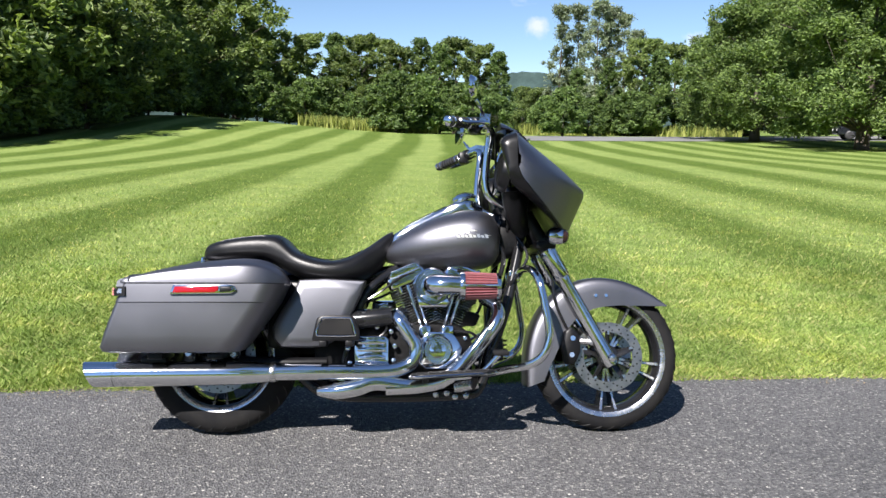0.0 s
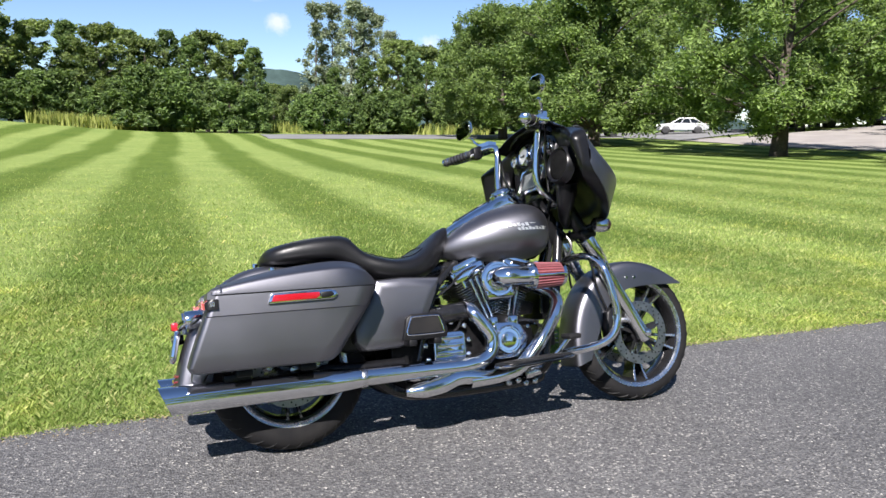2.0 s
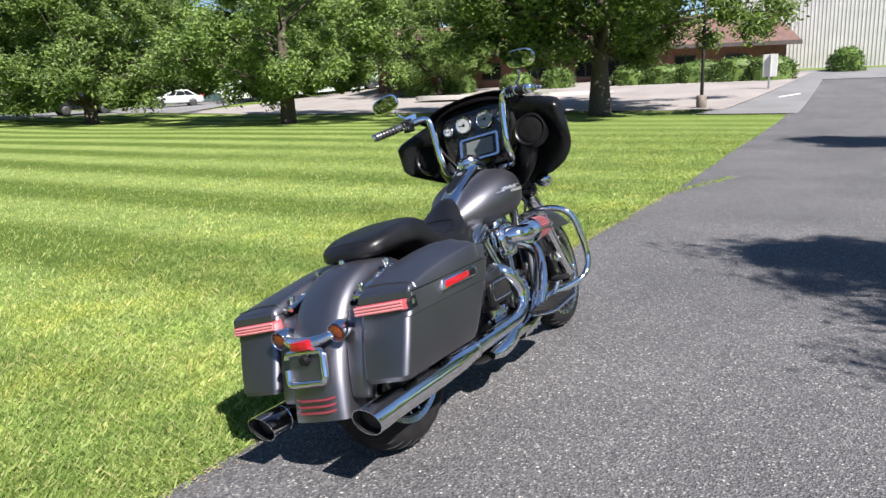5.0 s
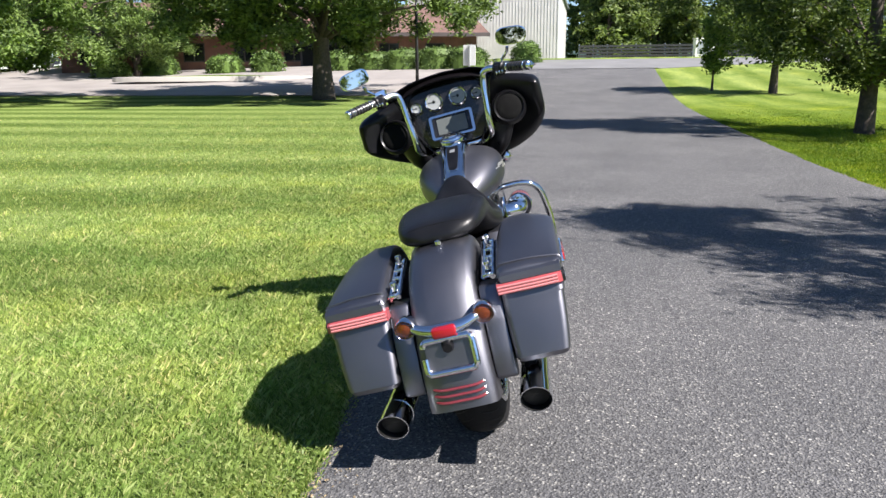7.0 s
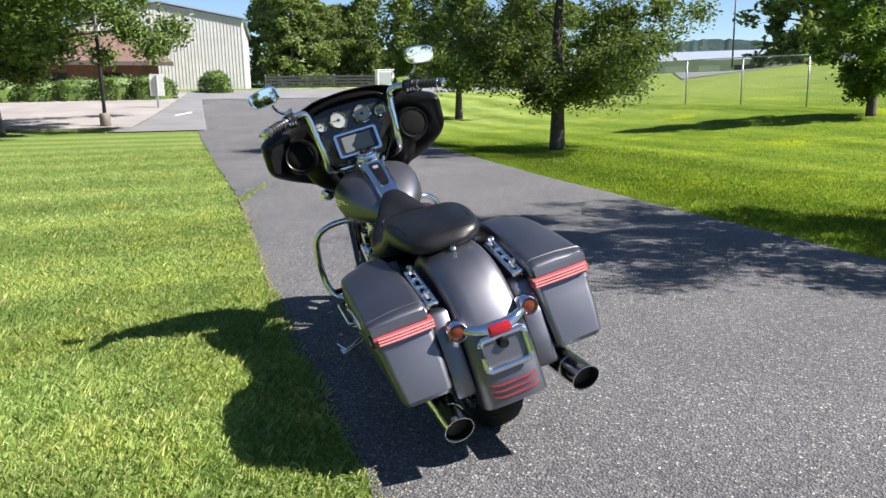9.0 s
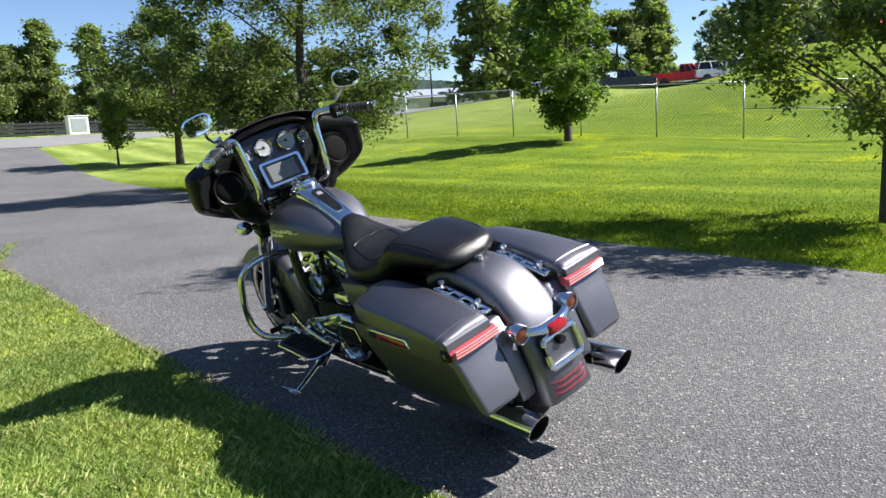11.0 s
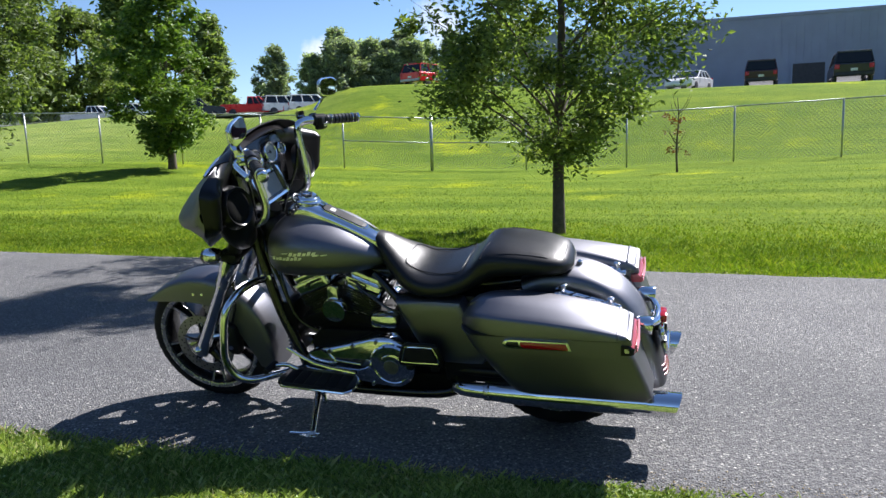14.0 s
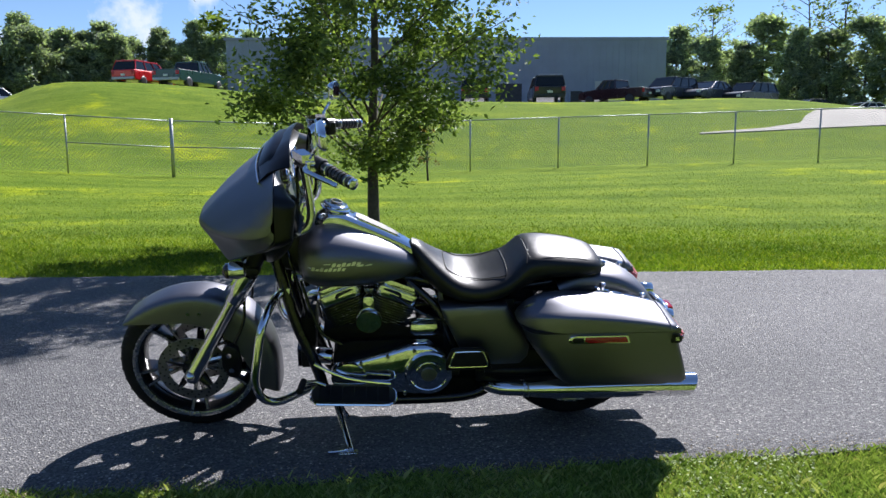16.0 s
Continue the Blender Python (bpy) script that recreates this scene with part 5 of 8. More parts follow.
DIAL = worn("white_dial", (0.27, 0.28, 0.275), 0.35, scale=30, amount=0.1)
DISPLAY = shader("grey_display", (0.1, 0.11, 0.105), 0.3)
SMOKED = shader("smoked_screen", (0.006, 0.005, 0.006), 0.28, spec=0.25)
MIRROR = shader("mirror_glass", (0.9, 0.9, 0.9), 0.02, 1.0)
BADGE = shader("badge_silver", (0.75, 0.74, 0.72), 0.3, 0.8)

BIKE_POSE = pose(-0.865, 3.14, 0.004, 0, 0, 4.1) @ pose(0, 0, 0, -14.8, 0, 0)
bike = thing("motorcycle", "satin grey touring motorcycle leaning on its side stand", "motorcycle", BIKE_POSE)


def bit(name, bm, material, parent=None, label="", smooth=True, sharp=0.7):
    """A part of the motorcycle: smooth with sharp creases."""
    if smooth:
        bmesh.ops.recalc_face_normals(bm, faces=bm.faces)
        for e in bm.edges:
            e.smooth = not (len(e.link_faces) == 2 and e.calc_face_angle(0.0) > sharp)
    return part(name, bm, material, parent or bike, label, smooth)


def thicken(bm, t):
    """Gives an open sheet a thickness: a copy set back along the normals, and a rim."""
    bm.normal_update()
    verts, faces = list(bm.verts), list(bm.faces)
    rim = [(e.verts[0], e.verts[1]) for e in bm.edges if len(e.link_faces) == 1]
    back = {v: bm.verts.new(v.co - v.normal * t) for v in verts}
    for f in faces:
        bm.faces.new([back[v] for v in reversed(f.verts)])
    for a, b in rim:
        bm.faces.new((a, b, back[b], back[a]))
    return bm


def ring_yz(x, hw, zt, zb, e=2.4, n=28, yc=0.0):
    zc, hz = (zt + zb) / 2, (zt - zb) / 2
    out = []
    for k in range(n):
        a = 2 * math.pi * k / n
        c, s = math.cos(a), math.sin(a)
        out.append((x, yc + hw * math.copysign(abs(c) ** (2 / e), c), zc + hz * math.copysign(abs(s) ** (2 / e), s)))
    return out


def spread(rows, n):
    """Smoothly resampled rows of numbers."""
    pts = np.array(rows, float)
    out = []
    for t in np.linspace(0, len(pts) - 1, n):
        i = int(min(t, len(pts) - 2))
        f = t - i
        a, b, c, d = pts[max(i - 1, 0)], pts[i], pts[i + 1], pts[min(i + 2, len(pts) - 1)]
        out.append(0.5 * (2 * b + (c - a) * f + (2 * a - 5 * b + 4 * c - d) * f * f + (3 * b - a - 3 * c + d) * f ** 3))
    return out


def rounded(x0, x1, y0, y1, r, n=5):
    out = []
    for cx, cy, a0 in ((x1 - r, y1 - r, 0), (x0 + r, y1 - r, 90), (x0 + r, y0 + r, 180), (x1 - r, y0 + r, 270)):
        for k in range(n + 1):
            a = radians(a0 + 90 * k / n)
            out.append((cx + r * math.cos(a), cy + r * math.sin(a)))
    return out


def rod(a, b, r, sides=14, r2=None):
    return tube([a, b], [r, r if r2 is None else r2], sides=sides, per=1)


def turned(profile, a, b, sides=24):
    """A lathe from a to b: profile of (radius, fraction of the way)."""
    a, b = Vector(a), Vector(b)
    bm = lathe([(r, f * (b - a).length) for r, f in profile], axis="Z", sides=sides)
    bmesh.ops.transform(bm, matrix=Matrix.Translation(a) @ (b - a).to_track_quat("Z", "Y").to_matrix().to_4x4(), verts=bm.verts)
    return bm


# wheels
def wheel(name, x, r, rim, half, spokes, discs):
    """Tyre with a grooved tread, rim with turned lips, paired spokes that reach the rim's face, drilled discs."""
    z = r
    prof = []
    for k in range(25):
        a = math.pi * (k / 24)
        prof.append((rim + 0.006 + (r - rim - 0.006) * math.sin(a) ** 0.62, -half * math.cos(a) * (1.0 if 0.2 < k / 24 < 0.8 else 0.98)))
    w = bit(name, lathe([(rim - 0.035, -half * 0.5), (rim - 0.022, -half * 0.86), (rim - 0.012, -half * 0.88), (rim - 0.012, half * 0.88), (rim - 0.022, half * 0.86), (rim - 0.035, half * 0.5)], (x, 0, z), sides=64, closed=True), BLACK, label="gloss black cast alloy wheel")
    tyre = bit("tyre", lathe(prof, (x, 0, z), sides=72, closed=True), RUBBER, w, "black road tyre")
    # tread grooves: dark tubes laid over the shoulder, painted shade instead of cut slots
    for k in range(36):
        for s in (-1, 1):
            a = 2 * math.pi * (k + 0.25 * s) / 36
            pts = []
            for j in range(5):
                f = 0.5 + s * (0.06 + 0.068 * j)
                q = math.pi * f
                rr = rim + 0.006 + (r - rim - 0.006) * math.sin(q) ** 0.62 + 0.0006
                aa = a + 0.035 * j
                pts.append((x + rr * math.cos(aa), -half * math.cos(q), z + rr * math.sin(aa)))
            bit("tread_groove", tube(pts, [0.0012, 0.0028, 0.003, 0.0026, 0.001], 4, 1), SOOT_SHADE, tyre, smooth=False)
    for s in (-1, 1):
        bit("rim_lip", lathe([(rim - 0.014, s * half * 0.9), (rim - 0.004, s * half * 0.97), (rim + 0.005, s * half * 0.99), (rim + 0.006, s * half * 0.92), (rim - 0.014, s * half * 0.8)], (x, 0, z), sides=64, closed=True), STEEL, w, "machined silver rim edge")
    bit("hub", lathe([(0.022, -half * 0.95), (0.042, -half * 0.9), (0.045, -0.02), (0.055, 0), (0.045, 0.02), (0.042, half * 0.9), (0.022, half * 0.95)], (x, 0, z), sides=32), BLACK, w)
    shape = ((0.035, 0.011, 0.034), (0.1, 0.0075, 0.03), (rim * 0.72, 0.0065, half * 0.6), (rim - 0.014, 0.009, half * 0.86))
    for k in range(spokes):
        a0 = 2 * math.pi * k / spokes + 0.96
        for d in (-0.15, 0.15):
            c = Vector((x, 0, z))
            rings, faces = [], {-1: [], 1: []}
            for f, wid, dep in shape:
                a = a0 + d * (0.55 + 0.45 * f / rim)
                u, v = Vector((math.cos(a), 0, math.sin(a))), Vector((-math.sin(a), 0, math.cos(a)))
                p = c + u * f
                rings.append([p + v * wid + Vector((0, dep, 0)), p - v * wid + Vector((0, dep, 0)), p - v * wid - Vector((0, dep, 0)), p + v * wid - Vector((0, dep, 0))])
                for s in (-1, 1):
                    faces[s].append([p + v * wid * 0.62 + Vector((0, s * (dep + 0.0014), 0)), p - v * wid * 0.62 + Vector((0, s * (dep + 0.0014), 0)), p - v * wid * 0.62 + Vector((0, s * (dep - 0.001), 0)), p + v * wid * 0.62 + Vector((0, s * (dep - 0.001), 0))])
            bit("spoke", loft(rings), BLACK, w, smooth=False)
            for s in (-1, 1):
                bit("spoke_face", loft(faces[s]), STEEL, w, "machined silver spoke face", smooth=False)
    for s in discs:
        y = s * 0.083
        rd = 0.148
        disc = bit("brake_disc", lathe([(0.106, y - 0.003), (rd, y - 0.003), (rd, y + 0.003), (0.106, y + 0.003)], (x, 0, z), sides=60, closed=True), DISC, w, "drilled steel brake disc")
        # Dark plugs stand in for the shaded depth of drilled holes.
        holes = bmesh.new()
        for k in range(54):
            a = 2 * math.pi * k / 54
            q = 0.115 + 0.0125 * (k % 3)
            lathe([(0.0001, -0.0036), (0.0042, -0.0036), (0.0042, 0.0036), (0.0001, 0.0036)], (x + q * math.cos(a), y, z + q * math.sin(a)), sides=8, bm=holes)
        bit("drill_holes", holes, SOOT_SHADE, disc, smooth=False)
        for k in range(5):
            a = 2 * math.pi * k / 5 + 0.33
            d = Vector((math.cos(a), 0, math.sin(a)))
            bit("disc_carrier", tube([Vector((x, y * 0.9, z)) + d * 0.03, Vector((x, y * 0.97, z)) + d * 0.08, Vector((x, y, z)) + d * 0.112], [0.024, 0.019, 0.012], 8, 2, flat=0.35), BLACK, w)
            bit("disc_bolt", lathe([(0.009, y - 0.006), (0.009, y + 0.006)], (x + d.x * 0.105, 0, z + d.z * 0.105), sides=10), STEEL, w)
        bit("hub_cap", lathe([(0.05, y * 0.98), (0.046, y * 1.06), (0.03, y * 1.1), (0.002, y * 1.1)], (x, 0, z), sides=28), BLACK, w)
    return w


FX, RF = 1.65, 0.318
wheel("rear_wheel", 0.0, 0.32, 0.222, 0.086, 5, (-1,))
wheel("front_wheel", FX, RF, 0.252, 0.062, 5, (-1, 1))
bit("front_axle", rod((FX, -0.135, RF), (FX, 0.135, RF), 0.014), CHROME)
bit("rear_axle", rod((0, -0.16, 0.32), (0, 0.16, 0.32), 0.016), CHROME)


# front fender
def arc_fender(cx, cz, rows, hw, thick=0.005):
    """rows of (angle, outer radius, inner radius): a shell over a wheel."""
    rings = []
    for a, ro, ri in spread(rows, 40):
        a = radians(a)
        sec = []
        for y, f in ((-1, 1.0), (-1, 0.7), (-1, 0.45), (-0.985, 0.25), (-0.93, 0.12), (-0.8, 0.045), (-0.5, 0.01), (0, 0), (0.5, 0.01), (0.8, 0.045), (0.93, 0.12), (0.985, 0.25), (1, 0.45), (1, 0.7), (1, 1.0)):
            q = ro - (ro - ri) * f
            sec.append((cx + q * math.cos(a), y * hw, cz + q * math.sin(a)))
        rings.append(sec)
    bm = loft(rings, closed=False, caps=False)
    bmesh.ops.recalc_face_normals(bm, faces=bm.faces)
    thicken(bm, thick)
    return bm


ff = bit("front_fender", arc_fender(FX, RF, [(40, 0.345, 0.336), (50, 0.339, 0.285), (65, 0.337, 0.243), (85, 0.341, 0.22), (105, 0.35, 0.214), (125, 0.353, 0.212), (145, 0.352, 0.21), (165, 0.351, 0.213), (180, 0.356, 0.232), (192, 0.365, 0.265), (200, 0.378, 0.295)], 0.088), PAINT, label="satin grey front mudguard")
for s in (-1, 1):
    for q in (1.60, 1.645):
        bit("fender_bolt", lathe([(0.007, s * 0.086), (0.007, s * 0.093)], (q, 0, 0.582), sides=10), CHROME, ff)


# forks, brakes, lamps on the forks
for s in (-1, 1):
    y = s * 0.118

    def on_fork(f):
        return Vector((1.655 - 0.345 * f, y, 0.29 + 0.61 * f))

    leg = bit("fork_leg", turned([(0.012, 0), (0.03, 0.01), (0.034, 0.06), (0.031, 0.12), (0.031, 0.92), (0.034, 0.94), (0.034, 1.0), (0.02, 1.0)], on_fork(-0.01), on_fork(0.62)), CHROME, label="chrome lower fork leg")
    bit("fork_cover", turned([(0.037, 0), (0.04, 0.03), (0.04, 0.97), (0.03, 1.0)], on_fork(0.6), on_fork(0.8)), CHROME, leg)
    bit("fork_tube", rod(on_fork(0.78), on_fork(1.05), 0.032), BLACKSATIN, leg)
    bit("axle_nut", turned([(0.02, 0), (0.022, 0.3), (0.016, 0.8), (0.006, 1.0)], (FX, s * 0.125, RF), (FX, s * 0.165, RF)), CHROME, leg)
    bit("caliper_bracket", tube([on_fork(0.12), on_fork(0.12) + Vector((-0.05, 0, 0.02)), (1.50, s * 0.095, 0.385)], 0.013, 8, 3), STEEL, leg)
    cal = bit("brake_caliper", slab([(1.455, 0.285), (1.50, 0.29), (1.525, 0.34), (1.525, 0.41), (1.49, 0.45), (1.455, 0.43), (1.445, 0.36)], s * 0.065, s * 0.122, 0.012, 2, "XZ"), BLACKSATIN, label="black brake caliper")
    for q in ((1.485, 0.33), (1.49, 0.4)):
        bit("caliper_bolt", lathe([(0.011, s * 0.118), (0.011, s * 0.127)], (q[0], 0, q[1]), sides=12), CHROME, cal)
    bit("brake_hose", tube([(1.47, s * 0.1, 0.44), (1.42, s * 0.11, 0.55), (1.4, s * 0.1, 0.68), (1.33, s * 0.06, 0.82)], 0.006, 8, 5), BLACK, cal)
    sig = bit("front_turn_signal", turned([(0.012, 0), (0.03, 0.1), (0.036, 0.35), (0.035, 0.75), (0.033, 0.8)], (1.37, s * 0.2, 0.83), (1.45, s * 0.205, 0.825)), CHROME, label="chrome bullet indicator")
    bit("lens", turned([(0.032, 0), (0.03, 0.4), (0.018, 0.85), (0.002, 1.0)], (1.435, s * 0.2045, 0.8258), (1.463, s * 0.206, 0.824)), DARKLENS, sig)
    bit("bracket", rod((1.38, s * 0.11, 0.82), (1.39, s * 0.2, 0.828), 0.014), CHROME, sig)
bit("lower_triple_clamp", box(1.33, 1.42, -0.16, 0.16, 0.775, 0.815, 0.015), BLACKSATIN)
bit("steering_neck", rod((1.29, 0, 0.78), (1.2, 0, 0.98), 0.045), BLACKSATIN)


# batwing fairing
def fairing_point(u, v):
    """u from -1 (right ear) to 1 (left ear), v from 0 (top) to 1 (bottom edge)."""
    a = abs(u)
    y = 0.468 * math.sin(a * math.pi / 2) ** 0.95 * (1 if u > 0 else -1)
    spots = [0, 0.2, 0.4, 0.6, 0.8, 0.93, 1]
    top = Vector((np.interp(a, spots, [1.237, 1.235, 1.228, 1.22, 1.214, 1.213, 1.215]), y, np.interp(a, spots, [1.287, 1.28, 1.252, 1.224, 1.2, 1.178, 1.15])))
    nose = Vector((np.interp(a, spots, [1.555, 1.54, 1.465, 1.375, 1.282, 1.238, 1.222]), y, np.interp(a, spots, [1.02, 1.022, 1.03, 1.045, 1.066, 1.085, 1.1])))
    low = Vector((np.interp(a, spots, [1.49, 1.45, 1.35, 1.285, 1.24, 1.22, 1.216]), y, np.interp(a, spots, [0.835, 0.85, 0.925, 0.978, 1.02, 1.05, 1.075])))
    if u < 0:
        low = Vector((np.interp(a, spots, [1.49, 1.465, 1.41, 1.345, 1.275, 1.23, 1.216]), y, np.interp(a, spots, [0.835, 0.84, 0.866, 0.914, 0.98, 1.03, 1.067])))
    pts = [top, top.lerp(nose, 0.3) + Vector((0.008, 0, 0.008)) * (1 - a), top.lerp(nose, 0.62) + Vector((0.012, 0, 0.012)) * (1 - a), top.lerp(nose, 0.9) + Vector((0.004, 0, 0.004)), nose + Vector((0.002, 0, -0.012)), nose.lerp(low, 0.45) + Vector((0.006, 0, 0)), low]
    t = min(5.999, v * 6)
    i = int(t)
    f = t - i
    p, q, r, s = pts[max(i - 1, 0)], pts[i], pts[i + 1], pts[min(i + 2, 6)]
    return 0.5 * ((2 * q) + (r - p) * f + (2 * p - 5 * q + 4 * r - s) * f * f + (3 * q - p - 3 * r + s) * f ** 3)


rings = [[fairing_point(u, v) for v in np.linspace(0, 1, 25)] for u in np.linspace(-1, 1, 49)]
bm = loft(rings, closed=False, caps=False)
bmesh.ops.recalc_face_normals(bm, faces=bm.faces)
thicken(bm, 0.006)
bit("fairing_shell", bm, PAINT, label="satin grey batwing front fairing", sharp=0.9)


# inner fairing: a black liner behind the shell, with a hollow for each loudspeaker
def liner_point(u, v):
    a = abs(u)
    t, l = fairing_point(u, 0.0), fairing_point(u, 1.0)
    p = t.lerp(l, v)
    puff = min(1, math.sin(math.pi * v) * 2.2) ** 0.5 * min(1, (1 - a) * 5) ** 0.5
    ear = min(1, max(0, (a - 0.4) * 3))
    return p + Vector((-0.004 - (0.03 + 0.042 * ear) * puff, 0, 0))


rings = [[liner_point(u, v) for v in np.linspace(0, 1, 21)] for u in np.linspace(-1, 1, 49)]
bm = loft(rings, closed=False, caps=False)
bmesh.ops.recalc_face_normals(bm, faces=bm.faces)
thicken(bm, 0.005)
liner = bit("inner_fairing", bm, LINER, label="gloss black inner fairing")
for s in (-1, 1):
    # rounded pods that frame the loudspeakers
    pod = lathe([(0.064, 0.004), (0.069, -0.003), (0.074, -0.006), (0.08, 0.002), (0.088, 0.03)], (0, 0, 0), "X", 40)
    bmesh.ops.transform(pod, matrix=Matrix.Translation((1.163, s * 0.3, 1.085)) @ Euler((0, radians(10), radians(-s * 6))).to_matrix().to_4x4(), verts=pod.verts)
    bit("speaker_pod", pod, LINER, liner)
    grille = lathe([(0.002, -0.009), (0.04, -0.0075), (0.058, -0.0035), (0.066, 0.0015), (0.066, 0.012)], (0, 0, 0), "X", 36)
    bmesh.ops.transform(grille, matrix=Matrix.Translation((1.166, s * 0.3, 1.085)) @ Euler((0, radians(10), radians(-s * 6))).to_matrix().to_4x4(), verts=grille.verts)
    bit("speaker_grille", grille, MESHBLACK, liner, "black loudspeaker grille")
    horn = tube([(1.235, s * 0.24, 1.02), (1.24, s * 0.21, 0.94), (1.26, s * 0.16, 0.88), (1.29, s * 0.12, 0.85)], [0.085, 0.07, 0.05, 0.03], 16, 5, flat=0.55)
    bit("lower_wing", horn, LINER, liner)

# dash with dials and display
dash = bit("dashboard", loft([ring_yz(x, hw, zt, zb, 4.0, 36) for x, hw, zt, zb in ((1.275, 0.185, 1.25, 0.98), (1.25, 0.208, 1.284, 0.97), (1.222, 0.21, 1.285, 0.97), (1.21, 0.202, 1.265, 0.975))]), BLACK, label="gloss black dashboard")
rows = []
for k in range(21):
    y = -0.215 + 0.43 * k / 20
    c = 1 - (y / 0.215) ** 2
    zt = 1.262 + 0.05 * c ** 0.7
    rows.append([(1.165 + 0.03 * (1 - c), y, zt - 0.012), (1.2, y, zt + 0.006), (1.25, y, zt + 0.0), (1.3, y, zt - 0.05)])
bm = loft(rows, closed=False, caps=False)
bmesh.ops.recalc_face_normals(bm, faces=bm.faces)
thicken(bm, 0.008)
bit("dash_hood", bm, SMOKED, dash, "dark smoked dash hood")


def facing(bm, x, y, z, tilt=20):
    """Turns a z-up lathe to face the rider."""
    bmesh.ops.transform(bm, matrix=Matrix.Translation((x, y, z)) @ Euler((0, radians(-90 + tilt), 0)).to_matrix().to_4x4(), verts=bm.verts)
    return bm


for y, r, z in ((-0.062, 0.047, 1.2), (0.062, 0.047, 1.2), (-0.158, 0.03, 1.19), (0.158, 0.03, 1.19)):
    g = bit("gauge", facing(lathe([(r, -0.01), (r, 0.012), (r - 0.004, 0.016), (r - 0.008, 0.013), (r - 0.009, -0.01)], axis="Z", sides=36, closed=True), 1.205, y, z, 12), CHROME, dash, "chrome dial bezel")
    bit("gauge_face", facing(lathe([(0.001, 0.009), (r - 0.008, 0.009), (r - 0.008, 0.004)], axis="Z", sides=32), 1.205, y, z, 12), DIAL, dash, "white dial face")
    ticks = bmesh.new()
    for k in range(21):
        t = radians(-135 + 270 * k / 20)
        u = r - 0.0145 if k % 4 == 0 else r - 0.0125
        c, sn = math.cos(t), math.sin(t)
        q = [(u * c - 0.0008 * sn, u * sn + 0.0008 * c), ((r - 0.0095) * c - 0.0008 * sn, (r - 0.0095) * sn + 0.0008 * c), ((r - 0.0095) * c + 0.0008 * sn, (r - 0.0095) * sn - 0.0008 * c), (u * c + 0.0008 * sn, u * sn - 0.0008 * c)]
        top, low = [ticks.verts.new((a, b, 0.0102)) for a, b in q], [ticks.verts.new((a, b, 0.0088)) for a, b in q]
        ticks.faces.new(top)
        for i in range(4):
            ticks.faces.new((top[i], low[i], low[(i + 1) % 4], top[(i + 1) % 4]))
    bit("gauge_scale", facing(ticks, 1.205, y, z, 12), BLACKSATIN, dash, "black scale marks", smooth=False)
    bit("gauge_needle", facing(box(-0.0015, 0.0015, -0.004, r * 0.66, 0.0095, 0.0115), 1.205, y, z, 12), BLACKSATIN, dash, smooth=False)
    bit("gauge_hub", facing(lathe([(r * 0.16, 0.009), (r * 0.16, 0.0108)], axis="Z", sides=20), 1.205, y, z, 12), BLACKSATIN, dash)
frame_out = rounded(-0.113, 0.113, -0.063, 0.063, 0.014)
frame_in = rounded(-0.099, 0.099, -0.052, 0.052, 0.008)
bm = bmesh.new()
vo, vi = [[bm.verts.new((b, a, h)) for a, b in frame_out] for h in (0, 0.016)], [[bm.verts.new((b, a, h)) for a, b in frame_in] for h in (0, 0.016)]
for k in range(len(frame_out)):
    j = (k + 1) % len(frame_out)
    bm.faces.new((vo[1][k], vo[1][j], vi[1][j], vi[1][k]))
    bm.faces.new((vo[0][k], vo[0][j], vo[1][j], vo[1][k]))
    bm.faces.new((vi[0][k], vi[0][j], vi[1][j], vi[1][k]))
bit("display_frame", facing(bm, 1.2, 0, 1.068, 20), CHROME, dash, "silver display frame")
bit("display", facing(box(-0.052, 0.052, -0.099, 0.099, 0, 0.009), 1.2, 0, 1.068, 20), BLACK, dash, smooth=False)
bit("display_screen", facing(box(-0.04, 0.042, -0.076, 0.076, 0.009, 0.0105), 1.2, 0, 1.068, 20), DISPLAY, dash, "grey unlit display", smooth=False)
for y in (-0.175, 0.175):
    bit("dash_knob", facing(lathe([(0.01, 0), (0.009, 0.018)], axis="Z", sides=14), 1.205, y, 1.03, 15), BLACKSATIN, dash)

# low smoked windshield
rows = []
for k in range(17):
    u = -0.42 + 0.84 * k / 16
    a = fairing_point(u, 0.06)
    c = math.cos(u / 0.42 * math.pi / 2) ** 0.5
    low_edge, mid = fairing_point(u, 0.11), fairing_point(u, 0.05)
    rows.append([low_edge + Vector((0.004, 0, 0.005)), mid + Vector((0.004, 0, 0.009)), a + Vector((-0.02, 0, 0.02 + 0.006 * c)), a + Vector((-0.055, 0, 0.03 + 0.026 * c)), a + Vector((-0.08, 0, 0.034 + 0.034 * c))])
bm = loft(rows, closed=False, caps=False)
bmesh.ops.recalc_face_normals(bm, faces=bm.faces)
thicken(bm, 0.005)
bit("windshield", bm, SMOKED, label="low dark smoked windshield")
bit("windshield_trim", tube([fairing_point(u, 0.12) + Vector((0.005, 0, 0.006)) for u in np.linspace(-0.45, 0.45, 9)], 0.007, 8, 3, flat=0.6), CHROME)

# handlebar with grips, levers, mirrors
bar = bit("handlebar", tube([(1.285, -0.12, 0.95), (1.21, -0.165, 0.955), (1.135, -0.19, 0.99), (1.113, -0.192, 1.05), (1.118, -0.2, 1.14), (1.13, -0.21, 1.25), (1.12, -0.235, 1.283), (1.07, -0.3, 1.278), (0.955, -0.43, 1.252)], 0.0165, 14, 6), CHROME, label="tall chrome handlebar")
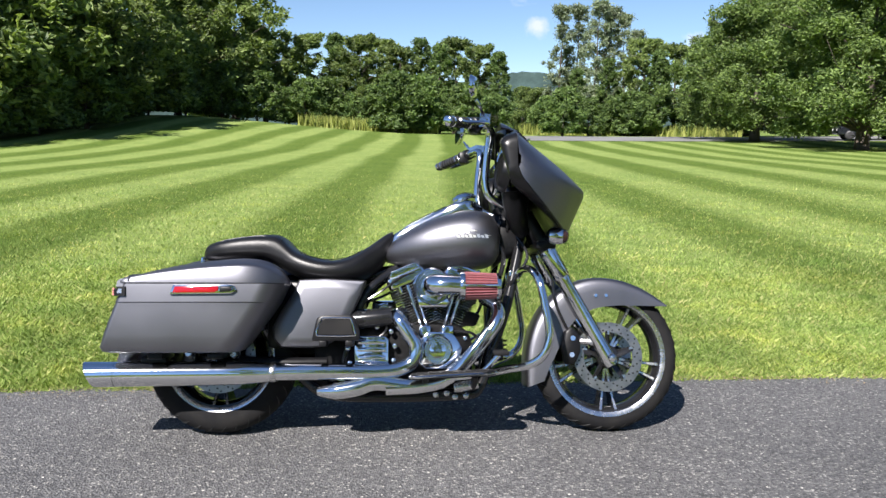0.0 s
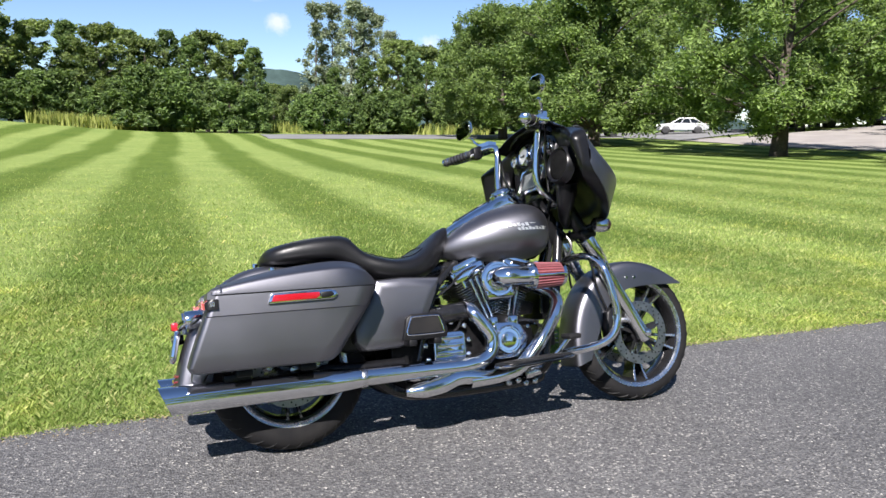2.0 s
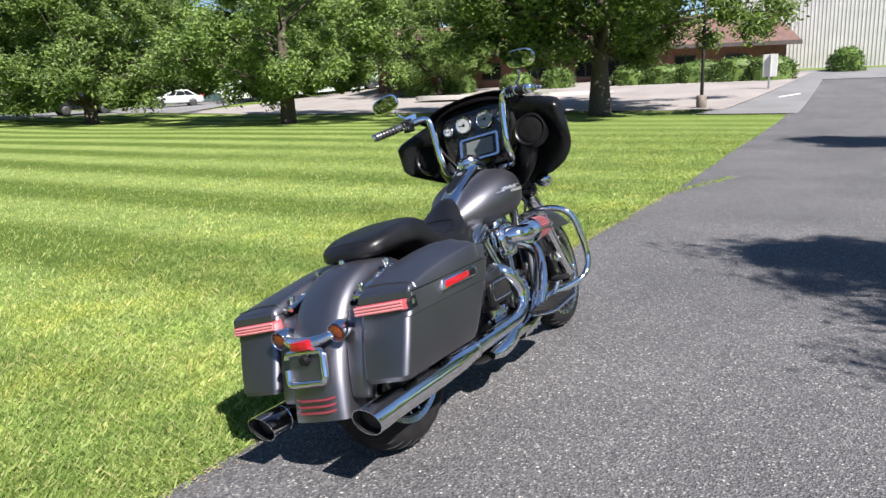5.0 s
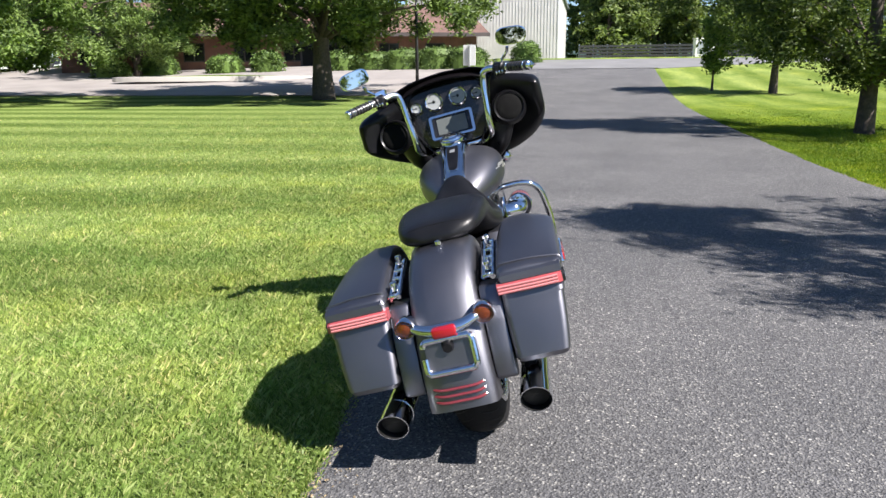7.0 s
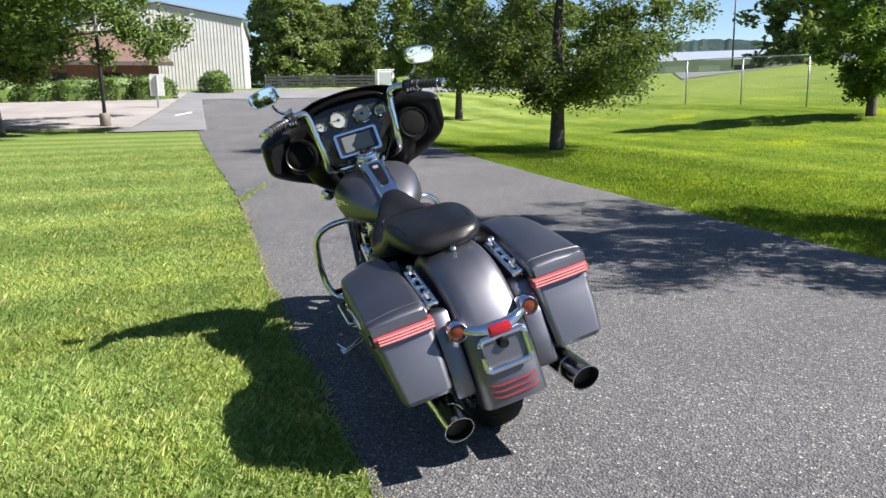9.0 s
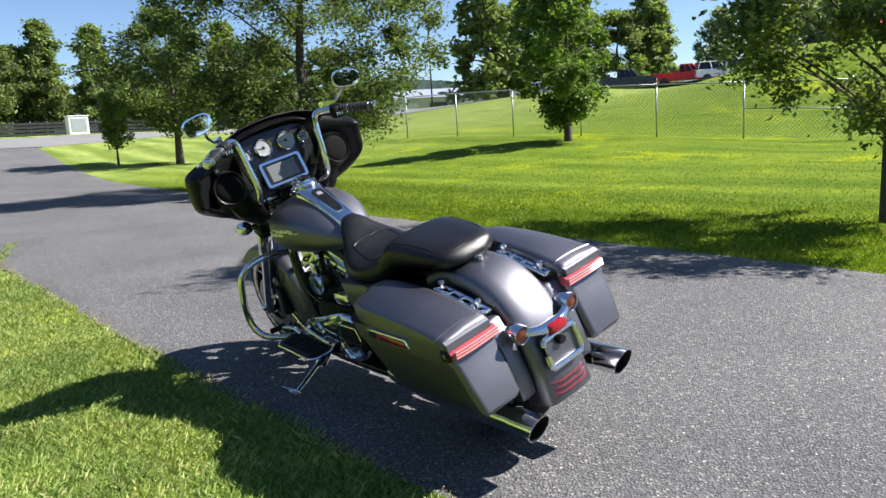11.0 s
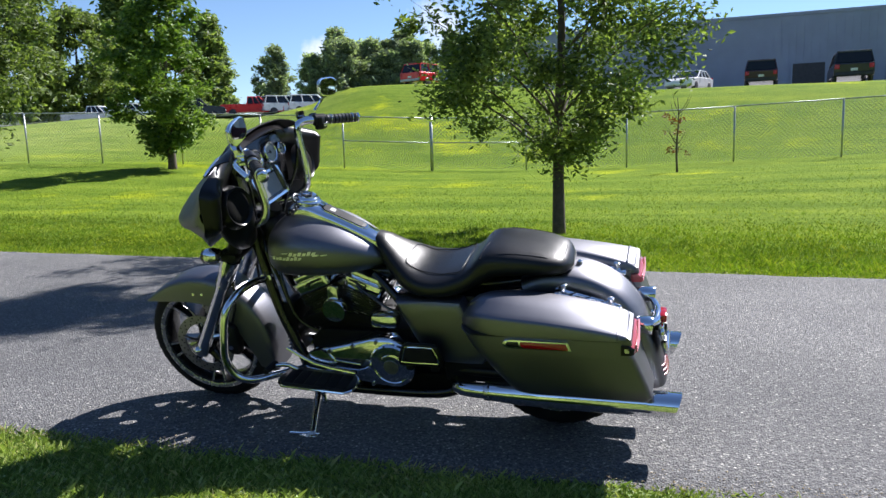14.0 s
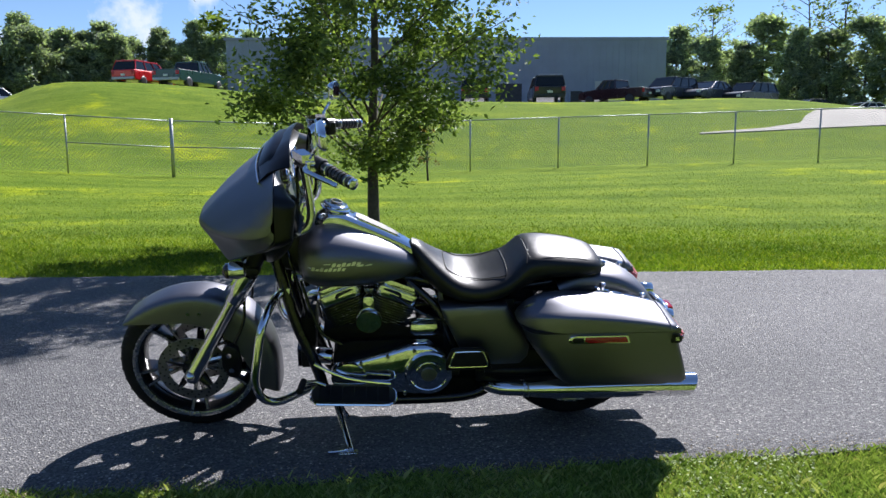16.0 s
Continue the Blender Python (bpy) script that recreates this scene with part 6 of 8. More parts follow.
bit("bar_half", tube([(1.285, 0.12, 0.95), (1.21, 0.165, 0.955), (1.135, 0.19, 0.99), (1.113, 0.192, 1.05), (1.118, 0.2, 1.14), (1.13, 0.21, 1.25), (1.12, 0.235, 1.283), (1.07, 0.3, 1.278), (0.955, 0.43, 1.252)], 0.0165, 14, 6), CHROME, bar)
bit("riser_clamp", box(1.25, 1.31, -0.14, 0.14, 0.93, 0.965, 0.012), CHROME, bar)
for s in (-1, 1):
    a, b = Vector((1.045, s * 0.328, 1.2725)), Vector((0.945, s * 0.441, 1.25))
    g = bit("grip", turned([(0.018, 0), (0.0215, 0.03), (0.02, 0.1), (0.021, 0.5), (0.02, 0.9), (0.022, 0.95), (0.018, 1.0)], a, b, 18), GRIP, bar, "ribbed dark grip with chrome end")
    bit("grip_end", turned([(0.021, 0), (0.021, 0.6), (0.012, 1.0)], b, b + (b - a).normalized() * 0.016, 16), CHROME, bar)
    d = (a - b).normalized()
    sw = bit("switch_housing", turned([(0.02, 0), (0.026, 0.08), (0.027, 0.9), (0.02, 1.0)], a, a + d * 0.06, 16), BLACKSATIN, bar, "black switch housing")
    bit("master_cylinder", loft([[(p + Vector((0.03 + dx, 0, dz))) for dx, dz in ((0.0, -0.014), (0.03, -0.014), (0.03, 0.02), (0.0, 0.02))] for p in (a + d * 0.0, a + d * 0.075)]), CHROME, bar, "chrome master cylinder", smooth=False)
    for k in range(7):
        q = a.lerp(b, 0.14 + 0.115 * k)
        bit("grip_band", turned([(0.0205, 0), (0.0228, 0.3), (0.0228, 0.7), (0.0205, 1.0)], q, q + (b - a).normalized() * 0.006, 16), CHROME if k in (0, 6) else RUBBER, g)
    bit("reservoir", loft([[(p + Vector((0.026 + dx, 0, dz))) for dx, dz in ((0.0, 0.016), (0.042, 0.012), (0.044, 0.04), (0.002, 0.044))] for p in (a + d * 0.012, a + d * 0.07)]), CHROME, bar, "chrome brake fluid reservoir" if s < 0 else "chrome clutch perch cover", smooth=False)
    bit("switch_pod", box(a.x - 0.01, a.x + 0.034, min(a.y - s * 0.004, a.y - s * 0.052), max(a.y - s * 0.004, a.y - s * 0.052), a.z - 0.036, a.z + 0.02, 0.008), BLACKSATIN, sw)
    for k in range(3):
        bit("switch_button", box(a.x - 0.016, a.x - 0.008, a.y - s * (0.014 + 0.014 * k) - 0.004, a.y - s * (0.014 + 0.014 * k) + 0.004, a.z - 0.024, a.z - 0.008, 0.002), STEEL, sw)
    bit("lever", tube([a + Vector((0.05, 0, 0.0)) + d * 0.02, a + Vector((0.058, s * 0.03, -0.004)), b + Vector((0.062, 0, -0.002)), b + Vector((0.045, s * 0.03, 0))], [0.009, 0.008, 0.007, 0.006], 8, 4, flat=1.3), CHROME, bar, "chrome hand lever")
    m0 = Vector((1.04, s * 0.392, 1.405))
    stem = bit("mirror_stem", tube([a + d * 0.04 + Vector((0.03, 0, 0.015)), a + Vector((0.035, s * 0.02, 0.06)), m0 + Vector((0.02, -s * 0.03, -0.045))], 0.007, 8, 5), CHROME, bar)
    facing_to = Vector((-1.0, -s * 0.14, 0.02)).normalized().to_track_quat("Z", "Y").to_matrix().to_4x4()
    for nm, mat, prof in (("mirror_housing", CHROME, [(0.03, -0.024), (0.05, -0.018), (0.06, -0.006), (0.061, 0.004), (0.055, 0.005)]), ("mirror_glass", MIRROR, [(0.001, 0.0062), (0.0545, 0.0062), (0.0545, 0.003)])):
        bm = lathe(prof, axis="Z", sides=32)
        for vtx in bm.verts:
            q = Vector((vtx.co.x, vtx.co.y, 0))
            if q.length > 1e-6:
                ang = math.atan2(q.y, q.x)
                k = (abs(math.cos(ang)) ** 3.2 + abs(math.sin(ang)) ** 3.2) ** (-1 / 3.2)
                vtx.co.x, vtx.co.y = q.x * k * (1.2 if s else 1), q.y * k * 0.68
        bmesh.ops.transform(bm, matrix=Matrix.Translation(m0) @ facing_to @ pose(0, 0, 0, 0, 0, s * 8), verts=bm.verts)
        bit(nm, bm, mat, bar, "oblong chrome mirror" if nm == "mirror_housing" else "", sharp=0.9)
    bit("cable", tube([a + d * 0.05 + Vector((0.04, 0, 0)), (1.15, s * 0.24, 1.24), (1.16, s * 0.2, 1.1), (1.2, s * 0.14, 0.98), (1.22, s * 0.07, 0.86)], 0.006, 8, 5), BLACK, bar)


# fuel tank
TANK = [(0.672, 0.034, 0.775, 0.742), (0.7, 0.069, 0.8, 0.728), (0.75, 0.112, 0.842, 0.716), (0.82, 0.155, 0.884, 0.706), (0.9, 0.186, 0.92, 0.7), (0.99, 0.206, 0.945, 0.697), (1.07, 0.212, 0.955, 0.698), (1.125, 0.199, 0.947, 0.704), (1.162, 0.168, 0.922, 0.722), (1.182, 0.112, 0.88, 0.755), (1.187, 0.056, 0.85, 0.785)]


def tank_at(x):
    cols = list(zip(*TANK))
    return [float(np.interp(x, cols[0], cols[i])) for i in (1, 2, 3)]


tank = bit("fuel_tank", loft([ring_yz(x, hw, zt, zb, 2.5, 40) for x, hw, zt, zb in spread(TANK, 34)]), PAINT, label="satin grey teardrop fuel tank", sharp=1.2)
CONSOLE = [(0.7, 0.04, 0.834), (0.73, 0.048, 0.856), (0.8, 0.053, 0.897), (0.88, 0.056, 0.938), (0.95, 0.06, 0.972), (1.0, 0.066, 0.997), (1.04, 0.069, 1.006), (1.08, 0.064, 1.0), (1.115, 0.046, 0.975)]
con = bit("tank_console", loft([ring_yz(x, hw, zt, zt - 0.075, 3.6, 28) for x, hw, zt in spread(CONSOLE, 26)]), CHROME, label="chrome tank console", sharp=1.2)


def console_top(x):
    return float(np.interp(x, [q[0] for q in CONSOLE], [q[2] for q in CONSOLE]))


bit("console_insert_rim", loft([[(x, -hw, console_top(x) - 0.008), (x, hw, console_top(x) - 0.008), (x, hw * 0.97, console_top(x) + 0.003), (x, -hw * 0.97, console_top(x) + 0.003)] for x, hw in ((0.77, 0.016), (0.785, 0.026), (0.83, 0.03), (0.9, 0.034), (0.94, 0.034), (0.958, 0.024))]), CHROME, con, "raised chrome rim", smooth=False)
bit("console_insert", loft([[(x, -hw, console_top(x) - 0.008), (x, hw, console_top(x) - 0.008), (x, hw, console_top(x) + 0.0055), (x, -hw, console_top(x) + 0.0055)] for x, hw in ((0.778, 0.012), (0.79, 0.02), (0.83, 0.024), (0.9, 0.028), (0.937, 0.028), (0.95, 0.018))]), BLACKSATIN, con, "black console insert", smooth=False)
bit("insert_badge", loft([[(x, -0.012, console_top(x)), (x, 0.012, console_top(x)), (x, 0.012, console_top(x) + 0.007), (x, -0.012, console_top(x) + 0.007)] for x in (0.905, 0.925)]), BADGE, con, "small silver badge", smooth=False)
cap = lathe([(0.056, 0), (0.061, 0.005), (0.061, 0.012), (0.057, 0.016), (0.052, 0.016), (0.05, 0.022), (0.046, 0.026), (0.036, 0.027), (0.034, 0.031), (0.002, 0.033)], axis="Z", sides=40)
bmesh.ops.transform(cap, matrix=Matrix.Translation((1.035, 0, 1.002)) @ Euler((0, radians(-16), 0)).to_matrix().to_4x4(), verts=cap.verts)
bit("fuel_cap", cap, CHROME, con, "round chrome fuel cap")
bm = lathe([(0.024, 0), (0.024, 0.003), (0.02, 0.003), (0.02, 0)], axis="Z", sides=30, closed=True)
bmesh.ops.transform(bm, matrix=Matrix.Translation((1.026, 0, 1.0345)) @ Euler((0, radians(-16), 0)).to_matrix().to_4x4(), verts=bm.verts)
bit("cap_ring", bm, BLACKSATIN, con)


def tank_skin(x, z, s, off):
    hw, zt, zb = tank_at(x)
    f = abs((z - (zt + zb) / 2) / ((zt - zb) / 2))
    return Vector((x, s * (hw * max(0.0, 1 - f ** 2.5) ** (1 / 2.5) + off), z))


for s in (-1, 1):
    # the maker's script as plain slanted strokes
    for k, (x0, x1, z0, h, parts_n) in enumerate(((0.93, 1.045, 0.842, 0.011, 6), (0.99, 1.125, 0.824, 0.011, 8), (0.885, 0.95, 0.832, 0.003, 2), (1.045, 1.08, 0.848, 0.003, 1), (1.12, 1.15, 0.829, 0.003, 1))):
        for i in range(parts_n):
            a, b = x0 + (x1 - x0) * (i + 0.08) / parts_n, x0 + (x1 - x0) * (i + 0.82) / parts_n
            rise = 0.004 * (i % 2)
            rings = []
            for x in (a, (a + b) / 2, b):
                rings.append([tank_skin(x + 0.003, z0 - h / 2, s, -0.001), tank_skin(x + 0.003, z0 - h / 2, s, 0.003), tank_skin(x - 0.003, z0 + h / 2 + rise, s, 0.003), tank_skin(x - 0.003, z0 + h / 2 + rise, s, -0.001)])
            bit("badge_stroke", loft(rings), BADGE, tank, "silver badge stroke", smooth=False)

# seat
SEAT = [(-0.088, 0.05, 0.762, 0.742, 2.6), (-0.06, 0.118, 0.798, 0.73, 2.8), (0.0, 0.15, 0.819, 0.728, 3.0), (0.1, 0.165, 0.836, 0.73, 3.1), (0.2, 0.168, 0.844, 0.72, 3.1), (0.255, 0.17, 0.833, 0.69, 3.1), (0.31, 0.178, 0.78, 0.662, 2.9), (0.37, 0.19, 0.752, 0.645, 2.9), (0.45, 0.196, 0.734, 0.636, 3.0), (0.53, 0.185, 0.745, 0.636, 2.9), (0.6, 0.15, 0.785, 0.65, 2.6), (0.65, 0.11, 0.822, 0.68, 2.4), (0.69, 0.08, 0.852, 0.73, 2.3), (0.722, 0.05, 0.866, 0.8, 2.2)]
seat = bit("seat", loft([ring_yz(x, hw, zt, zb, e, 36) for x, hw, zt, zb, e in spread(SEAT, 44)]), LEATHER, label="black vinyl two-up saddle", sharp=1.2)
for x in (0.262,):
    hw, zt = (0.16, 0.834) if x > 0.2 else (0.14, 0.851)
    bit("seam", tube([(x - 0.03 * (1 - abs(q)), hw * q, zt - 0.035 * abs(q) ** 3 + 0.003) for q in np.linspace(-0.92, 0.92, 9)], 0.004, 6, 3), LEATHER, seat)


def seat_skin(x, y, lift=0.001):
    cols = list(zip(*SEAT))
    hw, zt, zb, e = (float(np.interp(x, cols[0], cols[i])) for i in (1, 2, 3, 4))
    f = min(0.999, abs(y) / hw)
    return (x, y, (zt + zb) / 2 + (zt - zb) / 2 * (1 - f ** e) ** (1 / e) + lift)


for x0, x1, w0, w1, n in ((-0.045, 0.235, 0.118, 0.142, 5), (0.345, 0.575, 0.14, 0.1, 5)):
    loop = [(x0 + (x1 - x0) * k / n, w0 + (w1 - w0) * k / n) for k in range(n + 1)]
    loop = [(x0 - 0.012, 0.0), (x0 - 0.01, w0 * 0.7)] + loop + [(x1 + 0.012, w1 * 0.7), (x1 + 0.014, 0.0)]
    ring = [seat_skin(x, y) for x, y in loop] + [seat_skin(x, -y) for x, y in reversed(loop[1:-1])] + [seat_skin(*loop[0])]
    bit("piping", tube(ring, 0.0018, 6, 3), LEATHER, seat, "raised stitched piping")
bit("seat_bolt", lathe([(0.012, 0), (0.012, 0.012), (0.006, 0.016)], (-0.105, 0, 0.735), "Z", 14), CHROME, seat)

# rear fender, fillers, lamps, plate holder
FEND = [(0.12, 0.70), (0.02, 0.738), (-0.1, 0.735), (-0.195, 0.705), (-0.275, 0.65), (-0.338, 0.57), (-0.383, 0.48), (-0.414, 0.39), (-0.432, 0.31), (-0.44, 0.265)]
rings = []
path = [Vector((q[0], 0, q[1])) for q in spread(FEND, 36)]
for i, p in enumerate(path):
    d = (path[min(i + 1, 35)] - path[max(i - 1, 0)]).normalized()
    n_in = Vector((d.z, 0, -d.x))
    if n_in.dot(Vector((0, 0, 0.32)) - p) < 0:
        n_in = -n_in
    depth = 0.17 - 0.05 * (i / 35)
    rings.append([p + Vector((0, yy * 0.116, 0)) + n_in * depth * f for yy, f in ((-1.0, 1.0), (-1.0, 0.6), (-0.995, 0.38), (-0.97, 0.24), (-0.9, 0.14), (-0.75, 0.065), (-0.4, 0.015), (0, 0), (0.4, 0.015), (0.75, 0.065), (0.9, 0.14), (0.97, 0.24), (0.995, 0.38), (1.0, 0.6), (1.0, 1.0))])
bm = loft(rings, closed=False, caps=False)
bmesh.ops.recalc_face_normals(bm, faces=bm.faces)
thicken(bm, 0.006)
rf = bit("rear_fender", bm, PAINT, label="satin grey rear mudguard")
for s in (-1, 1):
    bit("fender_filler", slab([(-0.28, 0.6), (-0.335, 0.5), (-0.365, 0.4), (-0.38, 0.315), (-0.34, 0.3), (-0.28, 0.4), (-0.2, 0.6)], s * 0.118, s * 0.19, 0.012, 2, "XZ"), PAINT, rf, "grey filler panel")
for k in range(3):
    t = 0.335 - 0.02 * k
    x = float(np.interp(t, [0.265, 0.31, 0.39], [-0.44, -0.432, -0.414]))
    bit("fender_lamp_strip", tube([(x + 0.02, -0.092, t + 0.004), (x - 0.002, -0.06, t), (x - 0.006, 0, t), (x - 0.002, 0.06, t), (x + 0.02, 0.092, t + 0.004)], 0.0048, 8, 4), STRIPLENS, rf, "dark red lamp strip")
lamp = bit("tail_lamp_bracket", tube([(-0.345, -0.128, 0.545), (-0.376, -0.1, 0.538), (-0.396, -0.055, 0.527), (-0.402, 0, 0.524), (-0.396, 0.055, 0.527), (-0.376, 0.1, 0.538), (-0.345, 0.128, 0.545)], [0.013, 0.015, 0.02, 0.024, 0.02, 0.015, 0.013], 12, 4, flat=0.8), CHROME, label="chrome tail lamp bracket")
bit("tail_lamp", box(-0.436, -0.389, -0.04, 0.04, 0.506, 0.54, 0.01), REDLENS, lamp, "red tail lamp")
for s in (-1, 1):
    sig = bit("rear_turn_signal", turned([(0.008, 0), (0.022, 0.1), (0.031, 0.32), (0.034, 0.6), (0.0345, 0.97), (0.033, 1.0), (0.031, 0.97), (0.03, 0.86)], (-0.308, s * 0.126, 0.552), (-0.386, s * 0.13, 0.542)), CHROME, lamp, "chrome bullet indicator")
    bit("signal_lens", turned([(0.0305, 0), (0.0285, 0.35), (0.018, 0.8), (0.002, 1.0)], (-0.373, s * 0.1294, 0.5437), (-0.385, s * 0.13, 0.5422)), SMOKE, lamp, "smoked amber lens")
pm = Matrix.Translation((-0.425, 0, 0.447)) @ Euler((0, radians(12), 0)).to_matrix().to_4x4()
bm = tube([(0, a, q) for a, q in rounded(-0.08, 0.08, -0.052, 0.052, 0.018, 4)] + [(0, 0.08, 0.0)], 0.012, 10, 2, caps=False)
bmesh.ops.transform(bm, matrix=pm, verts=bm.verts)
bit("plate_frame", bm, CHROME, lamp, "empty chrome number plate frame")
bm = box(0.004, 0.007, -0.076, 0.076, -0.048, 0.048)
bmesh.ops.transform(bm, matrix=pm, verts=bm.verts)
bit("plate_backing", bm, PAINT, lamp, "grey plate backing", smooth=False)
bit("plate_stud", turned([(0.02, 0), (0.022, 0.5), (0.015, 1)], (-0.39, 0, 0.475), (-0.435, 0, 0.472)), BLACKSATIN, lamp)
bit("plate_arm", box(-0.415, -0.375, -0.012, 0.012, 0.49, 0.54, 0.004), CHROME, lamp)

# saddlebags
def bag(s):
    def sect(z, x0, x1, yi, yo, r=0.024):
        a, b = 0.09, (yo - yi) * 0.55
        pts = [(x1, yi + 0.012), (x1 - 0.012, yi)]
        pts += [(x0 + r - r * math.sin(q), yi + r - r * math.cos(q)) for q in np.linspace(0, math.pi / 2, 7)]
        pts += [(x0 + r - r * math.cos(q), yo - r + r * math.sin(q)) for q in np.linspace(0, math.pi / 2, 7)]
        pts += [(x1 - a + a * math.sin(q) ** 0.9, yo - b + b * math.cos(q) ** 0.9) for q in np.linspace(0, math.pi / 2, 11)]
        return [(x, s * y, z) for x, y in pts]
    body = [(0.352, -0.362, 0.115, 0.215, 0.342), (0.358, -0.384, 0.131, 0.2, 0.361), (0.375, -0.392, 0.15, 0.194, 0.369), (0.42, -0.378, 0.184, 0.192, 0.376), (0.47, -0.36, 0.22, 0.19, 0.382), (0.52, -0.341, 0.255, 0.19, 0.386), (0.545, -0.331, 0.272, 0.19, 0.388), (0.548, -0.33, 0.274, 0.19, 0.393), (0.6, -0.308, 0.298, 0.19, 0.396), (0.617, -0.304, 0.308, 0.19, 0.396)]
    b = bit("saddlebag", loft([sect(*q) for q in body]), PAINT, label="satin grey hard saddlebag", sharp=0.5)
    lid = []
    for x, zt, zs, yo, yi in spread(((-0.308, 0.636, 0.631, 0.392, 0.196), (-0.3, 0.645, 0.636, 0.399, 0.19), (-0.27, 0.657, 0.643, 0.401, 0.188), (-0.18, 0.681, 0.658, 0.401, 0.188), (-0.08, 0.7, 0.671, 0.401, 0.19), (0.02, 0.713, 0.681, 0.4, 0.194), (0.11, 0.721, 0.687, 0.399, 0.2), (0.17, 0.721, 0.688, 0.393, 0.204), (0.22, 0.713, 0.682, 0.378, 0.206), (0.262, 0.695, 0.668, 0.354, 0.207), (0.295, 0.665, 0.646, 0.322, 0.207), (0.313, 0.632, 0.628, 0.288, 0.208)), 34):
        mid = (yo + yi) / 2
        lid.append([(x, s * y, max(z, 0.6215)) for y, z in ((yi, 0.6215), (yi, zt - 0.03), (yi + 0.004, zt - 0.014), (yi + 0.014, zt - 0.004), (yi + 0.03, zt - 0.001), (mid, zt), (yo - 0.07, zt - (zt - zs) * 0.3), (yo - 0.03, zt - (zt - zs) * 0.62), (yo - 0.011, zs + 0.003), (yo - 0.005, zs - 0.001), (yo - 0.002, zs - 0.008), (yo, 0.63), (yo, 0.6215))])
    bit("saddlebag_lid", loft(lid), PAINT, b, "satin grey saddlebag lid", sharp=0.6)
    bit("lid_ledge", loft([[(x, s * y, z) for x, z in ((-0.296, 0.606), (-0.322, 0.606), (-0.318, 0.628), (-0.304, 0.637), (-0.29, 0.637))] for y in (0.2, 0.3, 0.394)]), PAINT, b, "stepped rear edge of the lid", smooth=False)
    bit("lid_ridge", tube([(-0.274, s * y, z) for y, z in ((0.194, 0.642), (0.206, 0.655), (0.25, 0.657), (0.3, 0.656), (0.345, 0.6515), (0.38, 0.6465), (0.396, 0.642), (0.4015, 0.628))], 0.0042, 6, 3), PAINT, b, "raised rib across the lid")
    bit("lid_seam", loft([sect(0.6165, -0.302, 0.305, 0.192, 0.394), sect(0.6215, -0.302, 0.305, 0.192, 0.394)]), BLACKSATIN, b)
    y0, y1 = sorted((s * 0.39, s * 0.407))
    bit("reflector_frame", slab([(-0.118, 0.576), (0.115, 0.578), (0.135, 0.592), (0.125, 0.61), (0.1, 0.614), (-0.105, 0.612)], y0, y1, 0.004, 2, "XZ"), CHROME, b, "chrome latch and reflector frame")
    y0, y1 = sorted((s * 0.403, s * 0.411))
    bit("reflector", slab([(-0.106, 0.582), (0.052, 0.583), (0.068, 0.593), (0.066, 0.607), (-0.097, 0.606)], y0, y1, 0.003, 2, "XZ"), REDLENS, b, "red side reflector")
    bit("latch", slab([(0.072, 0.585), (0.11, 0.586), (0.12, 0.594), (0.112, 0.606), (0.072, 0.606)], y0, y1, 0.003, 2, "XZ"), BLACKSATIN, b)
    ln = bit("bag_lamp", loft([[(x, s * y, z) for x, y, z in ((-0.29, yy, 0.572), (-0.29, yy, 0.606), (xx + 0.014, yy, 0.604), (xx - 0.002, yy, 0.592), (xx, yy, 0.572))] for yy, xx in ((0.184, -0.333), (0.3, -0.34), (0.379, -0.336), (0.393, -0.329))]), PINKLENS, b, "red wrap-round bag lamp", sharp=0.4)
    bit("lamp_end", loft([[(x, s * y, z) for x, y, z in ((-0.285, yy, 0.570), (-0.285, yy, 0.606), (xx + 0.014, yy, 0.606), (xx - 0.002, yy, 0.593), (xx, yy, 0.570))] for yy, xx in ((0.3932, -0.3285), (0.4, -0.32), (0.4025, -0.312))]), BLACKSATIN, b, "black lamp end cap", sharp=0.4)
    bit("lamp_end_slot", slab([(-0.314, 0.581), (-0.297, 0.581), (-0.297, 0.597), (-0.31, 0.597)], *sorted((s * 0.3985, s * 0.4035)), 0, 2, "XZ"), STEEL, b)
    for k, z in enumerate((0.578, 0.588, 0.598)):
        bit("lamp_rib", tube([(-0.336, s * 0.187, z), (-0.341, s * 0.3, z), (-0.337, s * 0.38, z)], 0.0042, 6, 3), PALELENS, b, "pale lamp rib")
    rail = bit("bag_hinge_rail", rod((-0.03, s * 0.146, 0.692), (-0.27, s * 0.146, 0.626), 0.009, 10), CHROME, label="chrome bag mounting rail")
    bit("rail_side", rod((-0.03, s * 0.176, 0.688), (-0.27, s * 0.176, 0.622), 0.009, 10), CHROME, rail)
    for k in range(5):
        x, z = -0.04 - 0.055 * k, 0.689 - 0.0152 * k
        bit("rail_rung", box(x - 0.012, x + 0.012, min(s * 0.142, s * 0.18), max(s * 0.142, s * 0.18), z - 0.006, z + 0.008, 0.003), CHROME, rail)
    for x, z in ((-0.06, 0.69), (-0.235, 0.64)):
        bit("rail_knob", turned([(0.009, 0), (0.009, 0.5), (0.013, 0.6), (0.013, 0.9), (0.008, 1.0)], (x, s * 0.161, z), (x, s * 0.161, z + 0.032), 12), CHROME, rail)
    for x in (-0.2, 0.03):
        bit("bag_bracket", box(x - 0.03, x + 0.03, min(s * 0.14, s * 0.3), max(s * 0.14, s * 0.3), 0.325, 0.35, 0.006), BLACKSATIN, b)


bag(-1)
bag(1)

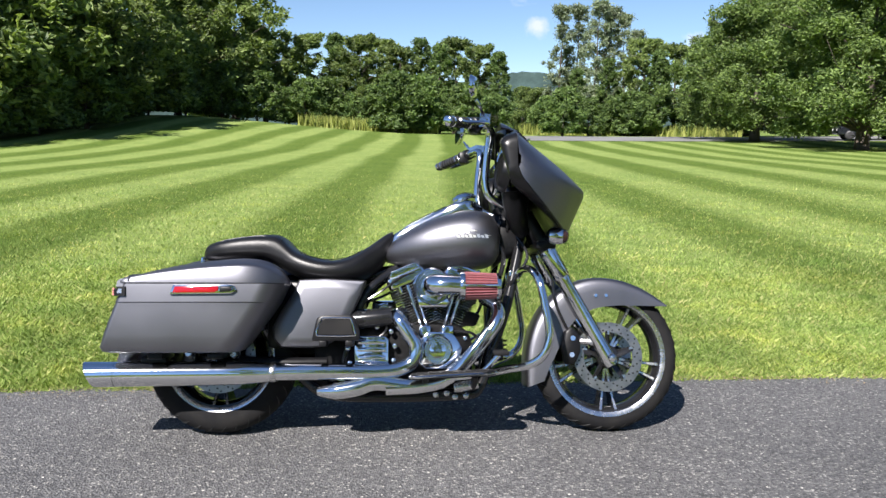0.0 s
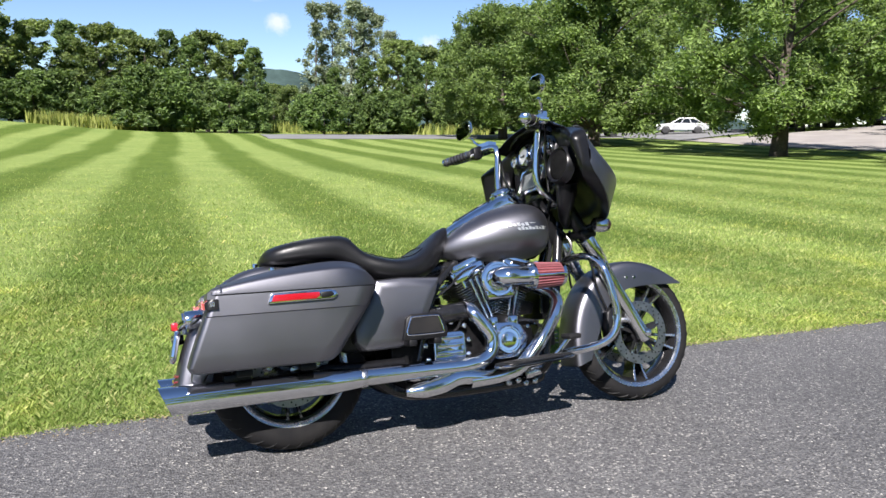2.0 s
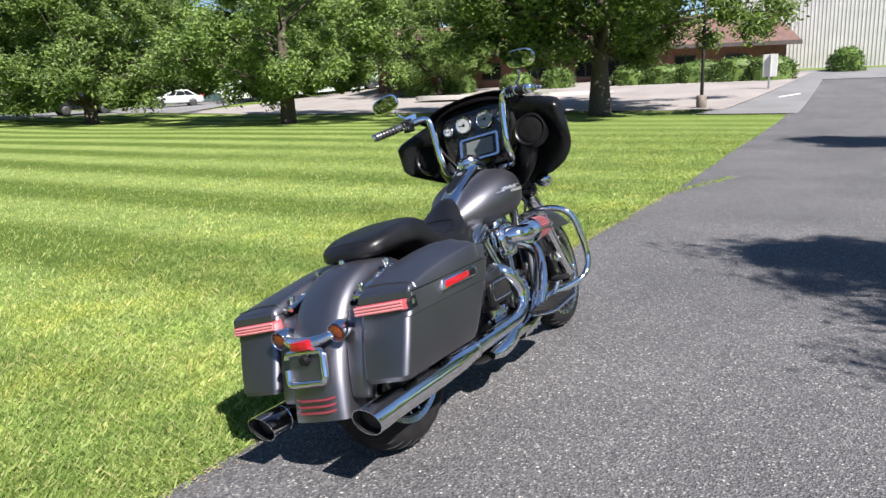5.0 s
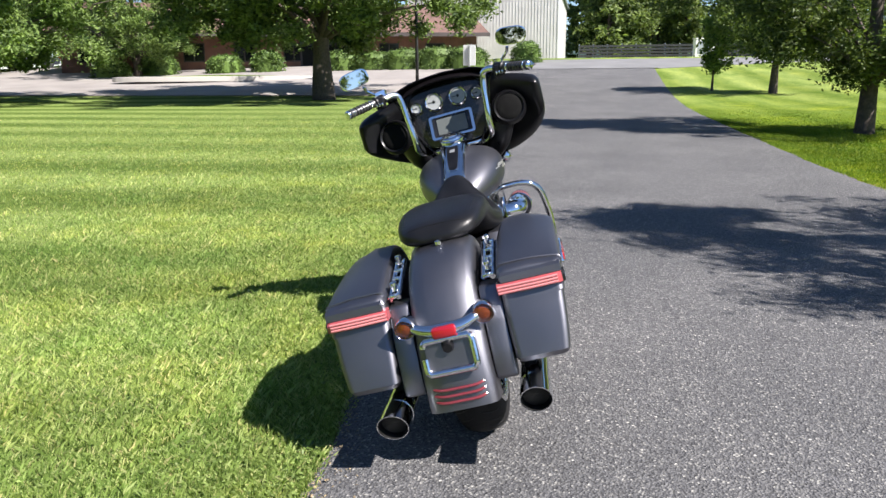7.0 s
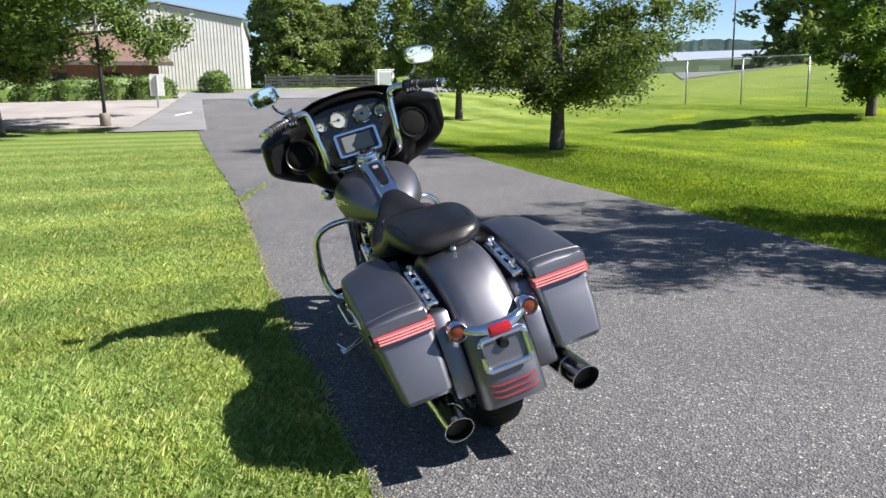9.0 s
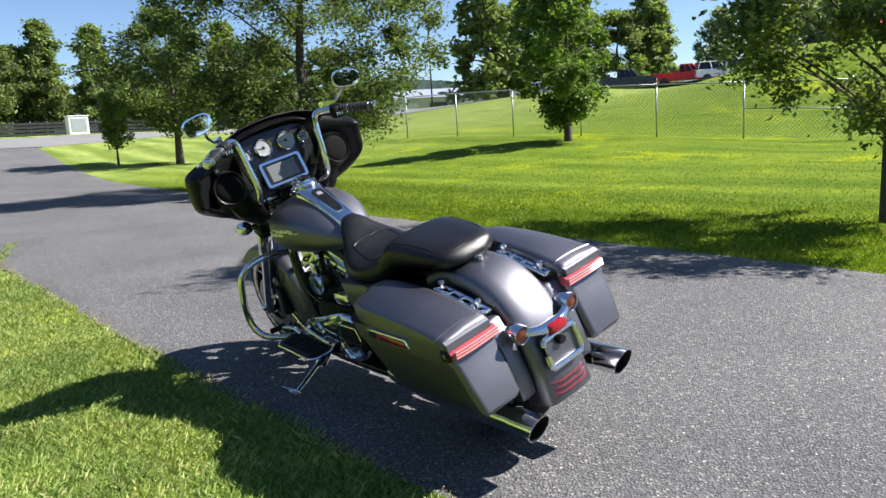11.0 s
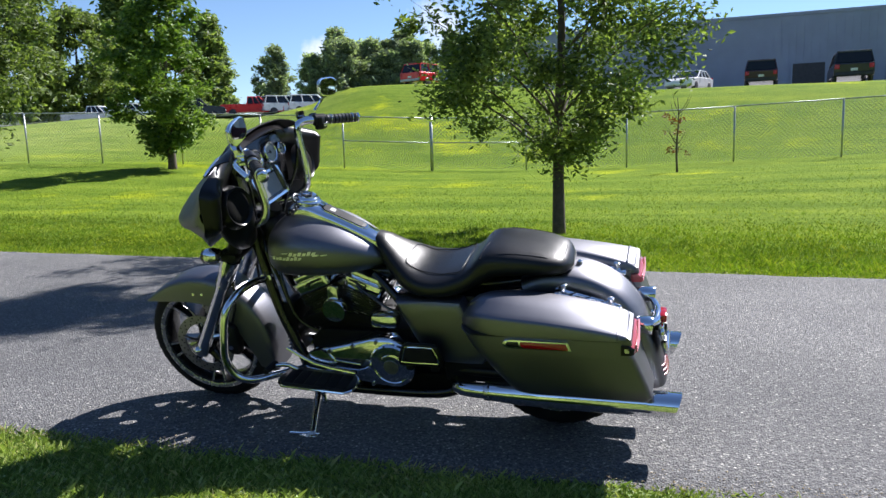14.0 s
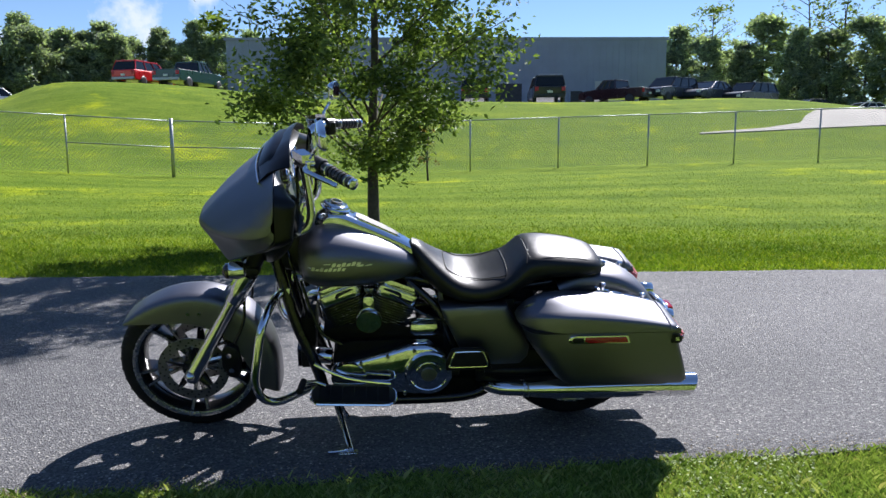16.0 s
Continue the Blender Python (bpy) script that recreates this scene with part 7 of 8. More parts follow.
# side covers and passenger footboards
for s in (-1, 1):
    rings = []
    for f, yy in ((0.0, 0.13), (0.0, 0.185), (0.04, 0.198), (0.14, 0.206), (0.3, 0.209)):
        ring = []
        for x, z in ((0.34, 0.645), (0.45, 0.65), (0.615, 0.64), (0.598, 0.59), (0.575, 0.54), (0.55, 0.485), (0.522, 0.43), (0.475, 0.385), (0.42, 0.366), (0.34, 0.364), (0.27, 0.366), (0.24, 0.4), (0.235, 0.45), (0.27, 0.52), (0.31, 0.58)):
            ring.append((x + (0.42 - x) * f, s * yy, z + (0.51 - z) * f))
        rings.append(ring)
    bit("side_cover", loft(rings), PAINT, label="satin grey side cover", sharp=0.5)
    fb = bit("passenger_footboard", slab([(0.405, 0.395), (0.595, 0.395), (0.598, 0.43), (0.578, 0.485), (0.56, 0.497), (0.448, 0.497), (0.425, 0.485)], s * 0.262, s * 0.285, 0.008, 2, "XZ"), BLACKSATIN, label="folded-up black passenger footboard")
    bit("footboard_edge", tube([(x, s * 0.286, z) for x, z in ((0.43, 0.415), (0.57, 0.415), (0.577, 0.43), (0.562, 0.478), (0.548, 0.485), (0.458, 0.485), (0.444, 0.478), (0.426, 0.43), (0.43, 0.415))], 0.0032, 6, 3), CHROME, fb, "chrome footboard edging")
    bit("footboard_pad", slab([(0.432, 0.42), (0.57, 0.42), (0.56, 0.475), (0.545, 0.481), (0.46, 0.481), (0.447, 0.475)], s * 0.284, s * 0.288, 0, 2, "XZ"), RUBBER, fb)
    for x in (0.45, 0.555):
        bit("footboard_hinge", box(x - 0.016, x + 0.016, min(s * 0.2, s * 0.28), max(s * 0.2, s * 0.28), 0.372, 0.4, 0.005), BLACKSATIN, fb)

# engine
CX, CZ = 0.905, 0.365
eng = bit("engine_block", slab(rounded(0.62, 1.06, 0.19, 0.46, 0.09, 6), -0.13, 0.13, 0.02, 2, "XZ"), ENGINE, label="black V-twin crankcase")
for side, lean in (("front", 22.5), ("rear", -22.5)):
    m = Matrix.Translation((CX, 0, CZ)) @ Matrix.Rotation(radians(lean), 4, "Y")

    def placed(bm):
        bmesh.ops.transform(bm, matrix=m, verts=bm.verts)
        return bm

    cyl = bit("cylinder", placed(lathe([(0.056, 0.09), (0.056, 0.29)], axis="Z", sides=28)), ENGINE, eng, "black finned cylinder")
    for k in range(17):
        h = 0.1 + 0.0112 * k
        w = 0.086 + (0.008 if k > 11 else 0.0)
        d = 0.104 + (0.006 if k > 11 else 0.0)
        bit("fin", placed(slab(rounded(-w, w, -d, d, 0.034, 4), h, h + 0.0042, 0)), ENGINE, eng, smooth=False)
        bit("fin_edge", placed(slab(rounded(-w - 0.0006, w + 0.0006, -d - 0.0006, d + 0.0006, 0.034, 4), h + 0.0014, h + 0.0026, 0)), STEEL, eng, smooth=False)
    for q in (-0.045, 0.045):
        bit("head_bolt", placed(lathe([(0.009, 0.262), (0.009, 0.292), (0.004, 0.294)], (q, -0.103, 0), "Z", 8)), CHROME, eng)
    bit("rocker_box", placed(slab(rounded(-0.09, 0.09, -0.112, 0.112, 0.022, 4), 0.29, 0.338, 0.01)), CHROME, eng, "chrome rocker box")
    bit("rocker_cover", placed(slab(rounded(-0.08, 0.08, -0.1, 0.1, 0.022, 4), 0.338, 0.366, 0.008)), CHROME, eng)
    for q in (-0.055, 0.055):
        bit("rocker_bolt", placed(lathe([(0.007, 0.36), (0.007, 0.375)], (q, -0.07, 0), "Z", 8)), CHROME, eng)
        bit("rocker_bolt", placed(lathe([(0.007, 0.36), (0.007, 0.375)], (q, 0.07, 0), "Z", 8)), CHROME, eng)
    sgn = 1 if lean > 0 else -1
    for j in (0, 1):
        a = Vector((CX + sgn * (0.028 + 0.022 * j), -0.135, CZ + 0.055))
        b = m @ Vector((-sgn * 0.02 + sgn * 0.03 * j, -0.108, 0.285))
        bit("pushrod_tube", turned([(0.012, 0), (0.013, 0.1), (0.0065, 0.14), (0.0065, 0.55), (0.009, 0.6), (0.009, 1.0)], a, b, 14), CHROME, eng)
    bit("spark_plug_lead", tube([m @ Vector((0, 0.09, 0.3)), m @ Vector((0, 0.13, 0.33)), (CX, 0.08, 0.71)], 0.005, 8, 4), BLACK, eng)

# right side: timing cover, tappet blocks, air cleaner
bit("cam_cover", slab([(0.825, 0.3), (0.86, 0.27), (0.96, 0.27), (1.01, 0.31), (1.02, 0.36), (0.985, 0.415), (0.94, 0.43), (0.87, 0.43), (0.83, 0.39)], -0.165, -0.125, 0.012, 2, "XZ"), CHROME, eng, "chrome cam cover")
bit("timer_cover", lathe([(0.062, -0.16), (0.062, -0.178), (0.056, -0.185), (0.05, -0.185), (0.048, -0.18), (0.034, -0.18), (0.032, -0.19), (0.016, -0.193), (0.002, -0.193)], (0.913, 0, 0.353), sides=40), CHROME, eng, "round stepped chrome timer cover")
for k in range(5):
    a = 2 * math.pi * k / 5
    bit("cover_screw", lathe([(0.005, -0.18), (0.005, -0.19)], (0.913 + 0.055 * math.cos(a), 0, 0.353 + 0.055 * math.sin(a)), sides=8), STEEL, eng)
for x in (0.86, 0.955):
    bit("tappet_block", box(x - 0.026, x + 0.026, -0.155, -0.11, 0.41, 0.455, 0.01), CHROME, eng)
bit("carrier_plate", slab(rounded(0.83, 0.975, 0.555, 0.675, 0.04, 5), -0.165, -0.125, 0.008, 2, "XZ"), CHROME, label="chrome intake plate")
bit("backing_disc", lathe([(0.074, -0.166), (0.078, -0.172), (0.078, -0.18), (0.072, -0.186), (0.062, -0.186), (0.06, -0.18), (0.03, -0.18)], (0.89, 0, 0.616), sides=40), CHROME, label="round chrome intake backing disc")
bit("intake_bracket", slab([(0.835, 0.53), (0.95, 0.53), (0.965, 0.548), (0.955, 0.58), (0.84, 0.585), (0.828, 0.56)], -0.182, -0.15, 0.008, 2, "XZ"), CHROME, label="stepped chrome intake bracket")
air = bit("intake_elbow", tube([(0.89, -0.14, 0.62), (0.89, -0.19, 0.62), (0.905, -0.222, 0.62), (0.945, -0.238, 0.619), (1.015, -0.24, 0.617)], [0.044, 0.046, 0.045, 0.042, 0.042], 22, 7), CHROME, label="polished chrome intake elbow")
bit("elbow_flange", lathe([(0.06, -0.168), (0.064, -0.16), (0.064, -0.15), (0.058, -0.145)], (0.895, 0, 0.615), sides=30), CHROME, air)
bm = bmesh.new()
rr = []
for x, q in ((1.015, 0.0535), (1.155, 0.0465)):
    rr.append([(x, -0.24 + q * math.cos(2 * math.pi * k / 40), 0.616 + q * math.sin(2 * math.pi * k / 40)) for k in range(40)])
filt = bit("air_filter", loft(rr, bm=bm), FILTER, air, "pleated red gauze air filter")
# Ridges paler than the drum: the pleats' highlights and shaded valleys put into colour.
for k in range(26):
    c, sn = math.cos(2 * math.pi * k / 26), math.sin(2 * math.pi * k / 26)
    bit("pleat", rod((1.016, -0.24 + 0.056 * c, 0.616 + 0.056 * sn), (1.154, -0.24 + 0.049 * c, 0.616 + 0.049 * sn), 0.0027, 6), LIT_PLEAT, filt, "pleat ridge with its pink highlight in the colour")
bit("filter_cap", turned([(0.053, 0), (0.054, 0.35), (0.049, 0.9), (0.028, 1.0)], (1.150, -0.24, 0.616), (1.170, -0.24, 0.616), 30), CHROME, air, "chrome filter end cap")
bit("filter_collar", turned([(0.058, 0), (0.061, 0.3), (0.061, 1.0)], (1.000, -0.24, 0.616), (1.020, -0.24, 0.616), 30), CHROME, air)
bit("filter_band", box(1.010, 1.160, -0.302, -0.296, 0.611, 0.621, 0.002), CHROME, air)
bit("throttle_body", box(0.86, 0.95, -0.12, 0.04, 0.57, 0.66, 0.015), STEEL, eng)

# exhaust
ex = bit("rear_header", tube([(0.77, -0.08, 0.505), (0.745, -0.15, 0.5), (0.752, -0.192, 0.478), (0.785, -0.205, 0.432), (0.822, -0.205, 0.37), (0.81, -0.205, 0.31), (0.755, -0.21, 0.278), (0.66, -0.218, 0.268), (0.52, -0.225, 0.27), (0.3, -0.23, 0.27), (0.12, -0.232, 0.268)], [0.026, 0.03, 0.031, 0.031, 0.031, 0.031, 0.031, 0.031, 0.033, 0.034, 0.036], 18, 7), CHROME, label="chrome exhaust header")
bit("front_header", tube([(1.11, -0.09, 0.57), (1.16, -0.15, 0.53), (1.155, -0.185, 0.47), (1.09, -0.195, 0.38), (1.02, -0.195, 0.3), (0.94, -0.2, 0.235), (0.84, -0.21, 0.212), (0.7, -0.215, 0.205)], [0.026, 0.03, 0.03, 0.03, 0.03, 0.031, 0.032, 0.032], 18, 7), CHROME, ex, "chrome exhaust header")
bit("collector", tube([(0.93, -0.205, 0.222), (0.8, -0.212, 0.21), (0.66, -0.218, 0.225), (0.58, -0.22, 0.205), (0.5, -0.218, 0.192), (0.425, -0.21, 0.19)], [0.024, 0.03, 0.033, 0.036, 0.034, 0.016], 18, 6), CHROME, ex, "chrome collector shield")
bit("heat_shield", tube([(0.98, -0.218, 0.265), (1.05, -0.222, 0.345), (1.12, -0.215, 0.44)], [0.02, 0.024, 0.018], 14, 5), CHROME, ex)


def muffler(s):
    y = s * 0.232
    m = bit("muffler", turned([(0.036, 0), (0.0375, 0.01), (0.0375, 0.03), (0.0465, 0.17), (0.0475, 0.18), (0.0485, 0.3), (0.05, 0.5), (0.0502, 0.9)], (0.25, y, 0.268), (-0.44, y - s * 0.002, 0.264), 32), CHROME, ex, "chrome slip-on muffler")
    def cut_ring(r, back):
        return [(-0.404 - (0.068 + 0.022 * math.sin(2 * math.pi * k / 32)) + back, y + r * math.cos(2 * math.pi * k / 32), 0.264 + r * math.sin(2 * math.pi * k / 32)) for k in range(32)]

    bit("muffler_tip", loft([[(-0.3705, q[1], q[2]) for q in cut_ring(0.0503, 0)], cut_ring(0.051, 0), cut_ring(0.0485, 0), cut_ring(0.048, 0.006)], caps=False), CHROME, ex, "slash-cut muffler tip")
    bit("tip_lining", loft([cut_ring(0.048, 0.004), cut_ring(0.046, 0.05)], caps=False), SOOT_SHADE, ex, "sooty black pipe lining")
    bit("tip_inside", loft([[(-0.435 - 0.016 * math.sin(2 * math.pi * k / 32), y + r * math.cos(2 * math.pi * k / 32), 0.264 + r * math.sin(2 * math.pi * k / 32)) for k in range(32)] for r in (0.0435, 0.012)]), SOOT_SHADE, ex, "sooty black pipe inside")
    bit("muffler_bracket", box(-0.27, -0.17, min(s * 0.19, s * 0.25), max(s * 0.19, s * 0.25), 0.305, 0.335, 0.006), BLACKSATIN, ex)
    bit("muffler_clamp", turned([(0.037, 0), (0.0385, 0.1), (0.0385, 0.9), (0.037, 1)], (0.262, y, 0.268), (0.238, y, 0.268), 28), STEEL, ex)


muffler(-1)
muffler(1)
bit("crossover_pipe", tube([(0.52, -0.22, 0.262), (0.46, -0.1, 0.24), (0.42, 0.1, 0.24), (0.38, 0.2, 0.262), (0.3, 0.23, 0.268), (0.12, 0.232, 0.267)], 0.032, 16, 6), CHROME, ex)

# gearbox and rear of the engine, right side
gb = bit("gearbox", slab(rounded(0.4, 0.72, 0.2, 0.47, 0.05, 5), -0.13, 0.12, 0.015, 2, "XZ"), ENGINE, label="black gearbox casing")
bit("gearbox_cover", slab(rounded(0.57, 0.71, 0.288, 0.41, 0.022, 4), -0.185, -0.12, 0.012, 2, "XZ"), CHROME, gb, "ribbed chrome gearbox cover")
for k in range(3):
    z = 0.315 + 0.032 * k
    bit("cover_rib", box(0.582, 0.698, -0.195, -0.183, z, z + 0.018, 0.006), CHROME, gb)
for x, z in ((0.56, 0.43), (0.6, 0.45), (0.66, 0.45), (0.72, 0.43), (0.54, 0.36), (0.55, 0.3), (0.73, 0.31), (0.735, 0.37)):
    bit("casing_bolt", lathe([(0.011, -0.15), (0.011, -0.165), (0.007, -0.168)], (x, 0, z), sides=10), CHROME, gb)
bit("starter_motor", turned([(0.03, 0), (0.04, 0.1), (0.04, 1.0)], (0.5, -0.16, 0.47), (0.72, -0.15, 0.49), 20), BLACK, gb)
bit("belt_guard", slab([(0.1, 0.25), (0.45, 0.25), (0.45, 0.42), (0.1, 0.4)], 0.13, 0.15, 0.01, 2, "XZ"), BLACKSATIN, gb)
bit("swingarm", tube([(0.0, 0.14, 0.31), (0.25, 0.14, 0.3), (0.45, 0.12, 0.3)], 0.024, 10, 3), BLACKSATIN, gb)
bit("swingarm_right", tube([(0.0, -0.14, 0.31), (0.25, -0.14, 0.3), (0.45, -0.12, 0.3)], 0.024, 10, 3), BLACKSATIN, gb)
bit("battery_box", box(0.2, 0.6, -0.125, 0.125, 0.36, 0.64, 0.02), BLACKSATIN, label="black battery box under the seat")
for x, z in ((-0.1, 0.335), (0.02, 0.335), (0.08, 0.33)):
    bit("shock_fitting", turned([(0.02, 0), (0.024, 0.3), (0.012, 1.0)], (x, -0.15, z + 0.01), (x, -0.2, z + 0.01), 12), STEEL, gb)

# left side: primary case, derby cover, horn cover
pr = bit("primary_cover", slab([(0.56, 0.33), (0.58, 0.27), (0.64, 0.235), (0.72, 0.23), (0.85, 0.25), (1.0, 0.255), (1.06, 0.29), (1.07, 0.34), (1.03, 0.385), (0.95, 0.405), (0.82, 0.44), (0.74, 0.465), (0.65, 0.465), (0.585, 0.42)], 0.12, 0.205, 0.022, 3, "XZ"), CHROME, label="chrome primary drive cover")
bit("derby_cover", lathe([(0.1, 0.2), (0.1, 0.216), (0.094, 0.223), (0.08, 0.223), (0.076, 0.219), (0.056, 0.219), (0.053, 0.226), (0.002, 0.226)], (0.66, 0, 0.345), sides=44), CHROME, pr, "round stepped chrome derby cover")
bit("derby_centre", lathe([(0.034, 0.2255), (0.032, 0.2285), (0.002, 0.2295)], (0.66, 0, 0.345), sides=32), DISC, pr)
bit("stator_cover", lathe([(0.075, 0.2), (0.072, 0.212), (0.05, 0.216), (0.002, 0.217)], (0.99, 0, 0.325), sides=36), CHROME, pr)
for x, z in ((0.6, 0.42), (0.72, 0.45), (0.83, 0.425), (0.94, 0.395), (0.87, 0.262), (0.76, 0.245)):
    bit("primary_bolt", lathe([(0.008, 0.2), (0.008, 0.211)], (x, 0, z), sides=10), STEEL, pr)
hn = bit("horn_cover", turned([(0.02, 0), (0.045, 0.25), (0.056, 0.7), (0.056, 0.85), (0.05, 1.0), (0.002, 1.02)], (0.905, 0.1, 0.575), (0.905, 0.175, 0.57), 32), CHROME, label="oval chrome horn cover")
bit("horn_stalk", slab(rounded(0.882, 0.928, 0.6, 0.68, 0.02, 4), 0.13, 0.16, 0.008, 2, "XZ"), CHROME, hn)
bit("coil_cover", box(0.62, 0.74, 0.12, 0.19, 0.505, 0.565, 0.02), CHROME, pr)
bit("shift_rod", tube([(0.82, 0.24, 0.315), (1.0, 0.235, 0.345), (1.13, 0.225, 0.41)], 0.007, 8, 3), CHROME, label="chrome gear linkage rod")
bit("shift_lever", tube([(1.09, 0.24, 0.315), (1.13, 0.25, 0.34), (1.17, 0.29, 0.36)], 0.01, 10, 4), CHROME)
bit("shift_peg", rod((1.17, 0.27, 0.36), (1.18, 0.345, 0.36), 0.014), RUBBER)

# frame, floorboards, crash bar, stand
fr = bit("frame_downtube", tube([(1.285, -0.045, 0.86), (1.262, -0.06, 0.74), (1.205, -0.09, 0.52), (1.135, -0.105, 0.33), (1.09, -0.115, 0.2), (1.0, -0.12, 0.165), (0.5, -0.12, 0.165), (0.35, -0.11, 0.24)], 0.024, 12, 6), BLACK, label="gloss black steel frame")
bit("frame_downtube_left", tube([(1.285, 0.045, 0.86), (1.262, 0.06, 0.74), (1.205, 0.09, 0.52), (1.135, 0.105, 0.33), (1.09, 0.115, 0.2), (1.0, 0.12, 0.165), (0.5, 0.12, 0.165), (0.35, 0.11, 0.24)], 0.024, 12, 6), BLACK, fr)
bit("backbone", tube([(1.24, 0, 0.86), (1.0, 0, 0.74), (0.7, 0, 0.68), (0.3, 0, 0.64), (0.1, 0, 0.66)], 0.035, 12, 5), BLACK, fr)
for s in (-1, 1):
    bit("seat_rail", tube([(0.74, s * 0.07, 0.7), (0.62, s * 0.125, 0.6), (0.56, s * 0.13, 0.45), (0.52, s * 0.12, 0.3)], 0.017, 10, 5), BLACK, fr)
    bit("fender_strut", tube([(0.3, s * 0.122, 0.62), (0.0, s * 0.124, 0.62), (-0.25, s * 0.124, 0.52)], 0.013, 8, 4), BLACKSATIN, fr)
bit("regulator", box(1.14, 1.2, -0.075, 0.075, 0.3, 0.4, 0.01), BLACKSATIN, fr)
for k in range(5):
    bit("regulator_fin", box(1.195, 1.215, -0.07, 0.07, 0.308 + 0.019 * k, 0.315 + 0.019 * k), BLACK, fr, smooth=False)
cr = None
for s in (-1, 1):
    cr = bit("crash_bar", tube([(1.255, s * 0.06, 0.66), (1.272, s * 0.16, 0.685), (1.29, s * 0.27, 0.68), (1.312, s * 0.34, 0.63), (1.332, s * 0.362, 0.52), (1.345, s * 0.365, 0.42), (1.325, s * 0.355, 0.345), (1.27, s * 0.32, 0.3), (1.19, s * 0.22, 0.275), (1.11, s * 0.11, 0.245)], 0.0165, 14, 7), CHROME, label="chrome engine guard bar")
    bit("bar_flange", box(1.225, 1.272, min(s * 0.05, s * 0.09), max(s * 0.05, s * 0.09), 0.64, 0.69, 0.006), CHROME, cr)
    board = slab(rounded(0.8, 1.14, min(s * 0.225, s * 0.355), max(s * 0.225, s * 0.355), 0.05, 6), 0.252, 0.272, 0.004)
    up = 0.036 if s > 0 else 0.0
    bmesh.ops.transform(board, matrix=Matrix.Translation((0.97, 0, 0.266 + up)) @ Matrix.Rotation(radians(-3), 4, "Y") @ Matrix.Translation((-0.97, 0, -0.266)), verts=board.verts)
    fb = bit("floorboard", board, BLACKSATIN, label="black rider floorboard")
    bit("floorboard_rim", tube([(x, y, 0.262 + up + (0.97 - x) * -0.05) for x, y in rounded(0.798, 1.142, min(s * 0.225, s * 0.357), max(s * 0.225, s * 0.357), 0.05, 4)] + [(1.142, (s * 0.225 + s * 0.357) / 2, 0.2706 + up)], 0.0055, 6, 2), CHROME, fb, "chrome floorboard rim")
    for k in range(6):
        bit("floorboard_rib", box(0.825 + 0.048 * k, 0.8715 + 0.048 * k, min(s * 0.24, s * 0.34), max(s * 0.24, s * 0.34), 0.266 + up + (k - 2.5) * 0.0024, 0.2738 + up + (k - 2.5) * 0.0024, 0.003), RUBBER, fb)
    for x in (0.86, 1.06):
        bit("floorboard_mount", tube([(x, s * 0.12, 0.19), (x, s * 0.2, 0.215 + up), (x, s * 0.26, 0.255 + up)], 0.014, 8, 4), BLACKSATIN, fb)
bit("brake_pedal", tube([(0.98, -0.2, 0.24), (1.08, -0.235, 0.26), (1.16, -0.26, 0.34)], 0.011, 10, 4), CHROME, label="chrome rear brake pedal")
bit("brake_pad", box(1.135, 1.195, -0.31, -0.23, 0.335, 0.357, 0.008), RUBBER)
bit("brake_cylinder", turned([(0.022, 0), (0.025, 0.2), (0.02, 1)], (0.98, -0.165, 0.2), (1.08, -0.17, 0.215), 16), STEEL)
for x, z in ((0.95, 0.175), (0.985, 0.16), (1.03, 0.165), (0.905, 0.17)):
    bit("frame_bolt", lathe([(0.012, -0.15), (0.012, -0.166), (0.006, -0.17)], (x, 0, z), sides=10), STEEL, fr)
st = bit("side_stand", tube([(1.06, 0.13, 0.19), (1.035, 0.22, 0.155), (0.995, 0.36, 0.112), (0.985, 0.395, 0.105)], [0.016, 0.014, 0.013, 0.013], 10, 5), CHROME, label="chrome side stand touching the asphalt")
foot = box(0.955, 1.035, 0.385, 0.425, 0.093, 0.104, 0.004)
bmesh.ops.transform(foot, matrix=Matrix.Translation((0.98, 0.39, 0.1)) @ Matrix.Rotation(radians(14.8), 4, "X") @ Matrix.Translation((-0.98, -0.39, -0.1)), verts=foot.verts)
bit("stand_foot", foot, STEEL, st)
bit("stand_tang", tube([(0.99, 0.392, 0.106), (1.025, 0.408, 0.11), (1.075, 0.425, 0.121)], 0.006, 8, 4), CHROME, st)
bit("stand_spring", tube([(1.05, 0.14, 0.175), (1.0, 0.22, 0.14)], 0.01, 8, 1), STEEL, st)
# wiring and hoses about the neck
for k, pts in enumerate((((1.2, -0.04, 0.93), (1.17, -0.09, 0.84), (1.2, -0.1, 0.74), (1.17, -0.08, 0.62)), ((1.24, 0.05, 0.88), (1.21, 0.1, 0.8), (1.18, 0.09, 0.66), (1.15, 0.09, 0.5)), ((1.26, -0.07, 0.84), (1.3, -0.12, 0.75), (1.25, -0.11, 0.66), (1.2, -0.08, 0.6)))):
    bit("wiring_loom", tube(pts, 0.011 if k == 0 else 0.007, 8, 6), BLACK, fr)
bit("neck_cover", loft([ring_yz(x, hw, zt, zb, 3, 20) for x, hw, zt, zb in ((1.16, 0.06, 0.94, 0.7), (1.21, 0.075, 0.95, 0.74), (1.27, 0.06, 0.9, 0.76))]), BLACKSATIN, fr)
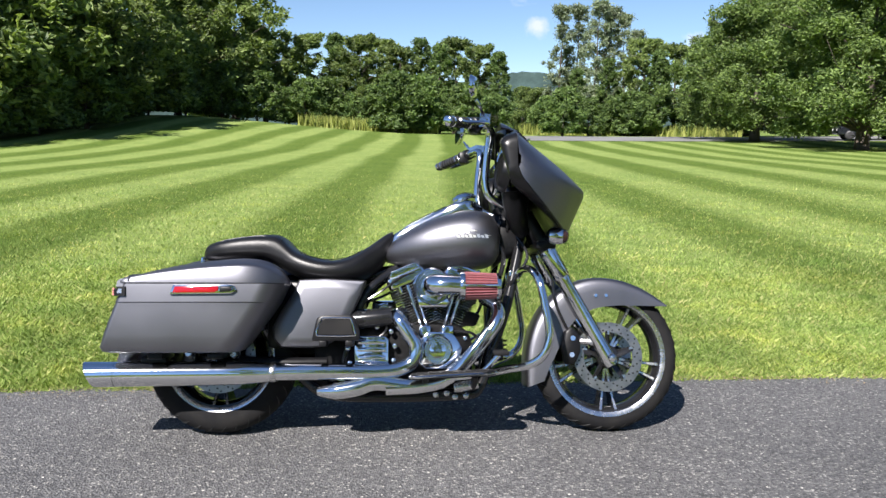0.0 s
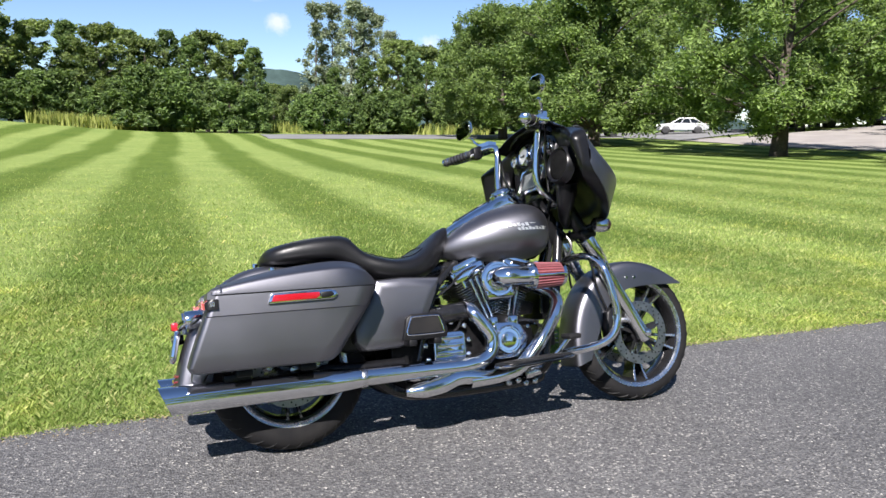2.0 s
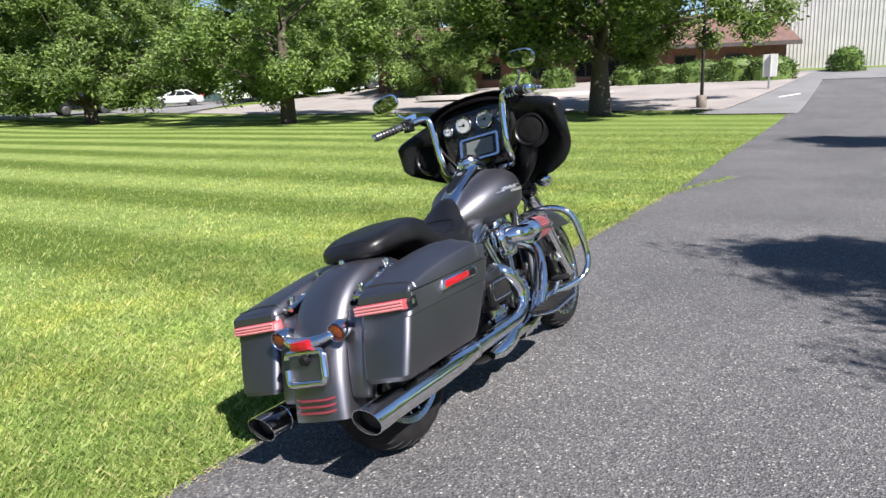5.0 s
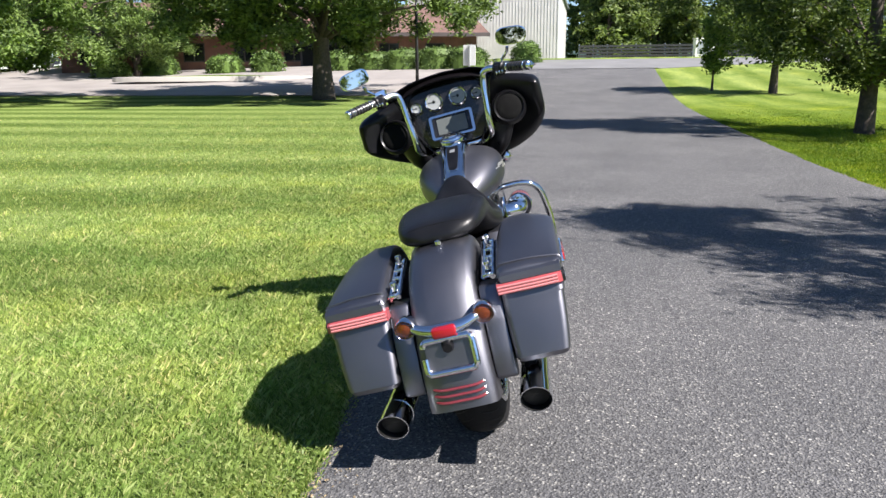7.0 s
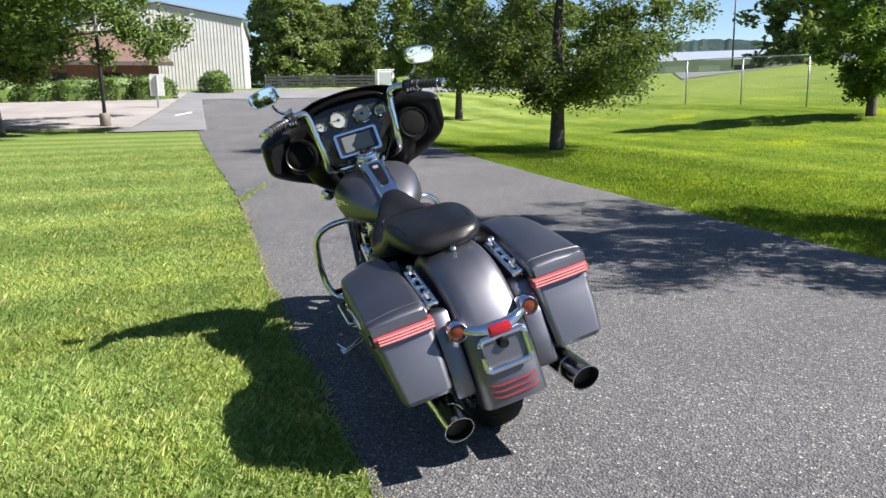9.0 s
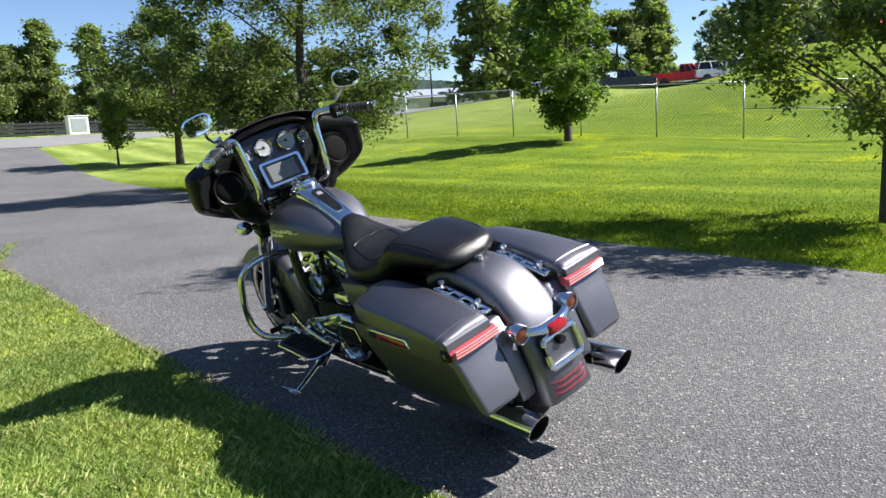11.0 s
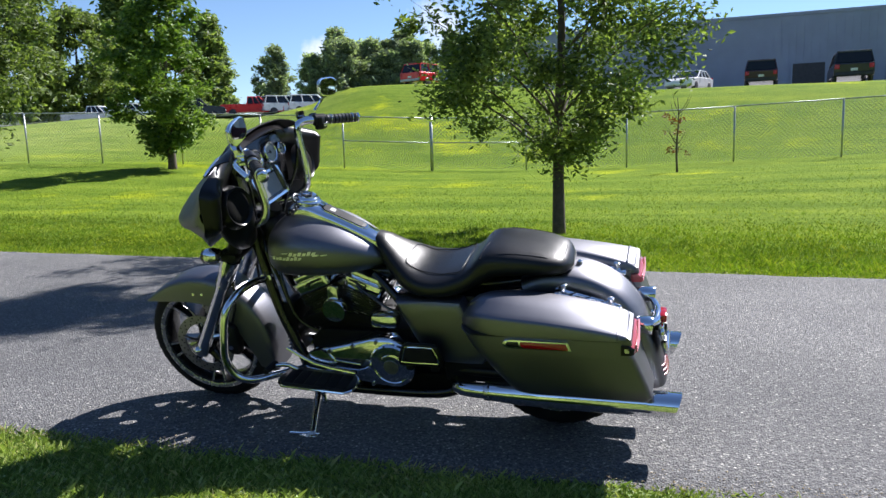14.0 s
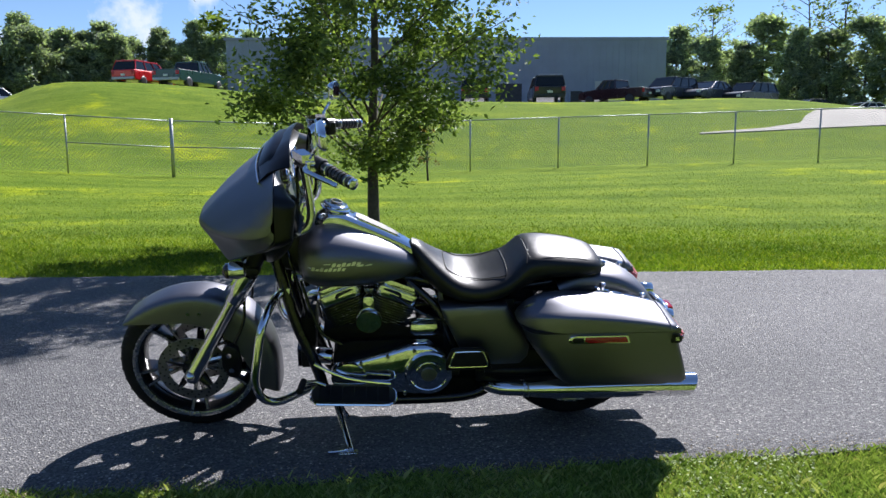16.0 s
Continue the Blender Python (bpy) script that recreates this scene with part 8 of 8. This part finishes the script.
for pts, r in ((((0.62, -0.15, 0.52), (0.68, -0.165, 0.5), (0.7, -0.16, 0.44), (0.66, -0.16, 0.4)), 0.006), (((0.6, -0.14, 0.55), (0.68, -0.14, 0.6), (0.76, -0.12, 0.66), (0.86, -0.1, 0.69)), 0.005), (((1.0, -0.12, 0.69), (1.08, -0.12, 0.66), (1.13, -0.1, 0.58), (1.12, -0.11, 0.45)), 0.006), (((0.98, -0.15, 0.43), (1.06, -0.15, 0.42), (1.1, -0.13, 0.36), (1.08, -0.13, 0.25)), 0.006), (((0.58, 0.14, 0.55), (0.66, 0.15, 0.58), (0.74, 0.13, 0.62), (0.84, 0.1, 0.68)), 0.006), (((1.02, 0.12, 0.44), (1.1, 0.13, 0.5), (1.14, 0.12, 0.6), (1.18, 0.08, 0.72)), 0.007)):
    bit("hose", tube(pts, r, 8, 6), BLACK, eng)
bit("oil_filter", turned([(0.03, 0), (0.037, 0.05), (0.037, 0.8), (0.03, 1.0), (0.002, 1.0)], (1.07, 0.0, 0.31), (1.185, 0.0, 0.325), 28), CHROME, eng, "chrome oil filter")
bit("oil_filler", turned([(0.018, 0), (0.018, 0.6), (0.024, 0.65), (0.024, 0.95), (0.016, 1.0)], (0.6, -0.15, 0.46), (0.6, -0.165, 0.52), 18), CHROME, gb)
for x, z in ((0.8, 0.24), (0.87, 0.225), (1.0, 0.235), (1.035, 0.29), (0.79, 0.42), (1.03, 0.4)):
    bit("crankcase_bolt", lathe([(0.009, -0.128), (0.009, -0.142), (0.005, -0.144)], (x, 0, z), sides=8), CHROME, eng)
bit("cylinder_base_left", slab([(0.72, 0.45), (1.08, 0.45), (1.1, 0.5), (1.0, 0.53), (0.82, 0.53), (0.7, 0.5)], -0.1, 0.11, 0.01, 2, "XZ"), ENGINE, eng)
bit("voltage_cover", box(1.13, 1.19, -0.1, 0.1, 0.42, 0.56, 0.012), ENGINE, fr, "black cover between the frame tubes")
bit("oil_pan", slab([(0.44, 0.26), (0.98, 0.26), (0.98, 0.175), (0.9, 0.155), (0.5, 0.155), (0.44, 0.18)], -0.1, 0.125, 0.012, 2, "XZ"), ENGINE, gb, "black oil pan under the gearbox")
